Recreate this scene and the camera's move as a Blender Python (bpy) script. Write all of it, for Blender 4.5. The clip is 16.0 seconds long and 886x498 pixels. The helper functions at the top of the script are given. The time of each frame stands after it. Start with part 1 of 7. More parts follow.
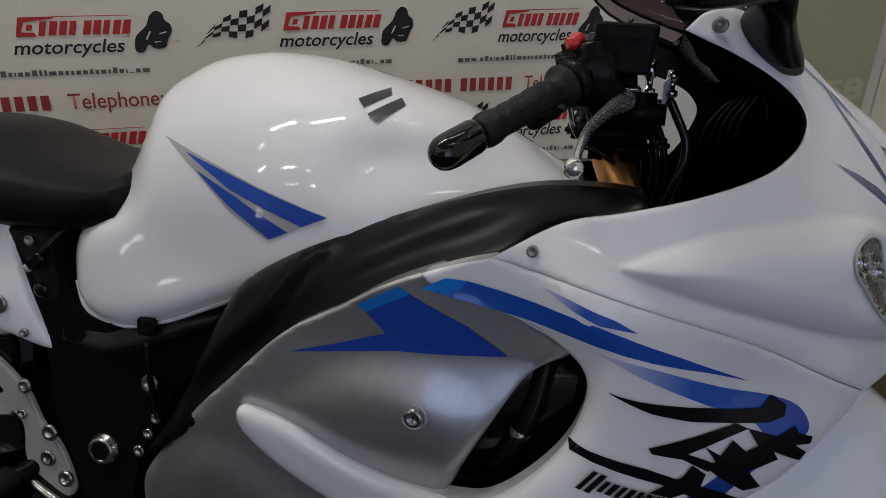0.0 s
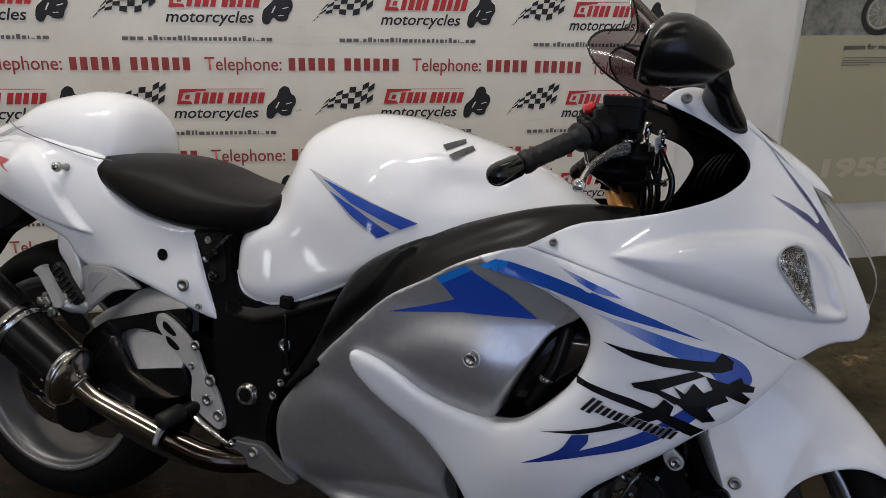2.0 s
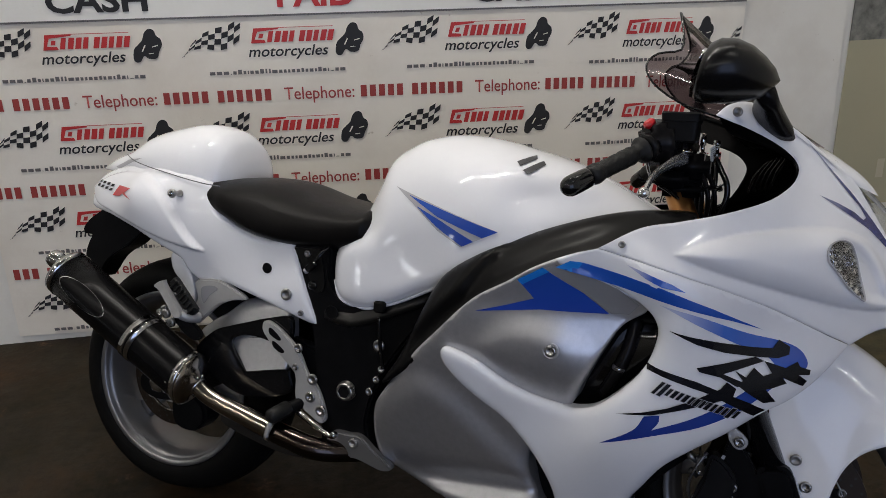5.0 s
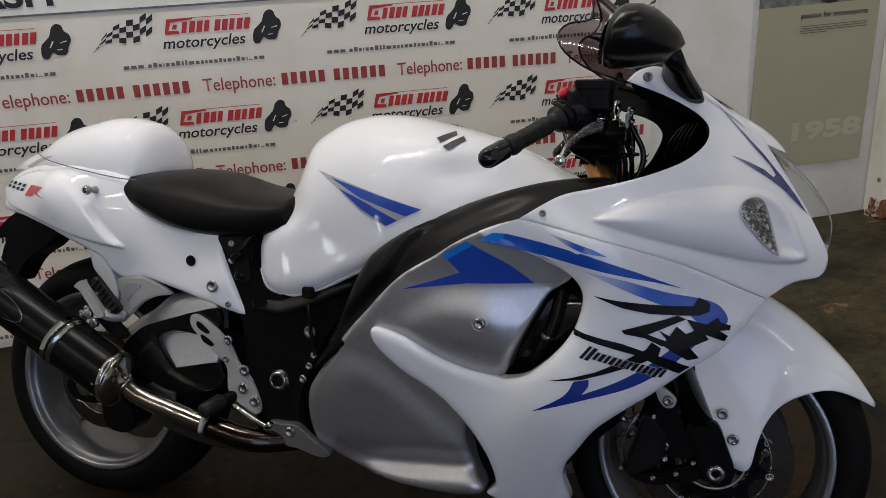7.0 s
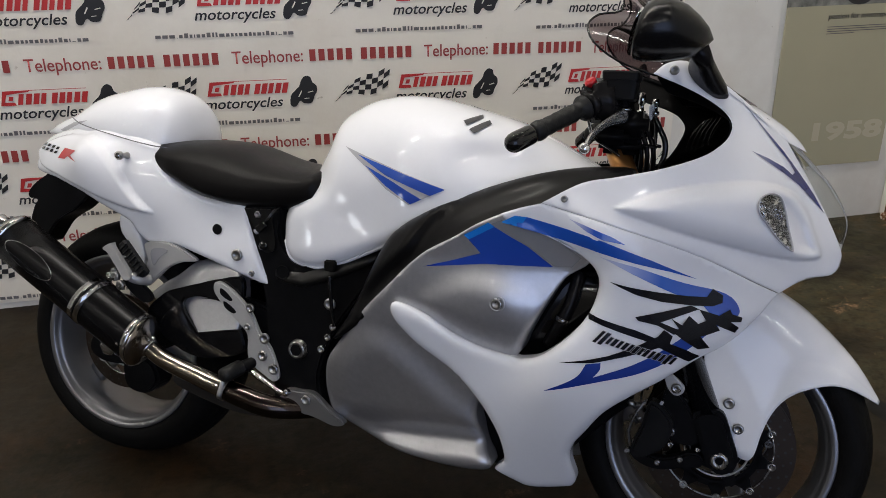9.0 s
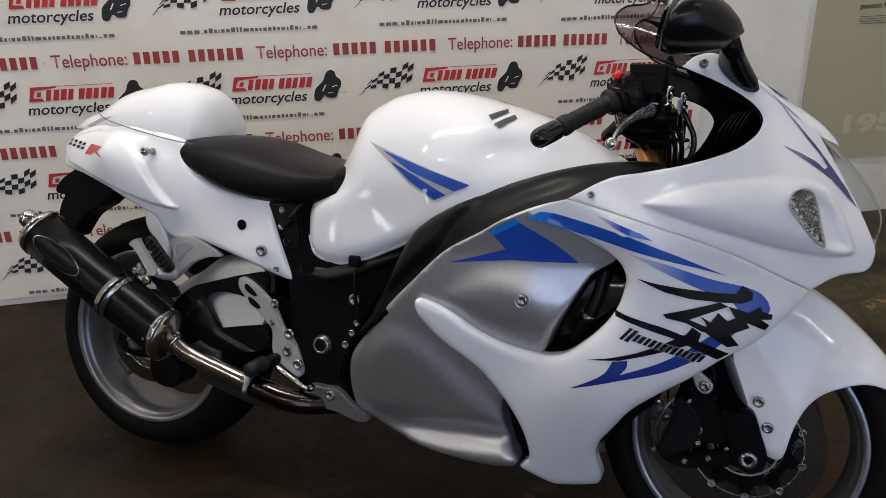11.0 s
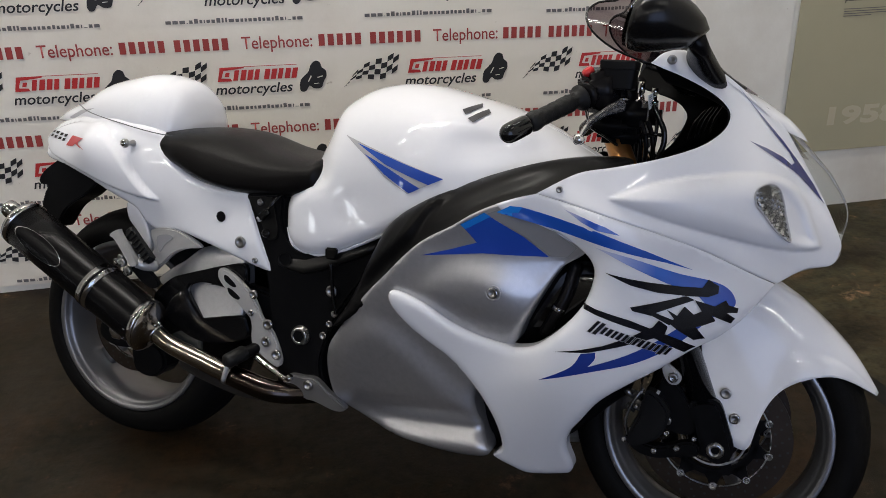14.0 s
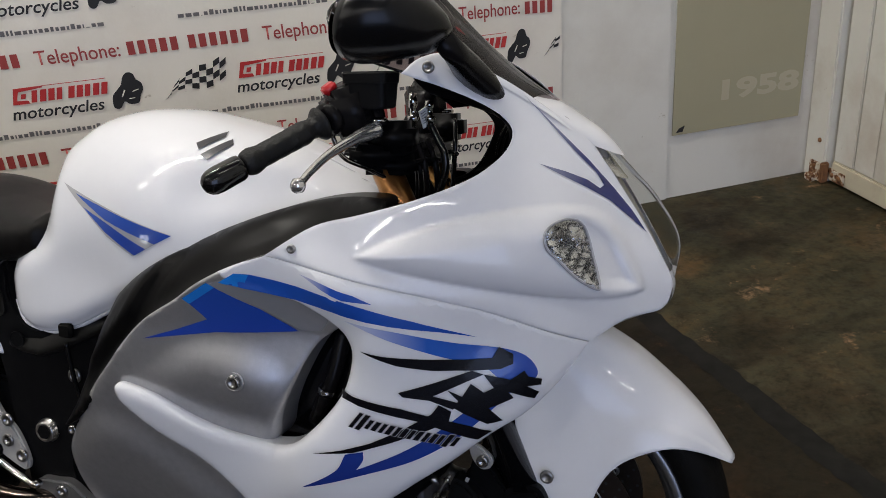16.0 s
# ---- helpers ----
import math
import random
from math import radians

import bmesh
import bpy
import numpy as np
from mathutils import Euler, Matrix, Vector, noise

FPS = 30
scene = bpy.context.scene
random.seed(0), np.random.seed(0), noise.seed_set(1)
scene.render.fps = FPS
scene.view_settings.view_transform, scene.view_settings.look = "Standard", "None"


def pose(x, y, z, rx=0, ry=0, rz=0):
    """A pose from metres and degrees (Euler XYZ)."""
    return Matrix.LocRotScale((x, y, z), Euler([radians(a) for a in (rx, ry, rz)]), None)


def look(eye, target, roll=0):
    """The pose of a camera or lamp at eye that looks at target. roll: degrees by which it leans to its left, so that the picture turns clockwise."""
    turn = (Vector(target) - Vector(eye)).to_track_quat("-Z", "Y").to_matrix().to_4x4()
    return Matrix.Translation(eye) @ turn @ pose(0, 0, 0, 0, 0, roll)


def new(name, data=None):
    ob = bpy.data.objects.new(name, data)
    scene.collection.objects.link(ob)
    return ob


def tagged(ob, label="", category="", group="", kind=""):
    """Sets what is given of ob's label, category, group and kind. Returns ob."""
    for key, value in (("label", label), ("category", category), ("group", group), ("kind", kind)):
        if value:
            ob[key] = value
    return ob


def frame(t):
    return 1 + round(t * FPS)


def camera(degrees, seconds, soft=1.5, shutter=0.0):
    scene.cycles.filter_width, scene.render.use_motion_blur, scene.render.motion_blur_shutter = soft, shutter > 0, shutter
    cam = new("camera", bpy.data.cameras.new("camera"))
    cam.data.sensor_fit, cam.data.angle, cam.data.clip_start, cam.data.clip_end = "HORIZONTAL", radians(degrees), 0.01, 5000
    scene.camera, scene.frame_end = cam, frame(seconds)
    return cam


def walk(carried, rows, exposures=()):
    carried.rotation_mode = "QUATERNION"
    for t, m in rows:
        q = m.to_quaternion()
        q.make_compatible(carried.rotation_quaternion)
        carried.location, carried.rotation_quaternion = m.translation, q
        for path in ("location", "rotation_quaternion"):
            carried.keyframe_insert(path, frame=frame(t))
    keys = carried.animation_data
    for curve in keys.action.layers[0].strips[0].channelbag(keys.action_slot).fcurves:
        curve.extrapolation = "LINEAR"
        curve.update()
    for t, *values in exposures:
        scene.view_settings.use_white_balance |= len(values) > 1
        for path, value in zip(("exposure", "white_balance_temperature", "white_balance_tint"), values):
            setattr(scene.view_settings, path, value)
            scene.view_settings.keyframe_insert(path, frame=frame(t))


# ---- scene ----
cam = camera(56.60, 16.0, 0.65)
PATH = [
    (0, (0.03, -0.9819, 1.2639), (0.5275, 0.7152, 0.3298), 0.64),
    (0.5, (0.0057, -1.0948, 1.2922), (0.4129, 0.6654, 0.4342), 0.54),
    (1, (-0.0862, -1.2458, 1.3266), (0.3245, 0.5178, 0.4774), 0.18),
    (1.5, (-0.1202, -1.3558, 1.3358), (0.3139, 0.4018, 0.4859), 0.74),
    (2, (-0.0518, -1.4239, 1.3448), (0.2791, 0.3944, 0.5804), 0.39),
    (2.5, (0.0565, -1.5124, 1.3445), (0.3166, 0.3151, 0.5747), -1.7),
    (3, (0.071, -1.5686, 1.3612), (0.2162, 0.2951, 0.6502), -3.53),
    (3.5, (0.0343, -1.5821, 1.3671), (0.175, 0.2743, 0.6363), -3.95),
    (4, (-0.0682, -1.5825, 1.3971), (0.1239, 0.2614, 0.6466), -4.23),
    (4.2, (-0.1143, -1.5812, 1.4046), (0.0739, 0.2689, 0.6684), -3.41),
    (6.3, (-0.1356, -1.5854, 1.3883), (0.1155, 0.2608, 0.6613), -1.78),
    (6.5, (-0.113, -1.5839, 1.3873), (0.2016, 0.2518, 0.6584), -2.69),
    (7, (-0.1008, -1.5926, 1.3756), (0.2429, 0.2241, 0.6131), -4.61),
    (7.5, (-0.1163, -1.6108, 1.3524), (0.2368, 0.1589, 0.4901), -4.06),
    (8, (-0.1342, -1.6173, 1.3733), (0.1731, 0.1655, 0.5204), -3.3),
    (8.5, (-0.1669, -1.6252, 1.3793), (0.0887, 0.1755, 0.5474), -2.77),
    (9, (-0.1284, -1.6289, 1.386), (0.1837, 0.1783, 0.5881), -2.13),
    (9.2, (-0.1169, -1.6298, 1.3841), (0.2099, 0.1811, 0.6006), -2.04),
    (11.3, (-0.1289, -1.6144, 1.3872), (0.1195, 0.1958, 0.574), -2.87),
    (11.5, (-0.1249, -1.6163, 1.384), (0.1263, 0.1948, 0.5736), -2.72),
    (12, (-0.1059, -1.6216, 1.3788), (0.1404, 0.1898, 0.5676), -2.56),
    (12.5, (-0.1051, -1.6203, 1.3782), (0.1718, 0.1752, 0.5418), -2.33),
    (13, (-0.1282, -1.6222, 1.3835), (0.1105, 0.1591, 0.5059), -3.05),
    (13.5, (-0.0976, -1.6357, 1.3964), (0.1569, 0.1571, 0.5474), -2.74),
    (14, (-0.0803, -1.6387, 1.4046), (0.1744, 0.1583, 0.5644), -2.65),
    (14.5, (-0.0108, -1.6428, 1.4024), (0.2487, 0.1655, 0.5883), -3.04),
    (15, (0.1334, -1.6206, 1.3823), (0.3913, 0.1866, 0.5653), -3.63),
    (15.5, (0.2269, -1.5306, 1.3701), (0.5548, 0.2604, 0.5425), -5.1),
    (16, (0.3425, -1.3379, 1.3546), (0.6738, 0.4211, 0.4623), -6.1),
]
STOPS = [(0, -0.71), (0.5, -0.51), (1, -0.29), (1.5, -0.15), (2, -0.23), (2.5, -0.31), (3, -0.27), (4, -0.27), (6.5, -0.25), (7, -0.32), (7.5, -0.35), (8, -0.13), (8.5, -0.05), (14.5, -0.02), (15.5, -0.05), (16, -0.07)]
walk(cam, [(t, look(eye, target, roll)) for t, eye, target, roll in PATH], STOPS)

# ---- world, lamps, exposure ----
world = bpy.data.worlds.new("world")
scene.world = world
world.use_nodes = True
world.node_tree.nodes["Background"].inputs[0].default_value = (0.50, 0.50, 0.52, 1)
world.node_tree.nodes["Background"].inputs[1].default_value = 0.012
scene.view_settings.exposure = 0.0


# ---- materials ----
def ramp(nt, fac, stops):
    r = nt.nodes.new("ShaderNodeValToRGB")
    r.color_ramp.elements[0].position, r.color_ramp.elements[0].color = stops[0][0], (*stops[0][1], 1)
    r.color_ramp.elements[1].position, r.color_ramp.elements[1].color = stops[-1][0], (*stops[-1][1], 1)
    for p, c in stops[1:-1]:
        r.color_ramp.elements.new(p).color = (*c, 1)
    nt.links.new(fac, r.inputs[0])
    return r.outputs[0]


def noise_tex(nt, scale, detail=6, rough=0.6, vec=None):
    n = nt.nodes.new("ShaderNodeTexNoise")
    n.inputs["Scale"].default_value, n.inputs["Detail"].default_value, n.inputs["Roughness"].default_value = scale, detail, rough
    if vec is None:
        vec = nt.nodes.new("ShaderNodeTexCoord").outputs["Object"]
    nt.links.new(vec, n.inputs["Vector"])
    return n.outputs["Fac"]


def material(name, color, rough=0.5, metal=0.0, coat=0.0, vary=0.12, scale=30, bump=0.0, bump_scale=200, alpha=1.0, trans=0.0, ior=1.5, emit=0.0, rvary=0.0, flake=0.0, spec=0.5):
    """A principled surface with two scales of mottling in colour, roughness and relief."""
    m = bpy.data.materials.new(name)
    m.use_nodes = True
    nt = m.node_tree
    b = nt.nodes["Principled BSDF"]
    b.inputs["Roughness"].default_value, b.inputs["Metallic"].default_value = rough, metal
    b.inputs["Coat Weight"].default_value, b.inputs["Coat Roughness"].default_value = coat, 0.03
    b.inputs["Transmission Weight"].default_value, b.inputs["IOR"].default_value, b.inputs["Alpha"].default_value = trans, ior, alpha
    b.inputs["Specular IOR Level"].default_value = spec
    if vary:
        f1, f2 = noise_tex(nt, scale), noise_tex(nt, scale * 0.13, 3)
        add = nt.nodes.new("ShaderNodeMath")
        add.operation = "MULTIPLY"
        nt.links.new(f1, add.inputs[0]), nt.links.new(f2, add.inputs[1])
        lo, hi = tuple(max(0, c * (1 - vary)) for c in color), tuple(min(1, c * (1 + vary)) for c in color)
        nt.links.new(ramp(nt, add.outputs[0], [(0.08, lo), (0.25, color), (0.45, hi)]), b.inputs["Base Color"])
    else:
        b.inputs["Base Color"].default_value = (*color, 1)
    if rvary:
        mr = nt.nodes.new("ShaderNodeMapRange")
        mr.inputs["To Min"].default_value, mr.inputs["To Max"].default_value = max(0.02, rough - rvary), rough + rvary
        nt.links.new(noise_tex(nt, scale * 0.5), mr.inputs["Value"]), nt.links.new(mr.outputs[0], b.inputs["Roughness"])
    if bump:
        bn = nt.nodes.new("ShaderNodeBump")
        bn.inputs["Strength"].default_value, bn.inputs["Distance"].default_value = bump, 0.002
        nt.links.new(noise_tex(nt, bump_scale, 4), bn.inputs["Height"]), nt.links.new(bn.outputs[0], b.inputs["Normal"])
    if emit:
        b.inputs["Emission Color"].default_value, b.inputs["Emission Strength"].default_value = (*color, 1), emit
    return m


WHITE = material("pearl_white_paint", (0.714, 0.720, 0.752), 0.42, coat=1.0, vary=0.012, scale=60, spec=0.06)
SILVER = material("grey_silver_paint", (0.47, 0.47, 0.485), 0.42, metal=0.78, coat=0.8, vary=0.10, scale=600)
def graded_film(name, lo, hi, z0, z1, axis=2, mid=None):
    """Film whose colour grades from lo to hi between two heights, or along the machine for axis 0."""
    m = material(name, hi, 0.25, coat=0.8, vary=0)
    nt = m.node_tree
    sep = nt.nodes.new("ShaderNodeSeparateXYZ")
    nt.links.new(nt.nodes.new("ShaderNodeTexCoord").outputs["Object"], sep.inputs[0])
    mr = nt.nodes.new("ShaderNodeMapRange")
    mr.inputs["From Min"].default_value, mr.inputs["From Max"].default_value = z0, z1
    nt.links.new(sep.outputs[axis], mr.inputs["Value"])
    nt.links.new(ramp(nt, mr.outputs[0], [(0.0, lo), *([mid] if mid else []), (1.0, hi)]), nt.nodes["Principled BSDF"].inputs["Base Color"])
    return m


# side fairing blue, deeper towards the bottom
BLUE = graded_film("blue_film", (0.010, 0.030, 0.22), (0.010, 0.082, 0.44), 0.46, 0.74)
FADE_BLUE = graded_film("fading_blue_film", (0.60, 0.62, 0.74), (0.012, 0.055, 0.36), 0.495, 0.75, 0, (0.45, (0.018, 0.11, 0.50)))
FADE_TIP = graded_film("fading_blue_tip_film", (0.62, 0.63, 0.72), (0.012, 0.075, 0.42), 0.436, 0.490, 0)
FADE_NOSE = graded_film("fading_nose_film", (0.40, 0.42, 0.52), (0.009, 0.017, 0.13), 0.70, 0.80, 0)
BRIGHT_BLUE = material("bright_blue_film", (0.01, 0.20, 0.68), 0.25, coat=0.8, vary=0.04)
GREY_FILM = material("grey_film", (0.36, 0.36, 0.38), 0.3, coat=0.8, vary=0.05)
DARK_FILM = material("dark_grey_film", (0.23, 0.23, 0.24), 0.35, coat=0.8, vary=0.05)
INK = material("black_film", (0.004, 0.004, 0.006), 0.25, coat=0.15, spec=0.2, vary=0.05)
RED_FILM = material("red_film", (0.45, 0.015, 0.02), 0.3, coat=0.6, vary=0.05)
PLASTIC = material("black_plastic", (0.006, 0.0055, 0.006), 0.25, vary=0.25, scale=60, bump=0.06, bump_scale=900, rvary=0.06, spec=0.12)
SPAR = material("polished_black_plastic", (0.004, 0.0038, 0.004), 0.30, vary=0.2, scale=50, spec=0.085)
LINING = material("matt_black_lining", (0.0036, 0.0033, 0.0033), 0.40, vary=0.3, scale=40, spec=0.06)
MIRROR_SHELL = material("satin_black_shell", (0.005, 0.005, 0.0055), 0.24, vary=0.15, rvary=0.04, spec=0.25)
GLOSS_BLACK = material("gloss_black_plastic", (0.004, 0.004, 0.0045), 0.12, coat=0.3, vary=0.1, rvary=0.05, spec=0.3)
SLIDER = material("black_anodised_slider", (0.004, 0.004, 0.0045), 0.16, coat=0.5, vary=0.1, rvary=0.03, spec=0.2)
LEDGE = material("satin_black_frame_rail", (0.005, 0.0048, 0.0046), 0.33, vary=0.25, scale=30, rvary=0.06, spec=0.22, bump=0.04, bump_scale=300)
RESERVOIR = material("moulded_black_plastic", (0.006, 0.006, 0.0065), 0.45, vary=0.2, scale=60, bump=0.1, bump_scale=700, spec=0.10)
FRAME = material("black_frame_paint", (0.004, 0.004, 0.0045), 0.36, vary=0.3, scale=40, bump=0.1, bump_scale=400, rvary=0.08, spec=0.06)
VINYL = material("black_seat_vinyl", (0.006, 0.0054, 0.0052), 0.34, vary=0.2, scale=50, bump=0.2, bump_scale=700, rvary=0.06, spec=0.10)
RUBBER = material("tyre_rubber", (0.0042, 0.0040, 0.0038), 0.6, vary=0.3, scale=35, bump=0.3, bump_scale=300, spec=0.07)
GRIP_RUBBER = material("grip_rubber", (0.007, 0.007, 0.007), 0.5, vary=0.2, scale=90, bump=0.5, bump_scale=260, spec=0.25)
BOLT = material("zinc_bolt_steel", (0.34, 0.335, 0.33), 0.28, metal=1.0, vary=0.1, rvary=0.06, scale=60)
CHROME = material("polished_steel", (0.45, 0.44, 0.43), 0.12, metal=1.0, vary=0.06, rvary=0.05, scale=40)
PIPE_STEEL = material("heat_tinted_steel", (0.30, 0.265, 0.225), 0.16, metal=1.0, vary=0.2, rvary=0.07, scale=18)
LEVER = material("polished_lever_alloy", (0.66, 0.65, 0.64), 0.12, metal=0.85, vary=0.02, rvary=0.015, scale=30)
ALLOY = material("cast_alloy", (0.43, 0.425, 0.42), 0.34, metal=0.45, vary=0.08, scale=60, bump=0.2, bump_scale=500, rvary=0.06)
RIM = material("silver_wheel_paint", (0.245, 0.245, 0.255), 0.36, metal=0.85, coat=0.2, vary=0.06, scale=12)
GOLD = material("gold_anodised", (0.36, 0.175, 0.06), 0.28, metal=0.9, vary=0.12, scale=40, rvary=0.06)
DISC = material("brake_disc_steel", (0.046, 0.036, 0.029), 0.40, metal=1.0, vary=0.15, scale=25, rvary=0.08)
CARBON = material("satin_black_silencer", (0.0035, 0.0034, 0.0037), 0.27, vary=0.1, scale=20, spec=0.08)
def clear_sheet(name, tint, ior=1.45, rough=0.02):
    """A thin clear or tinted sheet: it lets light through straight and mirrors a little."""
    m = bpy.data.materials.new(name)
    m.use_nodes = True
    nt = m.node_tree
    nt.nodes.remove(nt.nodes["Principled BSDF"])
    clear, gloss, mix, fres = (nt.nodes.new("ShaderNode" + k) for k in ("BsdfTransparent", "BsdfGlossy", "MixShader", "Fresnel"))
    clear.inputs["Color"].default_value = (*tint, 1)
    gloss.inputs["Roughness"].default_value, fres.inputs["IOR"].default_value = rough, ior
    nt.links.new(fres.outputs[0], mix.inputs[0]), nt.links.new(clear.outputs[0], mix.inputs[1]), nt.links.new(gloss.outputs[0], mix.inputs[2])
    nt.links.new(mix.outputs[0], nt.nodes["Material Output"].inputs["Surface"])
    return m


LENS = clear_sheet("clear_lens", (0.92, 0.93, 0.92), 1.22)
SMOKE = clear_sheet("smoke_screen", (0.36, 0.30, 0.31), 1.35)
MIRROR = material("mirror_glass", (0.75, 0.75, 0.78), 0.03, metal=1.0, vary=0)
REFLECTOR = material("lamp_reflector", (0.80, 0.80, 0.82), 0.20, metal=1.0, vary=0.03)
RED_PLASTIC = material("red_switch", (0.50, 0.01, 0.015), 0.3, coat=0.5, vary=0.05)
TAIL_RED = material("red_tail_lens", (0.25, 0.01, 0.01), 0.1, coat=0.8, vary=0.05)
SEAM_GREY = material("panel_joint_filler", (0.11, 0.11, 0.12), 0.5, vary=0.1)
TAG = material("paper_tag", (0.62, 0.62, 0.60), 0.7, vary=0.1)


def wall_material(name, color, dirt, scale=1.2):
    m = material(name, color, 0.55, vary=0)
    nt, b = m.node_tree, m.node_tree.nodes["Principled BSDF"]
    big = ramp(nt, noise_tex(nt, scale, 8, 0.62), [(0.30, dirt), (0.52, color), (0.8, tuple(min(1, c * 1.04) for c in color))])
    spots = ramp(nt, noise_tex(nt, 14, 5, 0.7), [(0.665, (1, 1, 1)), (0.72, (0.58, 0.53, 0.46))])
    mul = nt.nodes.new("ShaderNodeMix")
    mul.data_type, mul.blend_type = "RGBA", "MULTIPLY"
    mul.inputs[0].default_value = 0.8
    nt.links.new(big, mul.inputs[6]), nt.links.new(spots, mul.inputs[7])
    nt.links.new(mul.outputs[2], b.inputs["Base Color"])
    bn = nt.nodes.new("ShaderNodeBump")
    bn.inputs["Strength"].default_value, bn.inputs["Distance"].default_value = 0.25, 0.003
    nt.links.new(noise_tex(nt, 60, 5), bn.inputs["Height"]), nt.links.new(bn.outputs[0], b.inputs["Normal"])
    return m


def floor_material():
    m = material("stained_concrete", (0.05, 0.045, 0.04), 0.5, vary=0, spec=0.16)
    nt, b = m.node_tree, m.node_tree.nodes["Principled BSDF"]
    base = ramp(nt, noise_tex(nt, 1.5, 9, 0.68), [(0.33, (0.006, 0.0055, 0.004)), (0.42, (0.023, 0.018, 0.011)), (0.50, (0.031, 0.029, 0.019)), (0.57, (0.038, 0.029, 0.016)), (0.68, (0.070, 0.044, 0.022))])
    fine = ramp(nt, noise_tex(nt, 26, 9, 0.75), [(0.38, (0.45, 0.43, 0.40)), (0.52, (0.9, 0.9, 0.9)), (0.66, (1.0, 0.85, 0.70))])
    chips = ramp(nt, noise_tex(nt, 5.0, 12, 0.82), [(0.585, (0, 0, 0)), (0.63, (0.060, 0.034, 0.022)), (0.70, (0.18, 0.125, 0.095))])
    dust = ramp(nt, noise_tex(nt, 75, 4, 0.6), [(0.70, (0, 0, 0)), (0.76, (0.05, 0.045, 0.038))])
    mul = nt.nodes.new("ShaderNodeMix")
    mul.data_type, mul.blend_type = "RGBA", "MULTIPLY"
    mul.inputs[0].default_value = 1
    nt.links.new(base, mul.inputs[6]), nt.links.new(fine, mul.inputs[7])
    last = mul.outputs[2]
    for extra in (chips, dust):
        add = nt.nodes.new("ShaderNodeMix")
        add.data_type, add.blend_type = "RGBA", "ADD"
        add.inputs[0].default_value = 1
        nt.links.new(last, add.inputs[6]), nt.links.new(extra, add.inputs[7])
        last = add.outputs[2]
    # grey-green paint left on the far side of the line, bare brown concrete on this side
    sep = nt.nodes.new("ShaderNodeSeparateXYZ")
    nt.links.new(nt.nodes.new("ShaderNodeTexCoord").outputs["Object"], sep.inputs[0])
    tilt, wob, edge = (nt.nodes.new("ShaderNodeMath") for _ in range(3))
    tilt.operation = wob.operation = "MULTIPLY_ADD"
    tilt.inputs[1].default_value = 0.188
    nt.links.new(sep.outputs[1], tilt.inputs[0]), nt.links.new(sep.outputs[0], tilt.inputs[2])
    wob.inputs[1].default_value = 0.35
    nt.links.new(noise_tex(nt, 5, 6, 0.7), wob.inputs[0]), nt.links.new(tilt.outputs[0], wob.inputs[2])
    edge.operation = "SUBTRACT"
    edge.inputs[1].default_value = 0.64
    nt.links.new(wob.outputs[0], edge.inputs[0])
    paint = ramp(nt, noise_tex(nt, 3.2, 9, 0.72), [(0.38, (0.95, 0.95, 0.82)), (0.50, (1.65, 1.63, 1.4)), (0.60, (2.15, 1.9, 1.55)), (0.68, (3.6, 2.8, 2.2))])
    zone = nt.nodes.new("ShaderNodeMix")
    zone.data_type = "RGBA"
    zone.inputs[6].default_value = (0.56, 0.46, 0.36, 1)
    nt.links.new(ramp(nt, edge.outputs[0], [(0.97, (0, 0, 0)), (1.0, (1, 1, 1))]), zone.inputs[0]), nt.links.new(paint, zone.inputs[7])
    both = nt.nodes.new("ShaderNodeMix")
    both.data_type, both.blend_type = "RGBA", "MULTIPLY"
    both.inputs[0].default_value = 1
    nt.links.new(last, both.inputs[6]), nt.links.new(zone.outputs[2], both.inputs[7])
    last = both.outputs[2]
    nt.links.new(last, b.inputs["Base Color"])
    mr = nt.nodes.new("ShaderNodeMapRange")
    mr.inputs["From Min"].default_value, mr.inputs["From Max"].default_value = 0.35, 0.65
    mr.inputs["To Min"].default_value, mr.inputs["To Max"].default_value = 0.42, 0.78
    nt.links.new(noise_tex(nt, 3.5, 7, 0.7), mr.inputs["Value"]), nt.links.new(mr.outputs[0], b.inputs["Roughness"])
    bn = nt.nodes.new("ShaderNodeBump")
    bn.inputs["Strength"].default_value, bn.inputs["Distance"].default_value = 0.5, 0.004
    nt.links.new(noise_tex(nt, 30, 8, 0.7), bn.inputs["Height"]), nt.links.new(bn.outputs[0], b.inputs["Normal"])
    return m


FLOOR = floor_material()
PAINTED_WALL = wall_material("off_white_wall_paint", (0.77, 0.75, 0.69), (0.62, 0.58, 0.51))
BANNER = wall_material("printed_banner_board", (0.82, 0.775, 0.69), (0.71, 0.65, 0.56), 1.6)
HEADER = wall_material("header_board", (0.83, 0.82, 0.78), (0.75, 0.73, 0.68), 1.1)
# unseen ceiling, coloured dark so black parts mirror less of it
CEILING = material("ceiling_paint", (0.10, 0.10, 0.10), 0.8, vary=0.08, scale=8)
BOARD = wall_material("painted_door_boards", (0.70, 0.68, 0.62), (0.52, 0.46, 0.38), 2.0)
RAIL = wall_material("yellowed_rail_paint", (0.62, 0.56, 0.42), (0.46, 0.38, 0.26), 4.0)


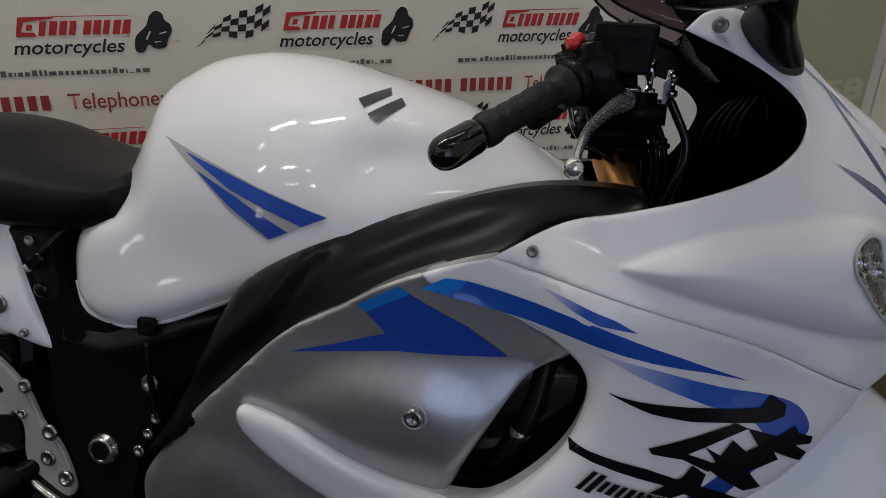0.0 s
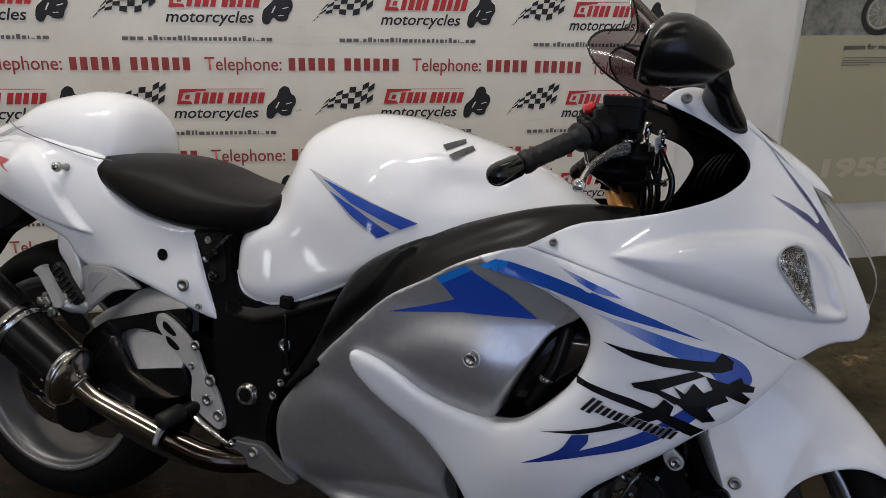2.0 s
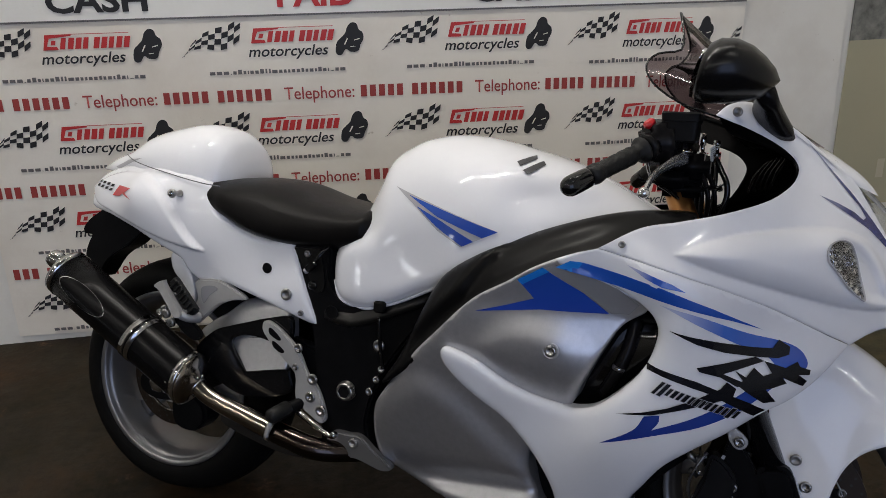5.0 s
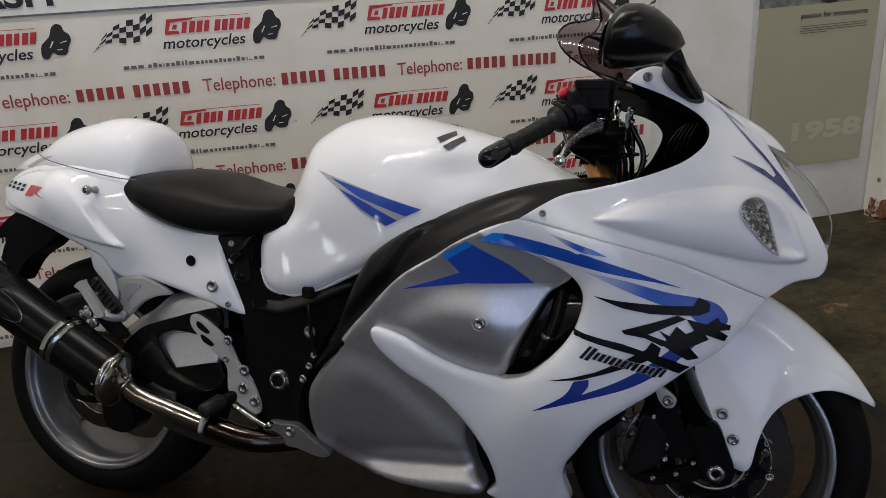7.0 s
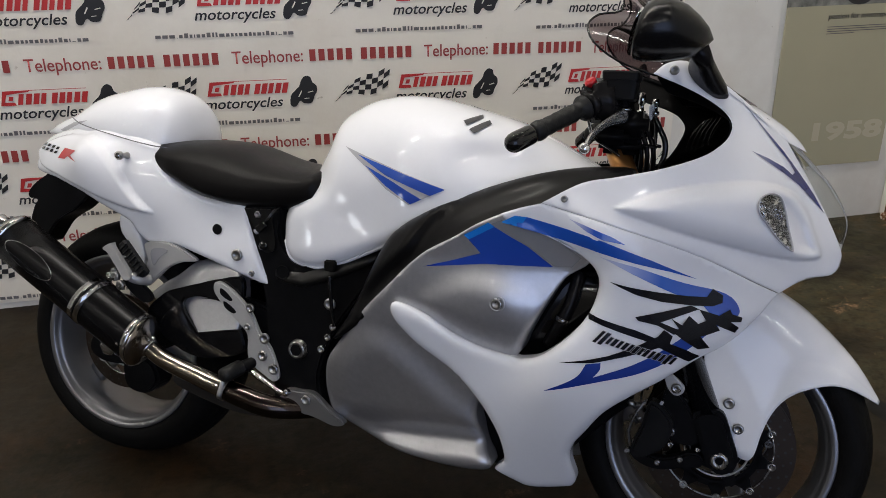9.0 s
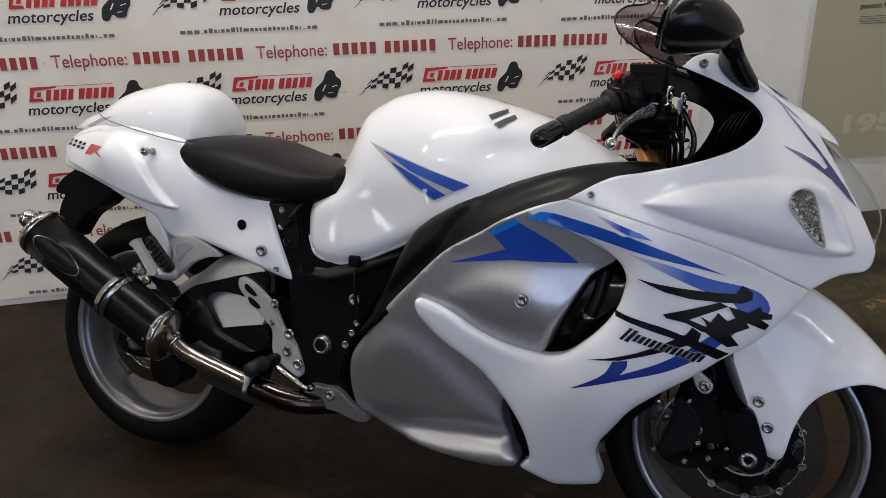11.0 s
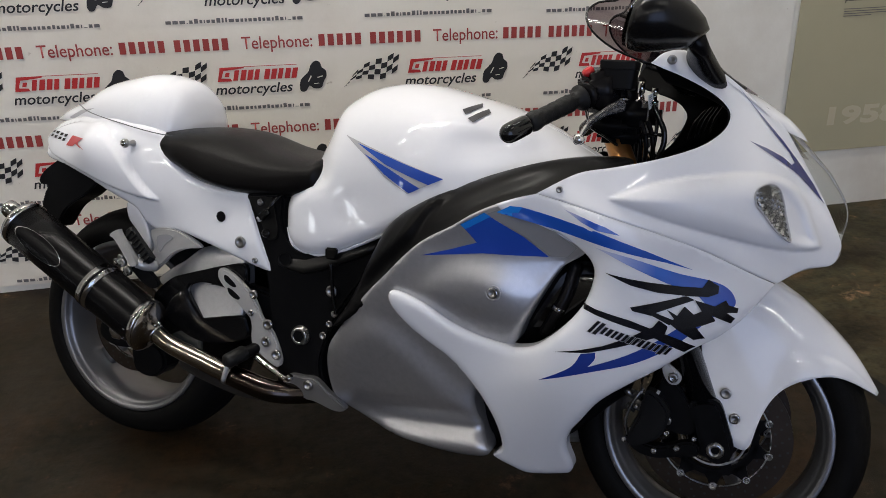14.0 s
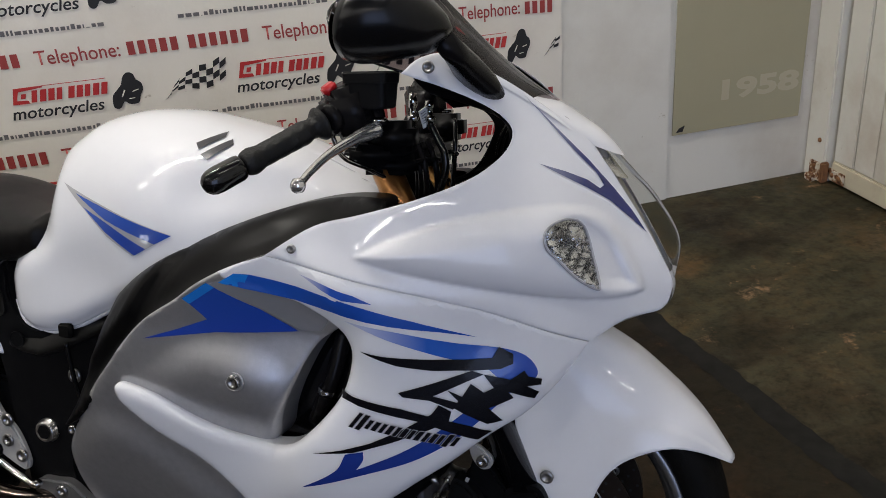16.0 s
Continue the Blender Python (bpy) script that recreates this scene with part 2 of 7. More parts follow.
def peeling_paint():
    m = material("peeling_paint_over_rust", (0.5, 0.45, 0.38), 0.75, vary=0, bump=0.5, bump_scale=120)
    nt = m.node_tree
    nt.links.new(ramp(nt, noise_tex(nt, 38, 8, 0.7), [(0.44, (0.10, 0.035, 0.012)), (0.50, (0.30, 0.15, 0.06)), (0.54, (0.62, 0.56, 0.47))]), nt.nodes["Principled BSDF"].inputs["Base Color"])
    return m


PEELING = peeling_paint()
# dimness put into the colour of the walls out of view, against reflections
DARKENED_WALL = wall_material("dim_workshop_wall", (0.22, 0.21, 0.20), (0.15, 0.14, 0.13))
POSTER = material("olive_poster_print", (0.40, 0.37, 0.25), 0.55, vary=0.05, scale=4)
POSTER_PALE = material("pale_poster_print", (0.50, 0.465, 0.34), 0.55, vary=0.03)
POSTER_PHOTO = material("grey_poster_photo", (0.17, 0.17, 0.15), 0.5, vary=0.95, scale=26)
RED_INK = material("red_print", (0.50, 0.030, 0.030), 0.5, vary=0.05)
DULL_RED = material("dull_red_print", (0.33, 0.045, 0.040), 0.55, vary=0.08)
BLACK_INK = material("black_print", (0.014, 0.014, 0.016), 0.6, vary=0.1)
GREY_INK = material("grey_print", (0.13, 0.12, 0.12), 0.5, vary=0.1)
RUST = material("rusty_metal", (0.22, 0.10, 0.04), 0.8, vary=0.5, scale=40, bump=0.6, bump_scale=90)
TUBE = material("fluorescent_tube", (1.0, 0.96, 0.90), 0.4, vary=0, emit=9.0)
FIXTURE = material("white_lamp_housing", (0.75, 0.75, 0.73), 0.45, vary=0.03)


# ---- mesh helpers ----
def part(name, bm, mat, parent, label="", smooth=True):
    me = bpy.data.meshes.new(name)
    bm.to_mesh(me)
    bm.free()
    total = sum(p.area for p in me.polygons)
    for p in me.polygons:
        p.use_smooth = smooth and p.area < 0.10 * total
    me.materials.append(mat)
    ob = new(name, me)
    if parent is not None:
        ob.parent = parent
    if label:
        ob["label"] = label
    return ob


def again(ob, parent, m=None, name=None):
    """One more object on the same mesh."""
    o = new(name or ob.name.split(".")[0], ob.data)
    o.parent = parent
    if m is not None:
        o.matrix_basis = m
    if "label" in ob:
        o["label"] = ob["label"]
    return o


def curve(pts, n=6, closed=True):
    """Points on a smooth line through pts; a third value of 1 makes a sharp corner."""
    xy = [np.array(p[:2], float) for p in pts]
    hard = [len(p) > 2 and p[2] == 1 for p in pts]
    k, out = len(xy), []
    for i in range(k if closed else k - 1):
        p1, p2 = xy[i], xy[(i + 1) % k]
        p0 = xy[i - 1] if (i > 0 or closed) and not hard[i] else 2 * p1 - p2
        p3 = xy[(i + 2) % k] if (i + 2 < k or closed) and not hard[(i + 1) % k] else 2 * p2 - p1
        for j in range(n):
            t = j / n
            out.append(0.5 * (2 * p1 + (p2 - p0) * t + (2 * p0 - 5 * p1 + 4 * p2 - p3) * t * t + (3 * p1 - p0 - 3 * p2 + p3) * t ** 3))
    if not closed:
        out.append(xy[-1])
    return np.array(out)


def line3(pts, n=8):
    """A smooth open line through points in space."""
    p = np.array(pts, float)
    q = np.vstack([2 * p[0] - p[1], p, 2 * p[-1] - p[-2]])
    out = []
    for i in range(1, len(q) - 2):
        p0, p1, p2, p3 = q[i - 1 : i + 3]
        for j in range(n):
            t = j / n
            out.append(0.5 * (2 * p1 + (p2 - p0) * t + (2 * p0 - 5 * p1 + 4 * p2 - p3) * t * t + (3 * p1 - p0 - 3 * p2 + p3) * t ** 3))
    out.append(p[-1])
    return np.array(out)


def spline(knots):
    """A smooth value along x through (x, value) knots."""
    k = np.array(knots, float)
    x, v = k[:, 0], k[:, 1]
    s = np.gradient(v, x)

    def at(t):
        t = min(max(t, x[0]), x[-1])
        i = min(int(np.searchsorted(x, t, side="right")) - 1, len(x) - 2)
        h = x[i + 1] - x[i]
        u = (t - x[i]) / h
        return ((1 + 2 * u) * (1 - u) ** 2 * v[i] + u * (1 - u) ** 2 * h * s[i] + u * u * (3 - 2 * u) * v[i + 1] + u * u * (u - 1) * h * s[i + 1])

    return at


def thin_plate(knots, lam=2e-4):
    """A smooth sheet: a half-width over (x, z) through (x, z, half-width) knots."""
    k = np.array(knots, float)
    n = len(k)

    def u(r2):
        return r2 * np.log(r2 + 1e-12)

    d2 = ((k[:, None, :2] - k[None, :, :2]) ** 2).sum(-1)
    p = np.c_[np.ones(n), k[:, :2]]
    a = np.block([[u(d2) + lam * np.eye(n), p], [p.T, np.zeros((3, 3))]])
    w = np.linalg.solve(a, np.r_[k[:, 2], 0, 0, 0])

    def at(xz):
        xz = np.atleast_2d(xz)
        r2 = ((xz[:, None] - k[None, :, :2]) ** 2).sum(-1)
        return u(r2) @ w[:n] + w[n] + xz @ w[n + 1 :]

    return at


def edge_distance(xz, ring):
    a, b = ring, np.roll(ring, -1, 0)
    ab, out = b - a, np.full(len(xz), 9.0)
    ll = (ab ** 2).sum(-1) + 1e-12
    for i in range(len(a)):
        t = np.clip(((xz - a[i]) @ ab[i]) / ll[i], 0, 1)
        out = np.minimum(out, np.hypot(*(xz - a[i] - t[:, None] * ab[i]).T))
    return out


def inside(xz, ring):
    x, z = xz.T
    res = np.zeros(len(xz), bool)
    a, b = ring, np.roll(ring, -1, 0)
    for (x0, z0), (x1, z1) in zip(a, b):
        if z0 != z1:
            res ^= ((z0 > z) != (z1 > z)) & (x < (x1 - x0) * (z - z0) / (z1 - z0) + x0)
    return res


def sheet_data(ring, depth, step=0.011, roll=0.008, flange=0.012):
    """Vertices and faces of a panel over the side outline ring: half-width depth, rolled edge, turned-in flange."""
    from mathutils.geometry import delaunay_2d_cdt
    n = len(ring)
    lo, hi = ring.min(0), ring.max(0)
    gx, gz = np.arange(lo[0], hi[0], step), np.arange(lo[1], hi[1], step * 0.87)
    grid = np.array([(x + (step / 2 if j % 2 else 0), z) for j, z in enumerate(gz) for x in gx])
    grid = grid[inside(grid, ring)]
    grid = grid[edge_distance(grid, ring) > step * 0.55] if len(grid) else grid.reshape(0, 2)
    centre = ring.mean(0)
    extra = []
    base_roll = 0.014 if callable(roll) else roll
    if base_roll > 0.004:
        tang = np.roll(ring, -1, 0) - np.roll(ring, 1, 0)
        nor = np.c_[-tang[:, 1], tang[:, 0]] / (np.hypot(*tang.T)[:, None] + 1e-9)
        for f in (0.12, 0.35):
            for s in (1, -1):
                q = ring + s * nor * base_roll * f
                q = q[inside(q, ring)]
                if len(q):
                    extra.append(q[edge_distance(q, ring) > base_roll * f * 0.8])
    pts = np.vstack([ring, grid, *extra])
    v, _, f, *_ = delaunay_2d_cdt([Vector(p) for p in pts], [], [list(range(n))], 1, 1e-5)
    xz = np.array([tuple(p) for p in v])
    d = np.asarray(depth(xz), float)
    if callable(roll) or roll > 0:
        r = roll(xz) if callable(roll) else roll
        e = np.clip(edge_distance(xz, ring) / r, 0, 1)
        d = d - r * 0.8 * (1 - np.sqrt(1 - (1 - e) ** 2))
    return xz, d, [list(x) for x in f]


def panel(name, outline, depth, mat, parent, label="", step=0.011, roll=0.008, flange=0.014, sides=(-1, 1), n=6):
    """A side panel and its twin on the other flank."""
    ring = curve(outline, n)
    xz, d, faces = sheet_data(ring, depth, step, roll, flange)
    made = []
    for side in sides:
        bm = bmesh.new()
        vs = [bm.verts.new((x, side * w, z)) for (x, z), w in zip(xz, d)]
        for f in faces:
            if len(set(f)) >= 3:
                try:
                    bm.faces.new([vs[i] for i in (f if side < 0 else f[::-1])])
                except ValueError:
                    pass
        edge = [e for e in bm.edges if len(e.link_faces) == 1]
        if flange:
            got = bmesh.ops.extrude_edge_only(bm, edges=edge)["geom"]
            for v in got:
                if isinstance(v, bmesh.types.BMVert):
                    v.co.y -= side * flange
            for e in edge:
                e.smooth = False
        made.append(part(name, bm, mat, parent, label))
    return made


def plate(name, outline, y0, y1, mat, parent, label="", bevel=0.003, n=5, raw=False):
    """A flat plate with the side outline, from y0 to y1."""
    ring = np.array(outline, float)[:, :2] if raw else curve(outline, n)
    bm = bmesh.new()
    f = bm.faces.new([bm.verts.new((x, y0, z)) for x, z in ring])
    top = bmesh.ops.extrude_face_region(bm, geom=[f])["geom"]
    for v in top:
        if isinstance(v, bmesh.types.BMVert):
            v.co.y = y1
    bmesh.ops.recalc_face_normals(bm, faces=bm.faces)
    if bevel:
        rim = [e for e in bm.edges if abs(e.verts[0].co.y - e.verts[1].co.y) < 1e-6]
        bmesh.ops.bevel(bm, geom=rim, offset=bevel, segments=2, affect="EDGES", clamp_overlap=True)
    bmesh.ops.triangulate(bm, faces=[f for f in bm.faces if len(f.verts) > 4])
    return part(name, bm, mat, parent, label, smooth=False)


def loft(name, rings, mat, parent, label="", caps=True, closed=True, smooth=True):
    """Skin over rings of equal count."""
    bm = bmesh.new()
    vs = [[bm.verts.new(tuple(p)) for p in r] for r in rings]
    k = len(rings[0])
    for a, b in zip(vs, vs[1:]):
        for i in range(k if closed else k - 1):
            bm.faces.new((a[i], a[(i + 1) % k], b[(i + 1) % k], b[i]))
    if caps and closed:
        bm.faces.new(vs[0][::-1]), bm.faces.new(vs[-1])
    bmesh.ops.recalc_face_normals(bm, faces=bm.faces)
    return part(name, bm, mat, parent, label, smooth)


def tube(name, pts, radius, mat, parent, label="", sides=14, n=6, flat=1.0):
    """A round bar along a smooth line; radius is a number or one for each point."""
    p = line3(pts, n)
    rr = np.interp(np.linspace(0, 1, len(p)), np.linspace(0, 1, len(pts)), np.full(len(pts), radius) if np.isscalar(radius) else radius)
    rings, side = [], None
    for i, c in enumerate(p):
        t = p[min(i + 1, len(p) - 1)] - p[max(i - 1, 0)]
        t = t / np.linalg.norm(t)
        if side is None:
            side = np.cross(t, (0.1, 0.95, 0.3))
        side = side - (side @ t) * t
        side /= np.linalg.norm(side)
        up = np.cross(t, side)
        rings.append([c + rr[i] * (math.cos(a) * side + flat * math.sin(a) * up) for a in np.linspace(0, 2 * math.pi, sides, endpoint=False)])
    return loft(name, rings, mat, parent, label)


def turned(name, profile, a, b, mat, parent, label="", seg=32, smooth=True):
    """A turned body: profile of (way from a to b in metres, radius)."""
    a, b = np.array(a, float), np.array(b, float)
    t = (b - a) / np.linalg.norm(b - a)
    s = np.cross(t, (0, 0, 1) if abs(t[2]) < 0.9 else (1, 0, 0))
    s /= np.linalg.norm(s)
    u = np.cross(t, s)
    rings = [[a + t * w + r * (math.cos(q) * s + math.sin(q) * u) for q in np.linspace(0, 2 * math.pi, seg, endpoint=False)] for w, r in profile]
    return loft(name, rings, mat, parent, label, smooth=smooth)


def box_bm(x0, x1, y0, y1, z0, z1, bevel=0.0):
    bm = bmesh.new()
    bmesh.ops.create_cube(bm, size=1, matrix=Matrix.Translation(((x0 + x1) / 2, (y0 + y1) / 2, (z0 + z1) / 2)) @ Matrix.Diagonal((x1 - x0, y1 - y0, z1 - z0, 1)))
    if bevel:
        bmesh.ops.bevel(bm, geom=bm.edges[:], offset=bevel, segments=2, affect="EDGES")
    return bm


def lettering(name, text, mat, parent, width, height, m, shear=0.0, bold=0.0):
    """Raised print of the given words, its lower left corner at the pose m, in the plane x, z."""
    cu = bpy.data.curves.new(name, "FONT")
    cu.body, cu.shear, cu.extrude, cu.offset, cu.resolution_u = text, shear, 0.0, bold, 3
    tmp = new(name, cu)
    me = bpy.data.meshes.new_from_object(tmp.evaluated_get(bpy.context.evaluated_depsgraph_get()))
    bpy.data.objects.remove(tmp)
    co = np.array([v.co for v in me.vertices])
    lo, hi = co.min(0), co.max(0)
    base = 0.0
    for v in me.vertices:
        x, y = v.co.x, v.co.y
        v.co = ((x - lo[0]) / (hi[0] - lo[0]) * width, 0, (y - base) / (hi[1] - base) * height)
    me.materials.append(mat)
    ob = new(name, me)
    ob.parent, ob.matrix_basis = parent, m
    return ob


# ---- the room ----
WALL_Y = 1.3875


def structure(name, bm, mat, label):
    return tagged(part(name, bm, mat, None, smooth=False), label, "wall" if "wall" in name else name.split("_")[0], kind="structure")


structure("floor", box_bm(-14.2, 2.9, -6.0, 1.75, -0.15, 0.0), FLOOR, "dark brown stained concrete workshop floor")
structure("wall_north", box_bm(-14.0, 1.765, WALL_Y + 0.004, WALL_Y + 0.2, 0, 4.6), PAINTED_WALL, "off-white painted wall with scuffs behind the motorcycle")
structure("wall_north_recess", box_bm(1.765, 2.43, WALL_Y + 0.012, WALL_Y + 0.2, 0, 4.6), PAINTED_WALL, "off-white painted wall bay with the poster")
structure("wall_east", box_bm(2.43, 2.63, -6.0, WALL_Y + 0.2, 0, 4.6), PAINTED_WALL, "painted side wall of the workshop")
for y0, y1, z0, z1 in ((-6.0, -4.2, 0, 4.6), (-3.2, WALL_Y + 0.2, 0, 4.6), (-4.2, -3.2, 2.1, 4.6), (-4.2, -3.2, 0, 0.9)):
    structure("wall_west", box_bm(-14.2, -14.0, y0, y1, z0, z1), DARKENED_WALL, "unseen far side wall, coloured dark to cut reflections")
for x0, x1, z0, z1 in ((-14.0, -1.65, 0, 4.6), (2.2, 2.63, 0, 4.6), (-1.65, 2.2, 3.9, 4.6), (-1.65, 2.2, 0, 0.5)):
    structure("wall_south", box_bm(x0, x1, -6.2, -6.0, z0, z1), DARKENED_WALL, "unseen back wall, coloured dark to cut reflections")
window = new("window_1")
tagged(window, "wide workshop window letting in cool daylight", "window", kind="structure")
for x in (-1.65, -0.35, 0.90, 2.15):
    part("window_frame", box_bm(x, x + 0.05, -6.13, -6.05, 0.5, 3.9), FIXTURE, window)
DAY = material("overcast_sky_glow", (0.62, 0.74, 1.0), 0.8, vary=0, emit=0.22)
sky = part("backdrop", box_bm(-5, 6, -7.5, -7.4, -0.5, 6), DAY, None)
tagged(sky, "plain pale overcast daylight outside the window", "backdrop", kind="structure")
window = new("window_2")
tagged(window, "small end window bright with daylight", "window", kind="structure")
for y in (-4.2, -3.725, -3.25):
    part("window_frame", box_bm(-14.13, -14.07, y, y + 0.05, 0.9, 2.1), FIXTURE, window)
part("window_frame", box_bm(-14.13, -14.07, -4.2, -3.2, 1.48, 1.53), FIXTURE, window)
GLARE = material("bright_sky_glow", (0.92, 0.96, 1.0), 0.8, vary=0, emit=8.0)
glare = part("backdrop", box_bm(-15.6, -15.5, -7, -0.5, -0.5, 4.5), GLARE, None)
tagged(glare, "plain bright daylight outside the end window", "backdrop", kind="structure")
day = bpy.data.lights.new("window_daylight", "AREA")
day.shape, day.size, day.size_y, day.energy, day.color = "RECTANGLE", 3.75, 3.3, 76, (0.48, 0.61, 1.0)
new("window_daylight", day).matrix_basis = look((0.27, -5.98, 2.2), (0.27, 0, 2.2))
structure("ceiling", box_bm(-14.2, 2.63, -6.2, WALL_Y + 0.2, 4.6, 4.75), CEILING, "unseen plain ceiling, coloured dark to cut reflections")

# worn dark line painted on the floor
bm = bmesh.new()
rng = random.Random(7)
row = line3([(1.285, 0.90, 0), (1.337, 0.50, 0), (1.380, 0.258, 0), (1.419, -0.05, 0), (1.446, -0.19, 0), (1.56, -0.80, 0)], 12)
wear = [(0.034 + rng.uniform(-0.005, 0.005), 0.034 + rng.uniform(-0.006, 0.006)) for _ in row]
for (xa, ya, _), (xb, yb, _), (la, ra), (lb, rb) in zip(row, row[1:], wear, wear[1:]):
    bm.faces.new([bm.verts.new((x, y, 0.0008)) for x, y in ((xa - la, ya), (xb - lb, yb), (xb + rb, yb), (xa + ra, ya))])
FLOOR_LINE = material("worn_black_line", (0.0120, 0.0112, 0.0104), 0.6, vary=0.7, scale=20, rvary=0.1, spec=0.1)
tagged(part("floor_line", bm, FLOOR_LINE, None), "worn dark line painted across the concrete floor", "floor line", kind="structure")


# banner board: local x along its rows, z up its columns, origin at one logo's lower left corner
banner = new("banner_board")
banner.matrix_basis = pose(-0.438, WALL_Y, 0.742, 0, 1.63, 0)
tagged(banner, "off-white printed dealer banner board screwed to the wall", "banner")
PITCH, RISE = 0.685, 0.311
part("board", box_bm(-0.965, 1.790, -0.002, 0.003, -0.74, 0.402), BANNER, banner)
part("header", box_bm(-0.965, 1.790, -0.004, 0.003, 0.404, 0.78), HEADER, banner, "white header board above the banner")
part("header_edge", box_bm(-0.965, 1.790, -0.006, -0.0025, 0.400, 0.406), GREY_INK, banner, "thin grey edge under the header")


def poly_bm(polys, y=-0.004):
    bm = bmesh.new()
    for ring in polys:
        bm.faces.new([bm.verts.new((x, y, z)) for x, z in ring])
    return bm


def slanted(x0, z0, w, h, lean=0.25):
    return [(x0, z0), (x0 + w, z0), (x0 + w + lean * h, z0 + h), (x0 + lean * h, z0 + h)]


# red mark: a hooked block, slanted bars and a thin line over them, with no letters
mark = [[(0, 0), (0.050, 0), (0.046, 0.010), (0.014, 0.012), (0.024, 0.038), (0.095, 0.045), (0.098, 0.051), (0.012, 0.050)], [(0.026, 0.016), (0.040, 0.016), (0.045, 0.031), (0.031, 0.031)]]
for w in range(9):
    x0 = 0.054 + 0.0245 * w + (0.010 if w > 3 else 0)
    mark.append(slanted(x0, 0.002, 0.0185 if w % 3 else 0.016, 0.037))
mark.append([(0.095, 0.0495), (0.283, 0.0495), (0.283, 0.0515), (0.095, 0.0515)])
mark_ob = new("red_mark")
mark_ob.parent, mark_ob["label"] = banner, "red hooked mark with slanted bars"
for k, ring in enumerate(mark):
    part("hook" if k == 0 else "block" if k == 1 else "over_line" if k == len(mark) - 1 else "slanted_bar", poly_bm([ring]), RED_INK, mark_ob)
first_word = lettering("printed_word", "motorcycles", BLACK_INK, banner, 0.275, 0.036, pose(-0.012, -0.004, -0.046), shear=0.25, bold=0.012)
# one bar for each small letter: its width and height in tenths of an x-height
bars, x = [], -0.150
for wide, tall in zip("eee39a7399a55e9769977a599399e", "aaa2aeaaaaeeeaaaaaacaaaeaa2aaa"):
    w, h = 0.0013 * "0123456789abcde".index(wide), 0.00112 * "0123456789abcde".index(tall)
    bars.append([(x, -0.104), (x + w, -0.104), (x + w, -0.104 + h), (x, -0.104 + h)])
    x += w + 0.0052
first_bars = part("address_print", poly_bm(bars), GREY_INK, banner, "row of small dark bars")
tagged(first_bars, kind="stuff")
# waving chequered flag
flag = []
for i in range(9):
    for j in range(4):
        if (i + j) % 2 == 0:
            def q(u, v):
                return (-0.238 + 0.200 * u + 0.012 * v, -0.040 + 0.050 * u + 0.014 * math.sin(6.5 * u) + v * (0.012 + 0.066 * min(1, u * 1.7)) * (1 if u > 0.02 else 0.3))
            u0, u1, v0, v1 = i / 9, (i + 1) / 9, j / 4, (j + 1) / 4
            flag.append([q(u0, v0), q(u1, v0), q(u1, v1), q(u0, v1)])
first_flag = part("chequered_flag", poly_bm(flag), BLACK_INK, banner, "black and white waving chequered flag print")
# dark motorcycle emblem, plain shape
emblem_ob = new("emblem")
emblem_ob.parent, emblem_ob.matrix_basis = banner, pose(-0.012, 0, -0.026)
emblem_ob["label"] = "dark plain motorcycle emblem"
part("emblem_shape", poly_bm([[tuple(p[:2]) for p in curve([(0.300, -0.012), (0.305, 0.018), (0.320, 0.034), (0.336, 0.050), (0.346, 0.074), (0.362, 0.086), (0.378, 0.080), (0.384, 0.062), (0.397, 0.050), (0.399, 0.030), (0.388, 0.010), (0.378, -0.012), (0.352, -0.014), (0.336, -0.004), (0.322, -0.022), (0.308, -0.024)], 4)]]), BLACK_INK, emblem_ob)
part("emblem_detail", poly_bm([[(0.330, 0.012), (0.334, 0.011), (0.346, 0.032), (0.342, 0.034)], [(0.352, 0.002), (0.370, 0.004), (0.369, 0.006), (0.352, 0.005)],
                               [(0.366, 0.024), (0.386, 0.029), (0.385, 0.032), (0.366, 0.027)]], -0.0056), BANNER, emblem_ob)
first_tel = lettering("printed_word", "Telephone:", DULL_RED, banner, 0.247, 0.043, pose(0.098, -0.004, 0.112), bold=0.006)
first_digit = part("number_bar", poly_bm([[(0, 0), (0.0215, 0), (0.0215, 0.041), (0, 0.041)]]), DULL_RED, banner, "dull red bar")
first_digit.matrix_basis = pose(0.368, 0, 0.112)
DIGITS = [0.0325 * i + (0.022 if i > 4 else 0) for i in range(11)]
for dx in DIGITS[1:]:
    again(first_digit, banner, pose(0.368 + dx, 0, 0.112))
for row in (1, 0, -1, -2):
    for col in (-2, -1, 0, 1, 2):
        if (row, col) == (0, 0):
            continue
        mv = Matrix.Translation((PITCH * col, 0, RISE * row))
        left, right = -0.965, 1.895
        for ob, x0, x1 in ((first_word, -0.012, 0.263), (first_bars, -0.15, 0.36), (first_flag, -0.23, -0.02), (first_tel, 0.098, 0.345)):
            if left < x0 + PITCH * col and x1 + PITCH * col < right and not (row == 1 and ob is first_tel):
                copy = again(ob, banner, mv @ ob.matrix_basis)
                if ob is first_bars:
                    tagged(copy, kind="stuff")
        for whole, x0, x1 in ((mark_ob, 0, 0.285), (emblem_ob, 0.3, 0.4)):
            if left < x0 + PITCH * col and x1 + PITCH * col < right:
                held = new(whole.name.split(".")[0])
                held.parent, held.matrix_basis, held["label"] = banner, mv @ whole.matrix_basis, whole["label"]
                for shape in whole.children:
                    again(shape, held)
        for dx in DIGITS:
            if row < 1 and left < 0.368 + dx + PITCH * col < right - 0.03:
                again(first_digit, banner, mv @ pose(0.368 + dx, 0, 0.112))
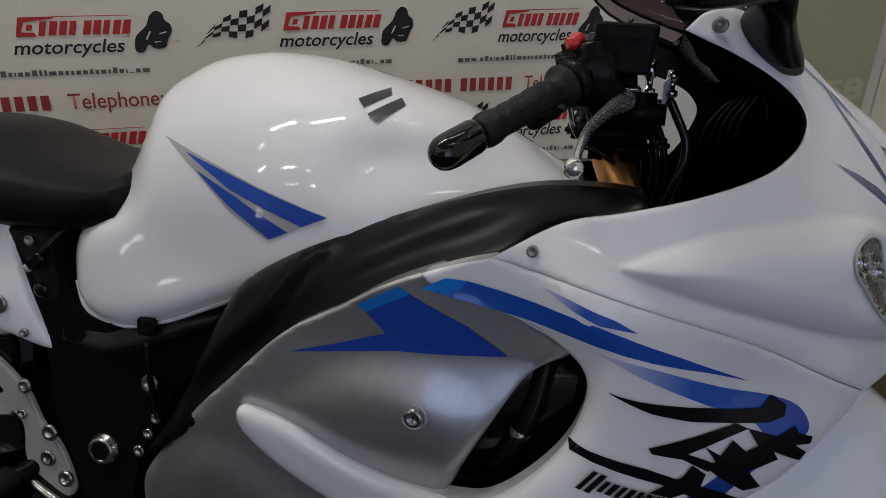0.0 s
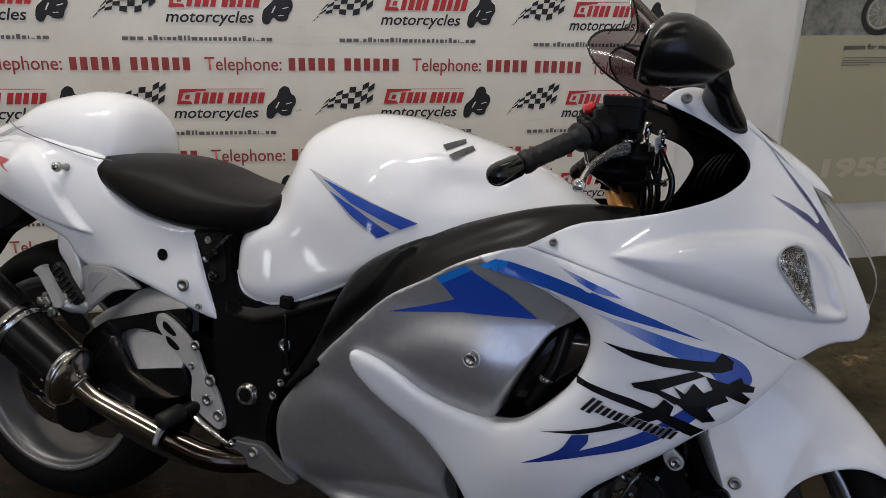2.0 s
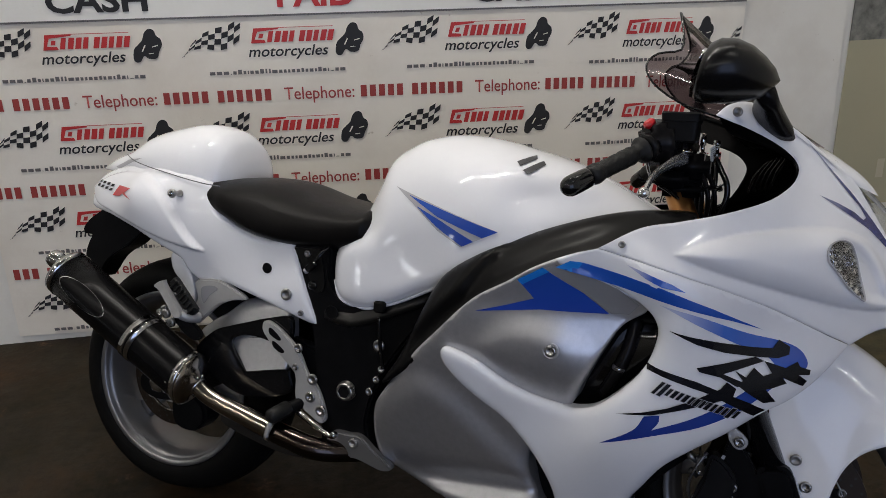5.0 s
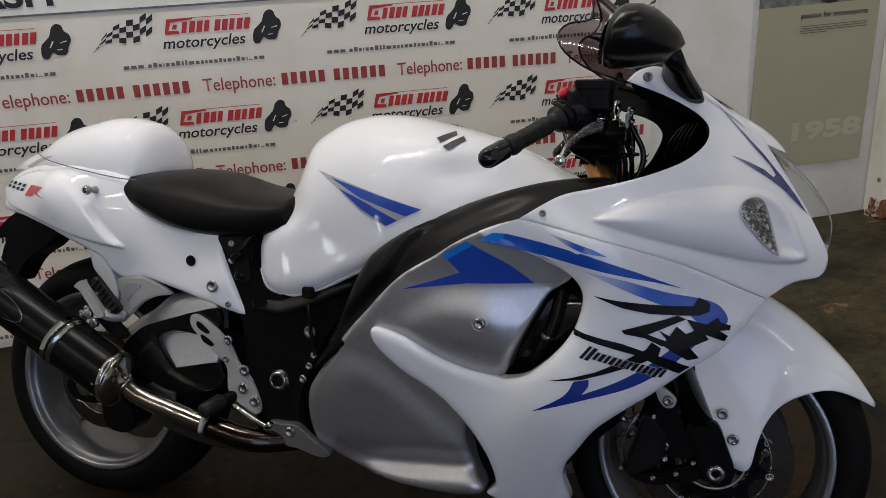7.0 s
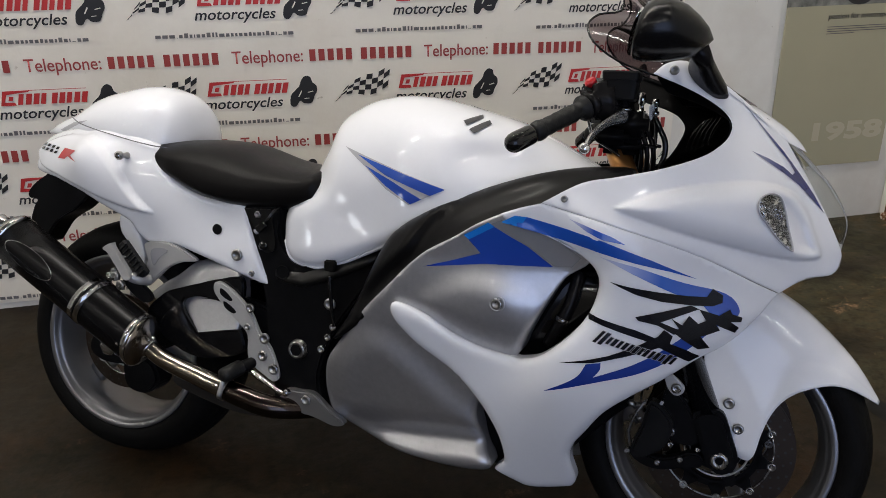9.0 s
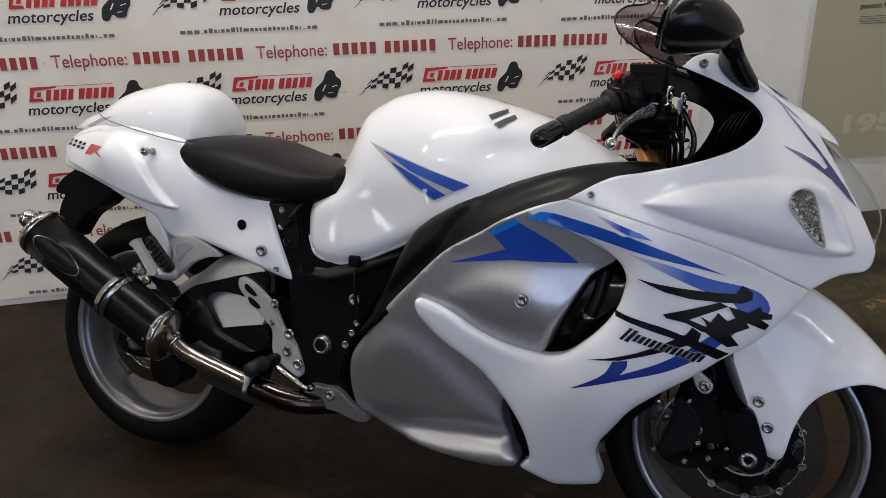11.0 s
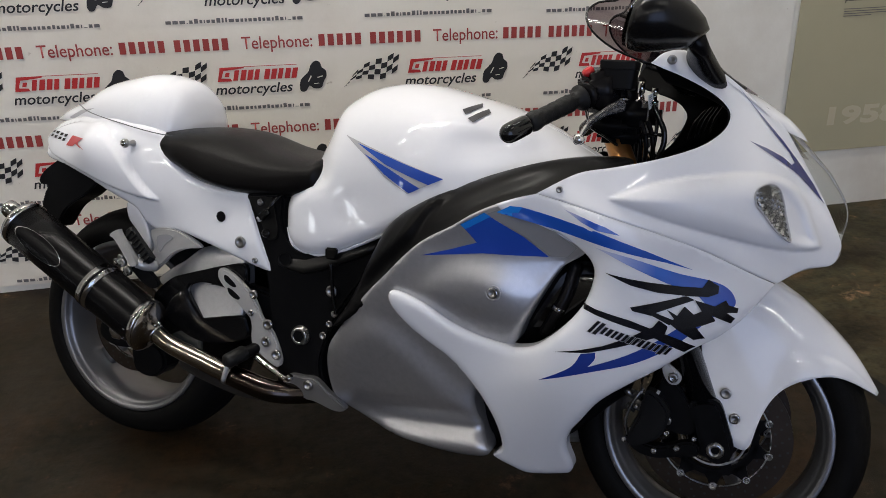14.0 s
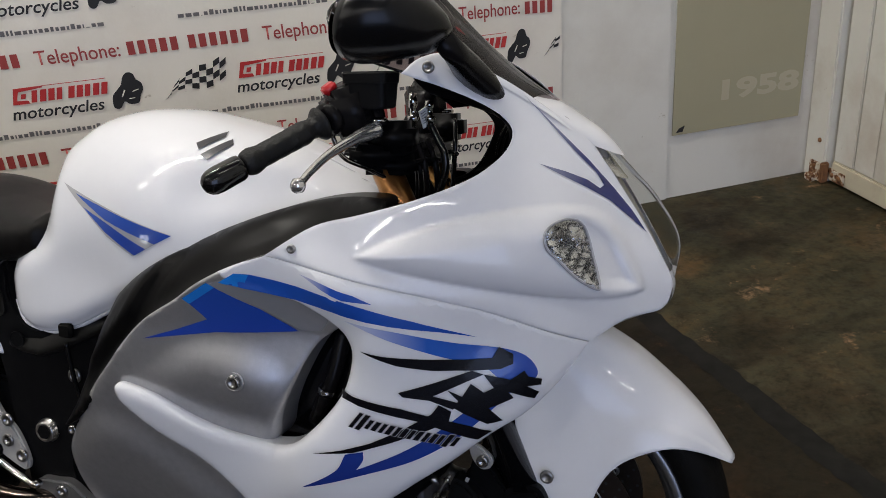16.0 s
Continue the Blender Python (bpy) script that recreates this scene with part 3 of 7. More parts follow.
# the board's cut edge leaves the tails of the next flags
for row in (1, 0, -1, -2):
    tails = [[(p + 3 * PITCH, q + RISE * row) for p, q in ring] for ring in flag if max(p for p, q in ring) + 3 * PITCH < 1.898]
    part("chequered_flag", poly_bm(tails), BLACK_INK, banner, "tail of a chequered flag cut off by the board's edge")
for col in (-1, 0, 1):
    if -0.965 < -0.651 + 1.425 * col < 1.4:
        lettering("printed_word", "CASH", BLACK_INK, banner, 0.325, 0.075, pose(-0.651 + 1.425 * col, -0.006, 0.432), bold=0.03)
    if -0.965 < 0.10 + 1.425 * col < 1.5:
        lettering("printed_word", "PAID", RED_INK, banner, 0.265, 0.075, pose(0.10 + 1.425 * col, -0.006, 0.432), bold=0.03)

# the print is drawn closer together and a little lower towards the board's far end
bpy.context.view_layer.update()
for ob in banner.children:
    if ob.name.split(".")[0] in ("board", "header", "header_edge"):
        continue
    shapes = ob.children if ob.type == "EMPTY" else [ob]
    spots = [ob.matrix_basis @ Vector(c) for sh in shapes for c in sh.bound_box]
    uc, vc = sum(p.x for p in spots) / len(spots), sum(p.z for p in spots) / len(spots)
    if uc > 0.6:
        r = (uc - 0.6) / 1.25
        shift, squeeze, drop = 0.1 * r ** 2.4, 0.192 * r ** 1.4, 0.013 * r ** 2 * (1 + 0.8 * vc / RISE)
        ob.matrix_basis = Matrix.Translation((uc - shift, 0, -drop)) @ Matrix.Diagonal((1 - squeeze, 1, 1, 1)) @ Matrix.Translation((-uc, 0, 0)) @ ob.matrix_basis

# poster in its bay
poster = new("poster")
poster.matrix_basis = pose(1.785, WALL_Y + 0.004, 0.258, 0, 0.8, 0)
tagged(poster, "olive brown printed poster with a grey photograph on the wall", "poster")
part("sheet", box_bm(0, 0.535, 0, 0.004, 0, 0.664), POSTER, poster)
part("photograph", box_bm(0, 0.535, 0, 0.004, 0.664, 1.05), POSTER_PHOTO, poster, "grey photograph area of the poster")
def ring_bm(cx, cz, r0, r1, y, n=40):
    bm = bmesh.new()
    rows = [[bm.verts.new((cx + r * math.cos(a), y, cz + r * math.sin(a))) for r in (r0, r1)] for a in np.linspace(0, 2 * math.pi, n, endpoint=False)]
    for p, q in zip(rows, rows[1:] + rows[:1]):
        bm.faces.new((p[0], p[1], q[1], q[0]))
    return bm


part("wheel_print", ring_bm(0.310, 0.745, 0.062, 0.082, -0.002), BLACK_INK, poster, "dark printed wheel in the photograph")
part("rim_print", ring_bm(0.310, 0.745, 0.052, 0.057, -0.002), POSTER_PALE, poster, "pale printed wheel rim")
for k in range(12):
    a = math.pi * k / 6 + 0.2
    q = [(0.310 + r * math.cos(a + s), 0.745 + r * math.sin(a + s)) for r, s in ((0.012, -0.09), (0.052, -0.02), (0.052, 0.02), (0.012, 0.09))]
    part("spoke_print", poly_bm([q], -0.002), POSTER_PALE, poster)
lettering("printed_word", "1958", POSTER_PALE, poster, 0.325, 0.075, pose(0.195, -0.0008, 0.115), bold=0.04)
lettering("printed_word", "passion for motorsports", BLACK_INK, poster, 0.300, 0.021, pose(0.185, -0.0008, 0.612), bold=0.02)
part("text_bars", poly_bm([[(0.185, 0.580 - 0.009 * i), (0.185 + (0.30 if i < 3 else 0.12), 0.580 - 0.009 * i), (0.185 + (0.30 if i < 3 else 0.12), 0.583 - 0.009 * i), (0.185, 0.583 - 0.009 * i)] for i in range(4)], -0.003), GREY_INK, poster, "small lines of unreadable print")
part("corner_emblem", poly_bm([[(0.012, 0.010), (0.040, 0.012), (0.050, 0.036), (0.026, 0.028)]], -0.003), BLACK_INK, poster, "small dark corner emblem")

# boarded door on the side wall
door = new("boarded_door")
tagged(door, "off-white painted door of vertical boards with worn edges", "door")
for i in range(17):
    y1 = 1.262 - 0.112 * i
    part("board", box_bm(2.402 + 0.002 * (i % 3 == 1), 2.428, y1 - 0.1085, y1, 0.092, 2.6, 0.004), BOARD, door, smooth=False)
part("bottom_rail", box_bm(2.396, 2.428, -0.64, 1.262, 0.010, 0.090, 0.005), RAIL, door, "yellowed bottom rail of the door", smooth=False)
post = tagged(part("door_post", box_bm(2.372, 2.430, 1.275, WALL_Y + 0.01, 0.0, 2.7, 0.006), BOARD, None, smooth=False), "off-white painted door post in the corner", "door post", kind="structure")
hinge = new("door_hinge")
tagged(hinge, "rusty bolted hinge foot at the base of the door post", "hinge")
part("plate", box_bm(2.360, 2.371, 1.282, 1.350, 0.004, 0.078, 0.003), PEELING, hinge, "flaking white plate with rust", smooth=False)
part("strap", box_bm(2.386, 2.394, 1.175, 1.268, 0.016, 0.064, 0.003), PEELING, hinge, "flaking hinge strap", smooth=False)
part("foot", box_bm(2.338, 2.366, 1.300, 1.345, 0.0, 0.026, 0.004), PEELING, hinge, "rusted foot", smooth=False)
part("knuckle", box_bm(2.350, 2.384, 1.256, 1.276, 0.006, 0.090, 0.006), RUST, hinge, "rusted knuckle", smooth=False)
for y, z, x in ((1.318, 0.060, 2.360), (1.240, 0.042, 2.386), (1.200, 0.040, 2.386), (1.315, 0.165, 2.372)):
    turned("bolt", [(0, 0.010), (0.003, 0.010), (0.006, 0.007), (0.007, 0.002)], (x, y, z), (x - 1, y, z), RUST, hinge, "rusty bolt head", seg=8)

# fluorescent fittings
for fx, fy, ang, power in ((-2.3, 0.55, 0, 43), (-0.4, 0.55, 0, 80), (1.4, 0.55, 0, 11), (-4.0, -2.6, 0, 34), (-0.8, -5.2, 0, 26), (1.6, -1.8, 0, 9), (-2.8, -5.2, 0, 22), (1.1, -5.2, 0, 14), (-4.9, 0.2, 0, 18), (-5.1, -1.8, 0, 24), (-4.9, -4.4, 0, 16), (-7.6, -1.0, 0, 26), (-7.6, -3.6, 0, 24), (-10.6, -2.4, 0, 24)):
    lamp = new("ceiling_light")
    lamp.matrix_basis = pose(fx, fy, 4.6, 0, 0, ang)
    tagged(lamp, "white batten ceiling light with two fluorescent tubes", "ceiling light", group="ceiling lights")
    part("housing", box_bm(-0.75, 0.75, -0.07, 0.07, -0.06, 0.0, 0.006), FIXTURE, lamp)
    for ty in (-0.04, 0.04):
        turned("lamp_tube", [(0, 0.012), (1.44, 0.012)], (-0.72, ty, -0.085), (0.72, ty, -0.085), TUBE, lamp, seg=8)
    for ty in (-0.04, 0.04):
        li = bpy.data.lights.new("tube_light", "AREA")
        li.shape, li.size, li.size_y, li.energy, li.color = "RECTANGLE", 1.44, 0.026, power / 2, (1.0, 0.955, 0.885)
        lo = new("tube_light", li)
        lo.parent, lo.matrix_basis = lamp, pose(0, ty, -0.105)


# ---- the motorcycle: local x ahead, y to its left, z up; it leans on its side stand ----
bike = new("motorcycle")
bike.matrix_basis = pose(0, 0, 0.012, 0, 0, -29.92) @ pose(0, 0, 0, -15.765, 0, 0)
tagged(bike, "white and silver sports motorcycle with blue graphics on its side stand", "motorcycle")

SKIN = thin_plate([(0.091, 0.557, 0.303), (0.272, 0.706, 0.314), (0.333, 0.76, 0.328), (0.405, 0.788, 0.318), (0.529, 0.796, 0.298), (0.44, 0.672, 0.282), (0.49, 0.672, 0.29),
                   (0.41, 0.666, 0.287), (0.313, 0.587, 0.308), (0.356, 0.478, 0.274), (0.489, 0.588, 0.297), (0.526, 0.654, 0.303), (0.441, 0.494, 0.302), (0.417, 0.431, 0.292),
                   (0.676, 0.664, 0.224), (0.755, 0.599, 0.185), (0.498, 0.736, 0.325), (0.763, 0.825, 0.186), (0.829, 0.727, 0.137), (0.815, 0.64, 0.132), (-0.047, 0.446, 0.262),
                   (-0.033, 0.238, 0.165), (0.301, 0.23, 0.182), (0.454, 0.143, 0.10), (0.67, 1.011, 0.142), (0.59, 1.043, 0.185), (0.845, 0.86, 0.035), (0.886, 0.801, 0.03)])
NOSE = thin_plate([(0.39, 0.789, 0.322), (0.46, 0.83, 0.306), (0.53, 0.756, 0.312), (0.59, 0.864, 0.262), (0.674, 0.708, 0.238), (0.66, 0.80, 0.244), (0.69, 0.915, 0.182), (0.763, 0.825, 0.178),
                   (0.829, 0.727, 0.132), (0.816, 0.64, 0.128), (0.67, 1.011, 0.145), (0.59, 1.043, 0.188), (0.73, 0.985, 0.095), (0.797, 0.937, 0.055), (0.845, 0.87, 0.040), (0.886, 0.805, 0.034),
                   (0.93, 0.729, 0.028), (0.93, 0.69, 0.035), (0.87, 0.667, 0.090), (0.79, 0.89, 0.095), (0.85, 0.78, 0.088)], 6e-4)


def bump_over(ring, height, width, crisp=False):
    ring = curve(ring, 5)

    def at(xz):
        e = np.where(inside(xz, ring), edge_distance(xz, ring), 0)
        t = np.clip(e / width, 0, 1)
        return height * (t * (2 - t) if crisp else t * t * (3 - 2 * t))

    return at


POD_RING = [(0.515, 0.790, 1), (0.560, 0.811), (0.617, 0.830), (0.680, 0.842), (0.739, 0.848), (0.785, 0.845), (0.826, 0.830), (0.856, 0.798), (0.876, 0.756), (0.892, 0.716), (0.884, 0.706), (0.850, 0.704), (0.800, 0.711), (0.754, 0.721), (0.690, 0.737), (0.625, 0.754), (0.558, 0.774)]
pod_bump = bump_over(POD_RING, 0.021, 0.046, True)
pod_scoop = bump_over([(0.766, 0.818), (0.776, 0.832), (0.792, 0.836), (0.818, 0.826), (0.841, 0.805), (0.857, 0.782), (0.872, 0.752), (0.884, 0.724), (0.880, 0.712), (0.858, 0.712), (0.831, 0.722), (0.803, 0.750), (0.780, 0.780)], -0.024, 0.022)
grey_bulge = bump_over([(0.13, 0.56), (0.20, 0.64), (0.32, 0.655), (0.40, 0.60), (0.36, 0.50), (0.25, 0.50)], 0.010, 0.06)
low_bulge = bump_over([(-0.09, 0.40), (0.0, 0.50), (0.09, 0.50), (0.20, 0.41), (0.28, 0.33), (0.26, 0.27), (0.06, 0.245), (-0.08, 0.26)], 0.016, 0.07)


CREASE = [0.262, 0.246, 0.232, 0.240, 0.252, 0.262, 0.262]
SEAM = np.array([(0.39, 0.789), (0.53, 0.757), (0.674, 0.709), (0.816, 0.641)])


def seam_distance(xz):
    return np.min([np.hypot(*(xz - (a + (b - a) * t)).T) for a, b in zip(SEAM, SEAM[1:]) for t in np.linspace(0, 1, 16)], axis=0)


pod_lip = bump_over(POD_RING, 0.0055, 0.007, True)


def cowl_depth(xz):
    """Nose skin with its lamp pod, meeting the side fairing flush along the seam."""
    near = np.clip(1 - seam_distance(xz) / 0.045, 0, 1)
    near = near * near * (3 - 2 * near)
    return (NOSE(xz) + pod_bump(xz) + pod_lip(xz) + pod_scoop(xz)) * (1 - near) + (SKIN(xz) + 0.0045) * near


def side_depth(xz):
    return SKIN(xz) + 0.004


def belly_ledge(xz):
    """The cover's foot: a hollow crease, then a ledge that flares outwards."""
    crease = np.interp(xz[:, 0], [-0.10, -0.06, 0.02, 0.10, 0.18, 0.26, 0.30], CREASE)
    drop = crease - xz[:, 1]
    t = np.clip(drop / 0.055, 0, 1)
    along = np.clip((xz[:, 0] + 0.085) / 0.12, 0, 1)
    return along * (0.034 * t * t * (3 - 2 * t) - 0.010 * np.exp(-(drop / 0.022) ** 2))


def grey_depth(xz):
    return SKIN(xz) - 0.003 - 0.014 * np.clip((0.735 - xz[:, 1]) / 0.07, 0, 1) + grey_bulge(xz) + low_bulge(xz) + belly_ledge(xz)


side_outline = [(0.316, 0.7640, 1), (0.352, 0.7780), (0.39, 0.789, 1), (0.53, 0.756), (0.674, 0.708), (0.816, 0.640, 1), (0.776, 0.582), (0.731, 0.539), (0.685, 0.511), (0.63, 0.47), (0.574, 0.432),
                (0.525, 0.391), (0.488, 0.336), (0.466, 0.300), (0.458, 0.260), (0.466, 0.205), (0.462, 0.180), (0.445, 0.167), (0.372, 0.154), (0.335, 0.168), (0.296, 0.192), (0.303, 0.207), (0.316, 0.222), (0.3185, 0.250), (0.311, 0.292), (0.295, 0.330), (0.268, 0.372),
                (0.215, 0.429), (0.146, 0.476), (0.103, 0.519), (0.091, 0.545), (0.096, 0.562), (0.115, 0.563), (0.163, 0.546), (0.22, 0.512), (0.276, 0.49), (0.339, 0.478), (0.365, 0.479), (0.404, 0.496), (0.455, 0.544),
                (0.487, 0.59), (0.500, 0.639), (0.495, 0.667), (0.472, 0.693), (0.427, 0.721), (0.372, 0.741), (0.330, 0.752)]
def seam_roll(wide):
    """Edge radius: tight along the seam of cowl and side fairing, wide elsewhere."""
    def at(xz):
        d = seam_distance(xz)
        soft = wide * (1 - 0.72 * np.clip((xz[:, 1] - 0.64) / 0.05, 0, 1))
        return 0.0016 + (soft - 0.0016) * np.clip((d - 0.02) / 0.05, 0, 1)
    return at


panel("side_fairing", side_outline, side_depth, WHITE, bike, "white lower side fairing", roll=seam_roll(0.019), flange=0.03)
grey_outline = [(0.224, 0.711), (0.153, 0.667), (0.082, 0.596), (0.013, 0.525), (-0.051, 0.445), (-0.085, 0.395), (-0.1, 0.334), (-0.099, 0.273), (-0.085, 0.248), (-0.050, 0.226), (0.030, 0.198), (0.129, 0.184), (0.215, 0.182), (0.278, 0.192),
                (0.291, 0.212), (0.276, 0.243), (0.265, 0.282), (0.259, 0.335), (0.272, 0.378), (0.298, 0.43), (0.347, 0.477), (0.368, 0.523), (0.397, 0.583), (0.433, 0.645), (0.478, 0.684), (0.432, 0.716), (0.380, 0.742), (0.338, 0.766), (0.318, 0.764), (0.270, 0.741)]
panel("side_cover", grey_outline, grey_depth, SILVER, bike, "grey silver side cover", roll=lambda xz: 0.022 - 0.017 * np.clip((xz[:, 1] - 0.50) / 0.12, 0, 1), flange=0.05)
# black sheet inside the cover's foot, in place of the shadow beneath it
panel("belly_pan", [(-0.060, 0.250), (0.06, 0.250), (0.20, 0.262), (0.250, 0.275), (0.262, 0.235), (0.276, 0.200), (0.192, 0.172), (0.083, 0.176), (0.000, 0.196)], lambda xz: SKIN(xz) - 0.060, FRAME, bike, "dark sheet standing in for the shadow under the side cover", roll=0.016, flange=0.05)
cowl_outline = [(0.39, 0.79, 1), (0.457, 0.83), (0.518, 0.845), (0.591, 0.864), (0.654, 0.888), (0.685, 0.910), (0.700, 0.931), (0.701, 0.954), (0.683, 0.976), (0.650, 0.997), (0.608, 1.016), (0.580, 1.026), (0.556, 1.035, 1), (0.579, 1.057), (0.618, 1.061),
                (0.685, 1.024), (0.741, 0.982), (0.797, 0.937), (0.823, 0.901), (0.849, 0.862), (0.892, 0.792), (0.927, 0.724), (0.929, 0.70), (0.915, 0.674), (0.867, 0.667), (0.8185, 0.6408, 1), (0.674, 0.7086), (0.53, 0.7566)]
panel("upper_cowl", cowl_outline, cowl_depth, WHITE, bike, "white upper nose cowl", roll=seam_roll(0.007), flange=0.006, step=0.0042)
panel("cowl_backing", [(0.41, 0.79), (0.457, 0.828), (0.518, 0.845), (0.591, 0.864), (0.654, 0.888), (0.685, 0.910), (0.700, 0.931), (0.701, 0.954), (0.683, 0.976), (0.650, 0.997), (0.608, 1.016), (0.562, 1.036), (0.579, 1.055), (0.618, 1.059), (0.685, 1.022), (0.741, 0.980), (0.782, 0.944), (0.780, 0.80), (0.70, 0.735), (0.53, 0.765)], lambda xz: cowl_depth(xz) - 0.0075, LINING, bike, "black inner face of the cowl", roll=seam_roll(0.007), flange=0, step=0.009)

# top of the nose, closing the two cowl halves
def nose_strip(name, knots, mat, label):
    rings = [[(x + a_ * (1 - (u / w) ** 2), u, z + c * (1 - (u / w) ** 2)) for u in np.linspace(-w, w, 17)] for x, z, w, a_, c in [tuple(p) for p in knots]]
    loft(name, rings, mat, bike, label, caps=False, closed=False)


def strip_line(knots):
    k = np.array(knots, float)
    a_, b_ = line3(k[:, :3], 5), line3(np.c_[k[:, 3:5], k[:, 0]], 5)
    return np.c_[a_, b_[:, :2]]


nose_strip("dash_top", strip_line([(0.556, 1.040, 0.176, 0.002, -0.012), (0.618, 1.050, 0.165, 0.002, -0.012), (0.685, 1.014, 0.130, 0.002, -0.012), (0.741, 0.975, 0.088, 0.002, -0.004), (0.774, 0.953, 0.068, 0.003, 0.005)]), PLASTIC, "black dash top under the screen")
nose_strip("nose_top", strip_line([(0.716, 0.994, 0.106, 0.004, 0.006), (0.741, 0.976, 0.094, 0.010, 0.012), (0.766, 0.956, 0.078, 0.018, 0.011), (0.783, 0.942, 0.066, 0.028, 0.006), (0.795, 0.932, 0.058, 0.040, -0.007), (0.801, 0.927, 0.054, 0.048, -0.021)]), WHITE, "white nose top panel")
chin = line3([(0.925, 0.729, 0.030), (0.931, 0.70, 0.034), (0.918, 0.675, 0.040), (0.867, 0.665, 0.088), (0.819, 0.645, 0.126)], 5)
rings = [[(x + 0.003 * (1 - (u / w) ** 2), u, z) for u in np.linspace(-w, w, 11)] for x, z, w in chin]
loft("chin", rings, WHITE, bike, caps=False, closed=False)

# headlamp glass with reflector behind
BOWL = material("dull_lamp_bowl", (0.30, 0.29, 0.27), 0.30, metal=0.8, vary=0.2, scale=40)
lamp = new("headlamp")
lamp.parent = bike
ge = line3([(0.804, 0.930, 0.051), (0.824, 0.900, 0.046), (0.850, 0.861, 0.040), (0.892, 0.791, 0.033), (0.927, 0.722, 0.029)], 6)
gc = line3([(0.838, 0.911, 0), (0.868, 0.880, 0), (0.905, 0.838, 0), (0.938, 0.776, 0), (0.932, 0.712, 0)], 6)
rings = [[(e[0] + (c[0] - e[0]) * (1 - u * u), u * e[2], e[1] + (c[1] - e[1]) * (1 - u * u)) for u in np.linspace(-1, 1, 15)] for e, c in zip(ge, gc)]
glass = loft("lens", rings, LENS, lamp, "clear headlamp glass", caps=False, closed=False)
glass.visible_shadow = False
rings = [[(e[0] - 0.003 + (c[0] - e[0]) * 0.45 * (1 - u * u), u * e[2] * 0.95, e[1] + (c[1] - e[1]) * 0.45 * (1 - u * u) - 0.003) for u in np.linspace(-1, 1, 9)] for i, (e, c) in enumerate(zip(ge[:10], gc[:10]))]
bowl = [[(e[0] - 0.004 + (c[0] - e[0]) * 0.12 * (1 - u * u), u * e[2] * 0.94, e[1] - 0.004 + (c[1] - e[1]) * 0.12 * (1 - u * u)) for u in np.linspace(-1, 1, 9)] for e, c in zip(ge[9:], gc[9:])]
loft("lamp_bowl", bowl, BOWL, lamp, "dull silver lamp bowl", caps=False, closed=False)
loft("reflector", rings, REFLECTOR, lamp, "bright lamp reflector", caps=False, closed=False)

# turn signals set into the pods
lens_ring = [(0.762, 0.812), (0.768, 0.824), (0.785, 0.829), (0.802, 0.821), (0.813, 0.797), (0.822, 0.765), (0.832, 0.732), (0.829, 0.726), (0.804, 0.747), (0.781, 0.775), (0.766, 0.794)]
ring = curve(lens_ring, 5)
for side in (-1, 1):
    sig = new("turn_signal")
    sig.parent = bike
    xz, dd, faces = sheet_data(ring, cowl_depth, 0.0022, 0.006)
    bm = bmesh.new()
    e_ = np.clip(edge_distance(xz, np.array(ring)[:, :2]) / 0.022, 0, 1)
    dome = 1 - (1 - e_) ** 2
    vs = [bm.verts.new((x, side * (w + 0.0035 + 0.0100 * q), z)) for (x, z), w, q in zip(xz, dd, dome)]
    for f in faces:
        bm.faces.new([vs[i] for i in f])
    o = part("lens", bm, LENS, sig, "clear turn signal lens")
    o.visible_shadow = False
    bm = bmesh.new()
    vs = [bm.verts.new((x, side * (w + 0.0010 + 0.0075 * q + 0.0070 * (((z * 120 + x * 34) % 1) - 0.5) * math.sin(7.3 * math.floor(z * 120 + x * 34) + 12.9 * math.floor(x * 70 - z * 22)) + 0.0030 * abs((x * 70 - z * 22) % 1 - 0.5)), z)) for (x, z), w, q in zip(xz, dd, dome)]
    for f in faces:
        bm.faces.new([vs[i] for i in f])
    part("reflector", bm, REFLECTOR, sig, "faceted bright reflector", smooth=False)
    rim_at = cowl_depth(np.array(ring)[:, :2])
    tube("rim", [(p[0], side * (w + 0.004), p[1]) for p, w in zip(ring, rim_at)] + [(ring[0][0], side * (rim_at[0] + 0.004), ring[0][1])], 0.0016, GREY_FILM, sig, "thin lens rim", sides=6, n=1)

# smoked screen
screen_rows = [[(0.556, -0.172, 1.034), (0.62, -0.140, 1.040), (0.69, -0.092, 1.004), (0.735, -0.046, 0.984)],
               [(0.470, -0.172, 1.066), (0.560, -0.150, 1.070), (0.67, -0.094, 1.022), (0.739, -0.034, 0.987)],
               [(0.420, -0.150, 1.112), (0.545, -0.115, 1.108), (0.67, -0.072, 1.031), (0.741, -0.026, 0.989)],
               [(0.424, -0.112, 1.150), (0.545, -0.085, 1.128), (0.67, -0.054, 1.037), (0.743, -0.018, 0.990)],
               [(0.470, -0.072, 1.166), (0.55, -0.055, 1.142), (0.67, -0.036, 1.041), (0.744, -0.012, 0.991)],
               [(0.466, -0.042, 1.214), (0.545, -0.030, 1.156), (0.67, -0.018, 1.043), (0.745, -0.006, 0.991)],
               [(0.456, -0.020, 1.242), (0.546, -0.014, 1.162), (0.67, -0.009, 1.044), (0.746, -0.003, 0.992)],
               [(0.455, 0.0, 1.247), (0.548, 0.0, 1.164), (0.67, 0.0, 1.044), (0.746, 0.0, 0.992)]]
net = [line3(r, 6) for r in screen_rows]
full = net + [np.array([(x, -y, z) for x, y, z in r]) for r in net[-2::-1]]
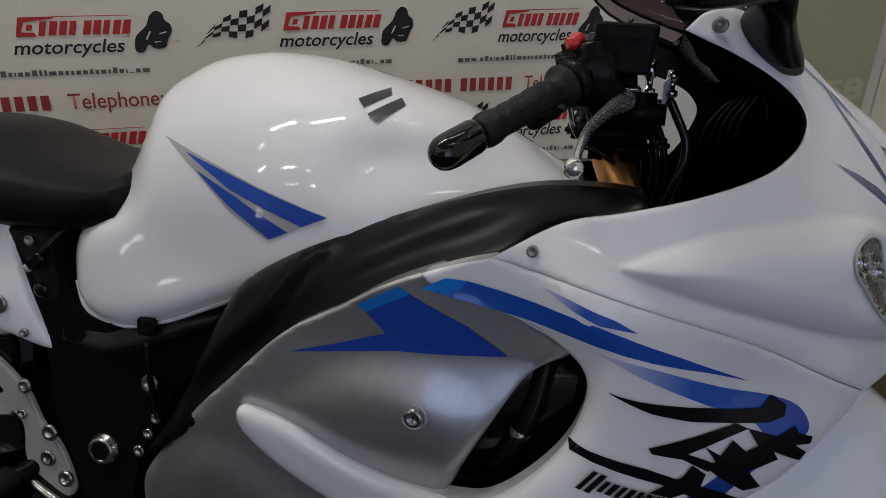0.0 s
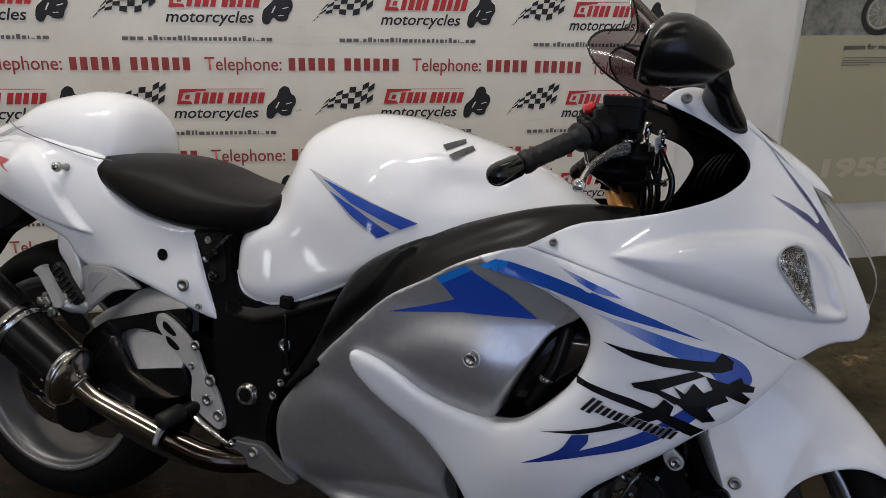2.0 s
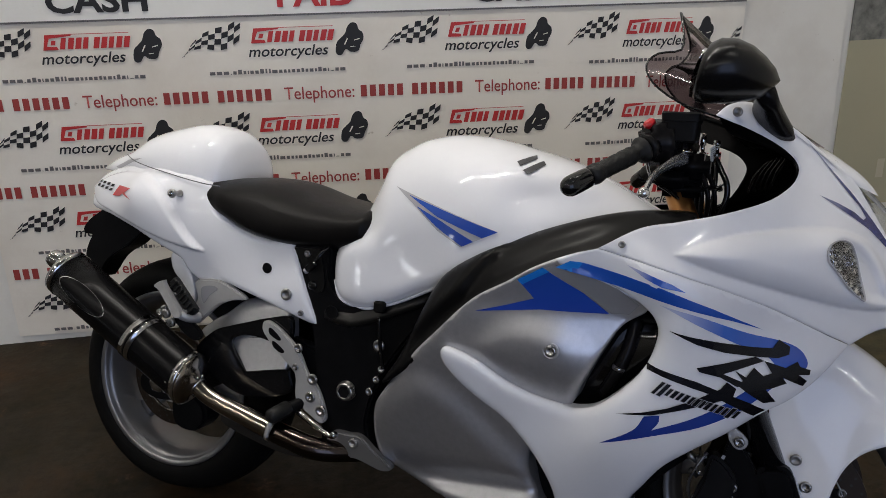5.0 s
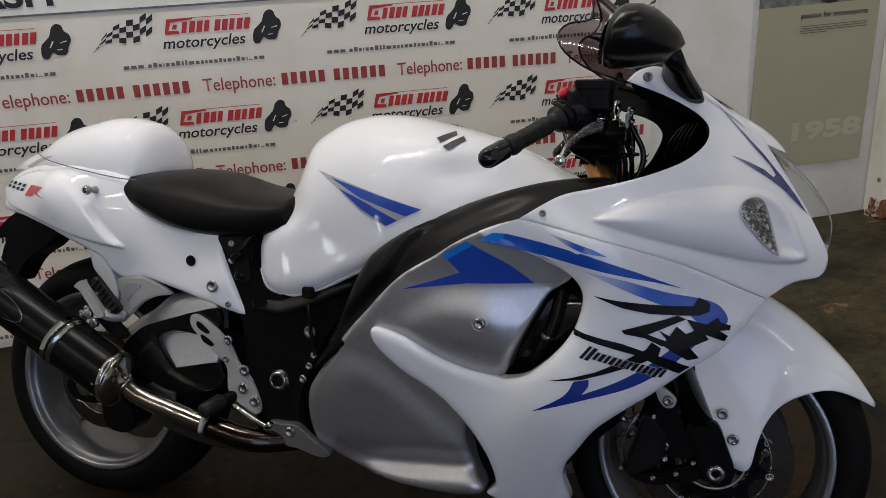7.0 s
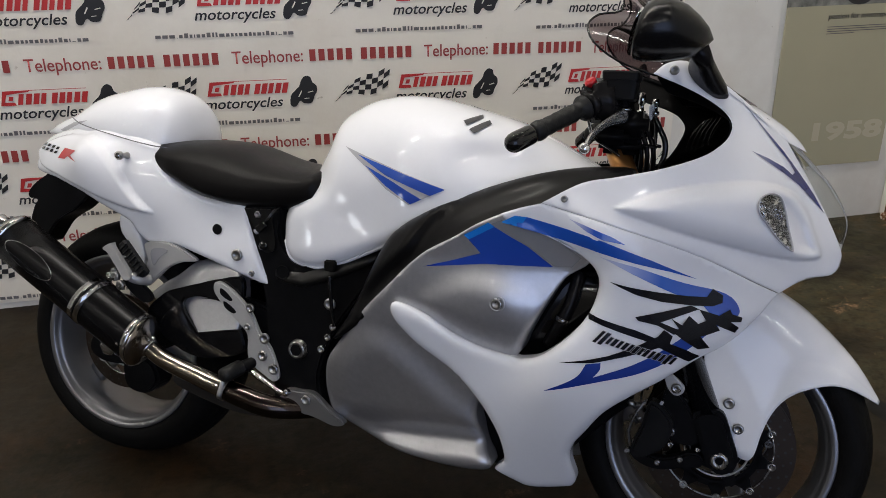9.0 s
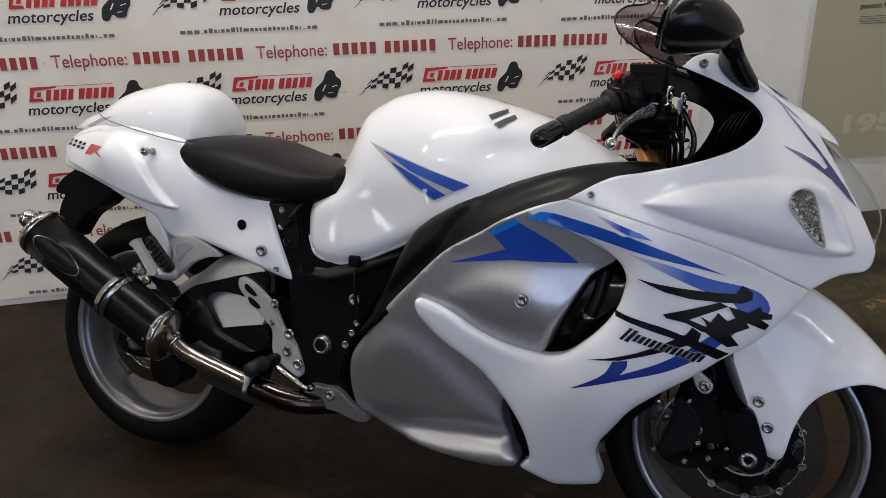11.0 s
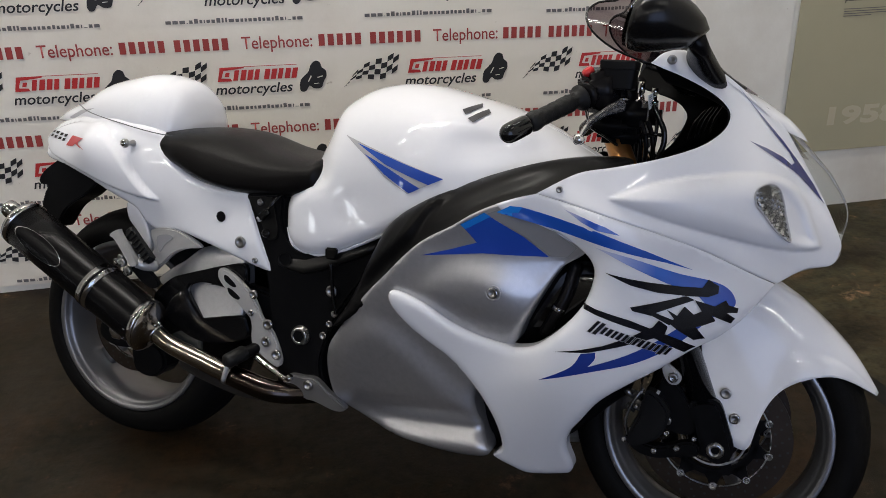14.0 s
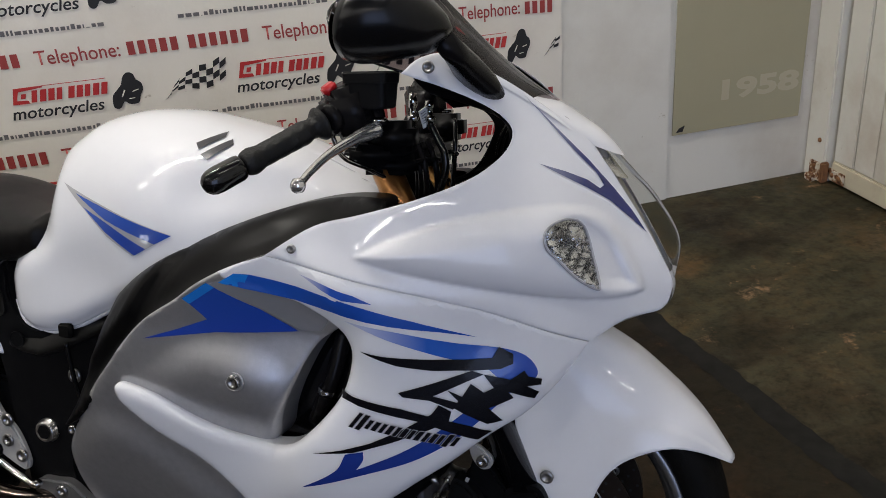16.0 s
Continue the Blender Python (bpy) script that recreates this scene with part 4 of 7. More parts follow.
cols = np.array([line3([r[i] for r in full], 5) for i in range(len(net[0]))])
scr = loft("windscreen", [list(c) for c in cols], SMOKE, bike, "smoke tinted windscreen", caps=False, closed=False)
scr.visible_shadow = False
for edge in (cols[0][::4], cols[:, 0][::3], cols[:, -1][::3]):
    tube("screen_rim", [tuple(p) for p in edge], 0.0022, GLOSS_BLACK, bike, "dark polished screen edge", sides=8, n=3)

# cockpit lining behind the cowl; it goes forward beside the lamps and ends in a free rim on the far side
for side in (-1, 1):
    out = [(0.495, 0.838, 0.288), (0.591, 0.864, 0.255), (0.654, 0.888, 0.212), (0.683, 0.910, 0.177), (0.696, 0.931, 0.158), (0.697, 0.954, 0.155), (0.681, 0.975, 0.159), (0.650, 0.997, 0.168), (0.608, 1.016, 0.176)]
    if side < 0:
        out = line3(out + [(0.560, 1.034, 0.186)], 4)
        inn = line3([(0.53, 0.800, 0.215), (0.63, 0.815, 0.180), (0.70, 0.845, 0.130), (0.745, 0.885, 0.085), (0.765, 0.925, 0.055), (0.758, 0.945, 0.050), (0.735, 0.965, 0.055), (0.700, 0.985, 0.065), (0.650, 1.002, 0.085), (0.605, 1.012, 0.100)], 4)
    else:
        out = line3(out + [(0.500, 1.052, 0.180)], 4)
        inn = line3([(0.500, 0.832, 0.200), (0.553, 0.855, 0.160), (0.580, 0.880, 0.150), (0.600, 0.918, 0.148), (0.606, 0.940, 0.148), (0.601, 0.955, 0.148), (0.586, 0.971, 0.148), (0.556, 0.985, 0.150), (0.520, 0.995, 0.152), (0.478, 1.008, 0.154)], 4)
        tube("edge_trim", [(x, y - 0.004, z) for x, z, y in out[::3]], 0.0055, FRAME, bike, "black rubber edge trim", sides=8, n=3)
        tube("edge_trim", [(x, y, z) for x, z, y in inn[::3]], 0.0028, FRAME, bike, "black rolled rim", sides=8, n=3)
    rings = [[(o_[0] + (i_[0] - o_[0]) * t, side * (o_[2] - 0.003 + (i_[2] - o_[2]) * t), o_[1] + (i_[1] - o_[1]) * t - (0.02 if side < 0 else 0.0) * math.sin(math.pi * t)) for t in np.linspace(0, 1, 8)] for o_, i_ in zip(out, inn)]
    loft("cockpit_lining", rings, LINING, bike, "black cockpit lining", caps=False, closed=False)
nose_strip("dash_face", strip_line([(0.556, 1.035, 0.165, 0.004, -0.010), (0.580, 1.010, 0.145, 0.006, -0.006), (0.606, 0.984, 0.120, 0.006, 0.0)]), PLASTIC, "black instrument surround")
# ribs added between lining and lamps to stand in for wavy reflections
for k in range(5):
    tube("boot_fold", [(0.612 + 0.011 * k, 0.125 - 0.004 * k, 0.893 + 0.004 * k), (0.622 + 0.011 * k, 0.122 - 0.004 * k, 0.925 + 0.004 * k), (0.640 + 0.010 * k, 0.116 - 0.004 * k, 0.952 + 0.004 * k), (0.652 + 0.006 * k, 0.110 - 0.004 * k, 0.962 + 0.004 * k)], [0.003, 0.0048, 0.0048, 0.003], GLOSS_BLACK, bike, "glossy black rib standing in for wavy reflections", sides=8)

# black spar cover between tank and fairing
spar_depth = thin_plate([(0.0, 0.56, 0.235), (0.06, 0.69, 0.205), (0.10, 0.60, 0.285), (0.16, 0.755, 0.225), (0.20, 0.69, 0.300), (0.25, 0.797, 0.225), (0.33, 0.745, 0.305), (0.35, 0.83, 0.215), (0.43, 0.85, 0.19), (0.46, 0.80, 0.27), (0.55, 0.85, 0.26)])
spar_fold = bump_over([(-0.06, 0.44), (-0.018, 0.545), (0.028, 0.672), (0.068, 0.720), (0.13, 0.757), (0.187, 0.777), (0.21, 0.775), (0.155, 0.710), (0.118, 0.655), (0.055, 0.590), (0.0, 0.50)], 0.028, 0.024)


def spar_channel(xz):
    """A long hollow just over the fairing's edge, deepest at mid length, under a soft crown."""
    low = np.interp(xz[:, 0], [-0.055, 0.01, 0.08, 0.15, 0.224, 0.295, 0.39, 0.455, 0.53], [0.455, 0.505, 0.580, 0.650, 0.705, 0.745, 0.785, 0.815, 0.835])
    h = xz[:, 1] - low
    along = np.clip((xz[:, 0] - 0.07) / 0.09, 0, 1) * np.clip((0.47 - xz[:, 0]) / 0.12, 0, 1)
    return along * (0.004 * np.exp(-((h - 0.058) / 0.022) ** 2) - 0.008 * np.exp(-((h - 0.020) / 0.020) ** 2))


panel("spar_cover", [(-0.055, 0.455), (-0.02, 0.52), (0.002, 0.577), (0.019, 0.633), (0.061, 0.697), (0.156, 0.758), (0.249, 0.799), (0.348, 0.834), (0.434, 0.852), (0.53, 0.858), (0.53, 0.835), (0.455, 0.815), (0.39, 0.775), (0.295, 0.738),
                     (0.224, 0.695), (0.15, 0.645), (0.08, 0.575), (0.01, 0.50)], lambda xz: spar_depth(xz) + spar_fold(xz) * np.clip((xz[:, 1] - 0.50) / 0.09, 0, 1) + spar_channel(xz) - 0.012 * np.clip((0.52 - xz[:, 1]) / 0.05, 0, 1), SPAR, bike, "satin black spar cover", roll=0.018, flange=0.05)


# fuel tank
def body(name, x0, x1, top, mid, low, wide, mat, label, power=2.4, count=26, ring=40, lowpower=2.2, ends=0.0):
    tp, mi, lw, wd = spline(top), spline(mid), spline(low), spline(wide)
    rings = []
    for x in np.linspace(x0, x1, count):
        t, m, l, w = tp(x), mi(x), lw(x), wd(x)
        r = []
        for a in np.linspace(0, 2 * math.pi, ring, endpoint=False):
            s, c = math.sin(a), math.cos(a)
            p = power if c > 0 else lowpower
            r.append((x, w * math.copysign(abs(s) ** (2 / p), s), m + ((t - m) if c > 0 else (m - l)) * math.copysign(abs(c) ** (2 / p), c)))
        rings.append(r)
    return loft(name, rings, mat, bike, label)


tank = body("fuel_tank", -0.242, 0.455,
            [(-0.242, 0.700), (-0.236, 0.738), (-0.225, 0.765), (-0.20, 0.812), (-0.17, 0.876), (-0.146, 0.914), (-0.09, 0.957), (-0.02, 0.978), (0.06, 0.980), (0.176, 0.958), (0.303, 0.921), (0.40, 0.873), (0.455, 0.842)],
            [(-0.242, 0.672), (-0.2, 0.67), (-0.1, 0.70), (0.0, 0.74), (0.18, 0.785), (0.3, 0.815), (0.455, 0.825)],
            [(-0.242, 0.640), (-0.236, 0.612), (-0.222, 0.594), (-0.20, 0.583), (-0.147, 0.578), (-0.09, 0.594), (-0.02, 0.626), (0.06, 0.66), (0.2, 0.73), (0.455, 0.80)],
            [(-0.242, 0.110), (-0.236, 0.140), (-0.222, 0.156), (-0.20, 0.166), (-0.147, 0.178), (-0.1, 0.184), (0.0, 0.205), (0.1, 0.226), (0.2, 0.225), (0.3, 0.192), (0.4, 0.135), (0.455, 0.09)], WHITE, "glossy white fuel tank", 2.4, 80, 110, 5.5)
tank_low = spline([(-0.242, 0.640), (-0.236, 0.612), (-0.222, 0.594), (-0.20, 0.583), (-0.147, 0.578), (-0.09, 0.594), (-0.02, 0.626), (0.06, 0.66)])
# hollows for knees and forearms pressed into the tank sides
for v in tank.data.vertices:
    x, y, z = v.co
    if abs(y) > 0.03:
        sx = max(0, min(1, (x - 0.14) / 0.10))
        q1 = sx * sx * (3 - 2 * sx) * math.exp(-((z - 0.862) / 0.042) ** 2) * max(0, min(1, (0.46 - x) / 0.12))
        s3 = max(0, min(1, (-0.09 - x) / 0.10))
        q3 = s3 * s3 * (3 - 2 * s3) * math.exp(-((z - 0.825) / 0.078) ** 4)
        q2 = math.exp(-(((x + 0.02) / 0.10) ** 2 + ((z - 0.70) / 0.06) ** 2))
        v.co.y = y - math.copysign(0.028 * q1 + 0.010 * q2 + 0.046 * q3, y)
        if x < 0.03:
            v.co.y += math.copysign(0.004 * max(0, min(1, (tank_low(x) + 0.016 - z) / 0.004)), y)
# seat and tail
body("seat", -0.646, -0.140, [(-0.646, 0.812), (-0.622, 0.836), (-0.56, 0.846), (-0.43, 0.845), (-0.32, 0.815), (-0.24, 0.803), (-0.188, 0.802), (-0.155, 0.802), (-0.140, 0.782)],
     [(-0.646, 0.805), (-0.55, 0.790), (-0.4, 0.752), (-0.25, 0.754), (-0.188, 0.762), (-0.155, 0.768), (-0.140, 0.768)], [(-0.646, 0.798), (-0.600, 0.778), (-0.541, 0.752), (-0.459, 0.720), (-0.36, 0.702), (-0.255, 0.702), (-0.19, 0.712), (-0.157, 0.726), (-0.140, 0.750)],
     [(-0.646, 0.075), (-0.622, 0.128), (-0.56, 0.165), (-0.5, 0.178), (-0.4, 0.184), (-0.3, 0.176), (-0.22, 0.168), (-0.18, 0.164), (-0.155, 0.150), (-0.140, 0.09)], VINYL, "black vinyl rider seat", 2.6, 44, 48, 4.0)
hump = body("seat_hump", -1.035, -0.563, [(-1.035, 0.846), (-0.97, 0.876), (-0.90, 0.903), (-0.84, 0.937), (-0.747, 0.964), (-0.69, 0.974), (-0.635, 0.968), (-0.597, 0.950), (-0.573, 0.912), (-0.563, 0.866)],
     [(-1.035, 0.841), (-0.8, 0.850), (-0.65, 0.838), (-0.563, 0.840)], [(-1.035, 0.835), (-0.8, 0.82), (-0.65, 0.81), (-0.563, 0.81)],
     [(-1.035, 0.02), (-0.97, 0.062), (-0.9, 0.090), (-0.82, 0.122), (-0.72, 0.142), (-0.655, 0.142), (-0.607, 0.128), (-0.574, 0.100), (-0.563, 0.07)], WHITE, "glossy white seat hump", 2.3, 56, 48)
tail_skin = thin_plate([(-0.655, 0.805, 0.165), (-0.77, 0.805, 0.185), (-0.576, 0.677, 0.170), (-0.344, 0.596, 0.172), (-0.40, 0.65, 0.165), (-0.28, 0.54, 0.160), (-0.93, 0.79, 0.125), (-0.985, 0.77, 0.100), (-0.80, 0.862, 0.120), (-0.69, 0.858, 0.140),
                        (-0.60, 0.835, 0.150), (-0.80, 0.71, 0.165), (-0.47, 0.70, 0.165), (-0.35, 0.71, 0.155), (-0.60, 0.60, 0.150), (-0.50, 0.59, 0.165), (-0.68, 0.75, 0.182)])
POD_TOP = [(-0.975, 0.796), (-0.930, 0.826), (-0.862, 0.845), (-0.795, 0.848), (-0.748, 0.836), (-0.706, 0.808), (-0.667, 0.767), (-0.628, 0.717), (-0.594, 0.684)]
POD_LOW = [(-0.580, 0.672), (-0.632, 0.674), (-0.700, 0.690), (-0.783, 0.716), (-0.868, 0.738), (-0.945, 0.756)]
tail_groove = bump_over(POD_TOP + POD_LOW, 0.021, 0.010, True)
tail_outline = [(-1.010, 0.766), (-1.004, 0.798), (-0.970, 0.826), (-0.908, 0.849), (-0.795, 0.866), (-0.69, 0.86), (-0.622, 0.843), (-0.586, 0.828), (-0.575, 0.802), (-0.556, 0.778), (-0.521, 0.749), (-0.463, 0.724), (-0.393, 0.714), (-0.338, 0.722, 1), (-0.305, 0.62), (-0.272, 0.545), (-0.285, 0.532), (-0.373, 0.560), (-0.469, 0.586), (-0.534, 0.600),
                (-0.601, 0.592), (-0.640, 0.615), (-0.660, 0.645), (-0.71, 0.668), (-0.80, 0.704), (-0.90, 0.730), (-0.998, 0.741)]
panel("tail_panel", tail_outline, lambda xz: tail_skin(xz) + tail_groove(xz), WHITE, bike, "white tail side panel", roll=0.014, flange=0.05, step=0.0048)
body("under_tail", -0.98, -0.45, [(-0.98, 0.80), (-0.7, 0.82), (-0.45, 0.72)], [(-0.98, 0.77), (-0.7, 0.74), (-0.45, 0.65)], [(-0.98, 0.755), (-0.8, 0.70), (-0.65, 0.65), (-0.45, 0.60)], [(-0.98, 0.07), (-0.8, 0.13), (-0.6, 0.135), (-0.45, 0.12)], PLASTIC, "black under tail tray", 3, 16, 24)
plate("plate_hanger", [(-1.097, 0.674), (-1.076, 0.698), (-1.040, 0.722), (-0.985, 0.755), (-0.90, 0.745), (-0.88, 0.700), (-0.928, 0.645), (-0.975, 0.617), (-1.005, 0.593), (-1.045, 0.540), (-1.060, 0.560), (-1.089, 0.592), (-1.080, 0.632), (-1.068, 0.655), (-1.094, 0.659)], -0.035, 0.035, FRAME, bike, "black rear mudguard", 0.01)
tl = part("tail_lamp", box_bm(-1.012, -0.972, -0.075, 0.075, 0.735, 0.785, 0.01), TAIL_RED, bike, "red tail lamp lens")


# ---- wheels ----
def wheel(name, cx, cz, tyre_profile, rim_half, rim_w, spoke_turn, label):
    hub = new(name)
    hub.parent, hub.matrix_basis = bike, pose(cx, 0, cz)
    hub["label"] = label
    turn = lambda prof, mat, nm, lb="", seg=72: loft(nm, [[(r * math.cos(a), y, r * math.sin(a)) for r, y in prof] for a in np.linspace(0, 2 * math.pi, seg + 1)], mat, hub, lb, caps=False)
    turn(tyre_profile + [(r, -y) for r, y in tyre_profile[::-1]], RUBBER, "tyre", "black road tyre")
    w = rim_w
    prof = [(0.2315, w + 0.001), (0.2305, w + 0.005), (0.2285, w + 0.0075), (0.2190, w + 0.0050), (0.2165, w + 0.0030), (0.2150, w - 0.004), (0.2105, w - 0.009), (0.2070, w - 0.0125), (0.2055, w - 0.020), (0.200, w - 0.028), (0.198, 0.012)]
    turn(prof + [(r, -y) for r, y in prof[::-1]] + [(0.206, -0.01), (0.212, 0), (0.206, 0.01)], RIM, "rim", "silver painted wheel rim")
    turned("hub", [(-0.055, 0.02), (-0.055, 0.050), (-0.050, 0.058), (-0.046, 0.058), (-0.03, 0.036), (0.03, 0.036), (0.055, 0.038), (0.055, 0.02)], (0, 0, 0), (0, 1, 0), RIM, hub, seg=28)
    for k in range(3):
        a = math.radians(spoke_turn + 120 * k)
        rr = []
        for r, hw, ht in ((0.030, 0.030, 0.022), (0.08, 0.021, 0.019), (0.14, 0.017, 0.017), (0.18, 0.021, 0.016), (0.205, 0.032, 0.016)):
            c = np.array((r * math.cos(a), 0, r * math.sin(a)))
            t = np.array((-math.sin(a), 0, math.cos(a)))
            rr.append([c + t * hw * math.copysign(abs(math.cos(q)) ** 0.6, math.cos(q)) + np.array((0, 1, 0)) * ht * math.copysign(abs(math.sin(q)) ** 0.6, math.sin(q)) for q in np.linspace(0, 2 * math.pi, 16, endpoint=False)])
        loft("spoke", rr, RIM, hub, caps=True)
    return hub


front = wheel("front_wheel", 0.74, 0.298, [(0.229, 0.047), (0.236, 0.056), (0.25, 0.0605), (0.266, 0.060), (0.281, 0.050), (0.292, 0.033), (0.297, 0.015), (0.298, 0.0)], 0.047, 0.047, -67, "front wheel with silver rim")
rear = wheel("rear_wheel", -0.74, 0.313, [(0.229, 0.088), (0.238, 0.096), (0.255, 0.099), (0.273, 0.095), (0.291, 0.078), (0.304, 0.052), (0.311, 0.025), (0.313, 0.0)], 0.088, 0.088, -20, "rear wheel with wide silver rim")


HOLES = material("drilled_hole_edges", (0.016, 0.014, 0.012), 0.5, vary=0.3)


def brake_disc(parent, r_out, r_in, y, bobbins, label, holes=30):
    seg = 60
    prof = [(r_out, y - 0.0025), (r_out, y + 0.0025), (r_in, y + 0.0025), (r_in, y - 0.0025)]
    d = loft("brake_disc", [[(r * math.cos(a), yy, r * math.sin(a)) for r, yy in prof] for a in np.linspace(0, 2 * math.pi, seg + 1)], DISC, parent, label, caps=False, smooth=False)
    bm = bmesh.new()
    for k in range(holes * 3):
        a = 2 * math.pi * k / (holes * 3)
        r = r_in + (r_out - r_in) * (0.2 + 0.3 * (k % 3))
        for s in (-1, 1):
            vs = [bm.verts.new((r * math.cos(a) + 0.0028 * math.cos(q), y + s * 0.0028, r * math.sin(a) + 0.0028 * math.sin(q))) for q in np.linspace(0, 2 * math.pi, 8, endpoint=False)]
            bm.faces.new(vs)
    h = part("drilled_pattern", bm, HOLES, d, "drilled cooling holes")
    tagged(h, kind="stuff")
    # carrier: a hub ring, five legs and a scalloped rim
    for r0_, r1_ in ((0.030, 0.052), (r_in - 0.036, r_in - 0.022)):
        rp = [(r1_, y - 0.004), (r1_, y + 0.004), (r0_, y + 0.004), (r0_, y - 0.004)]
        loft("carrier_ring", [[(r * math.cos(a), yy, r * math.sin(a)) for r, yy in rp] for a in np.linspace(0, 2 * math.pi, 41)], FRAME, d, caps=False, smooth=False)
    for k in range(5):
        a = 2 * math.pi * (k + 0.1) / 5
        plate("carrier_leg", [(0.045 * math.cos(a - 0.25), 0.045 * math.sin(a - 0.25)), ((r_in - 0.024) * math.cos(a - 0.12), (r_in - 0.024) * math.sin(a - 0.12)), ((r_in - 0.024) * math.cos(a + 0.12), (r_in - 0.024) * math.sin(a + 0.12)), (0.045 * math.cos(a + 0.25), 0.045 * math.sin(a + 0.25))], y - 0.0035, y + 0.0035, FRAME, d, bevel=0.001, n=2)
        c = np.array((0.058 * math.cos(a), y, 0.058 * math.sin(a)))
        turned("carrier_bolt", [(-0.009, 0.002), (-0.009, 0.006), (-0.003, 0.007)], c, c + (0, 1, 0), ALLOY, d, seg=8)
    for rr_, th_, mt_ in ((r_in, 0.0016, BOLT), (0.064, 0.0024, ALLOY)):
        tube("bright_edge", [(rr_ * math.cos(q), y - 0.0045, rr_ * math.sin(q)) for q in np.linspace(0, 2 * math.pi, 37)], th_, mt_, d, "bright machined edge", sides=6, n=2)
    for k in range(bobbins):
        a = 2 * math.pi * (k + 0.64) / bobbins
        ri = r_in - 0.028
        pts = [(ri * math.cos(a - 0.20), ri * math.sin(a - 0.20)), ((r_in - 0.010) * math.cos(a - 0.10), (r_in - 0.010) * math.sin(a - 0.10)), ((r_in + 0.002) * math.cos(a - 0.05), (r_in + 0.002) * math.sin(a - 0.05)), ((r_in + 0.002) * math.cos(a + 0.05), (r_in + 0.002) * math.sin(a + 0.05)), ((r_in - 0.010) * math.cos(a + 0.10), (r_in - 0.010) * math.sin(a + 0.10)), (ri * math.cos(a + 0.20), ri * math.sin(a + 0.20))]
        plate("carrier_arm", pts, y - 0.004, y + 0.004, FRAME, d, bevel=0.001, n=3)
        c = np.array(((r_in + 0.001) * math.cos(a), y, (r_in + 0.001) * math.sin(a)))
        turned("bobbin", [(-0.003, 0.002), (-0.003, 0.0045), (-0.007, 0.0052), (-0.0075, 0.0075), (-0.004, 0.0088), (0.006, 0.0088)], c, c + (0, 1, 0), BOLT, d, "silver disc bobbin", seg=12)
    return d


brake_disc(front, 0.152, 0.110, -0.066, 10, "drilled front brake disc")
brake_disc(front, 0.152, 0.110, 0.066, 10, "drilled front brake disc")
brake_disc(rear, 0.125, 0.088, -0.075, 6, "drilled rear brake disc", 24)

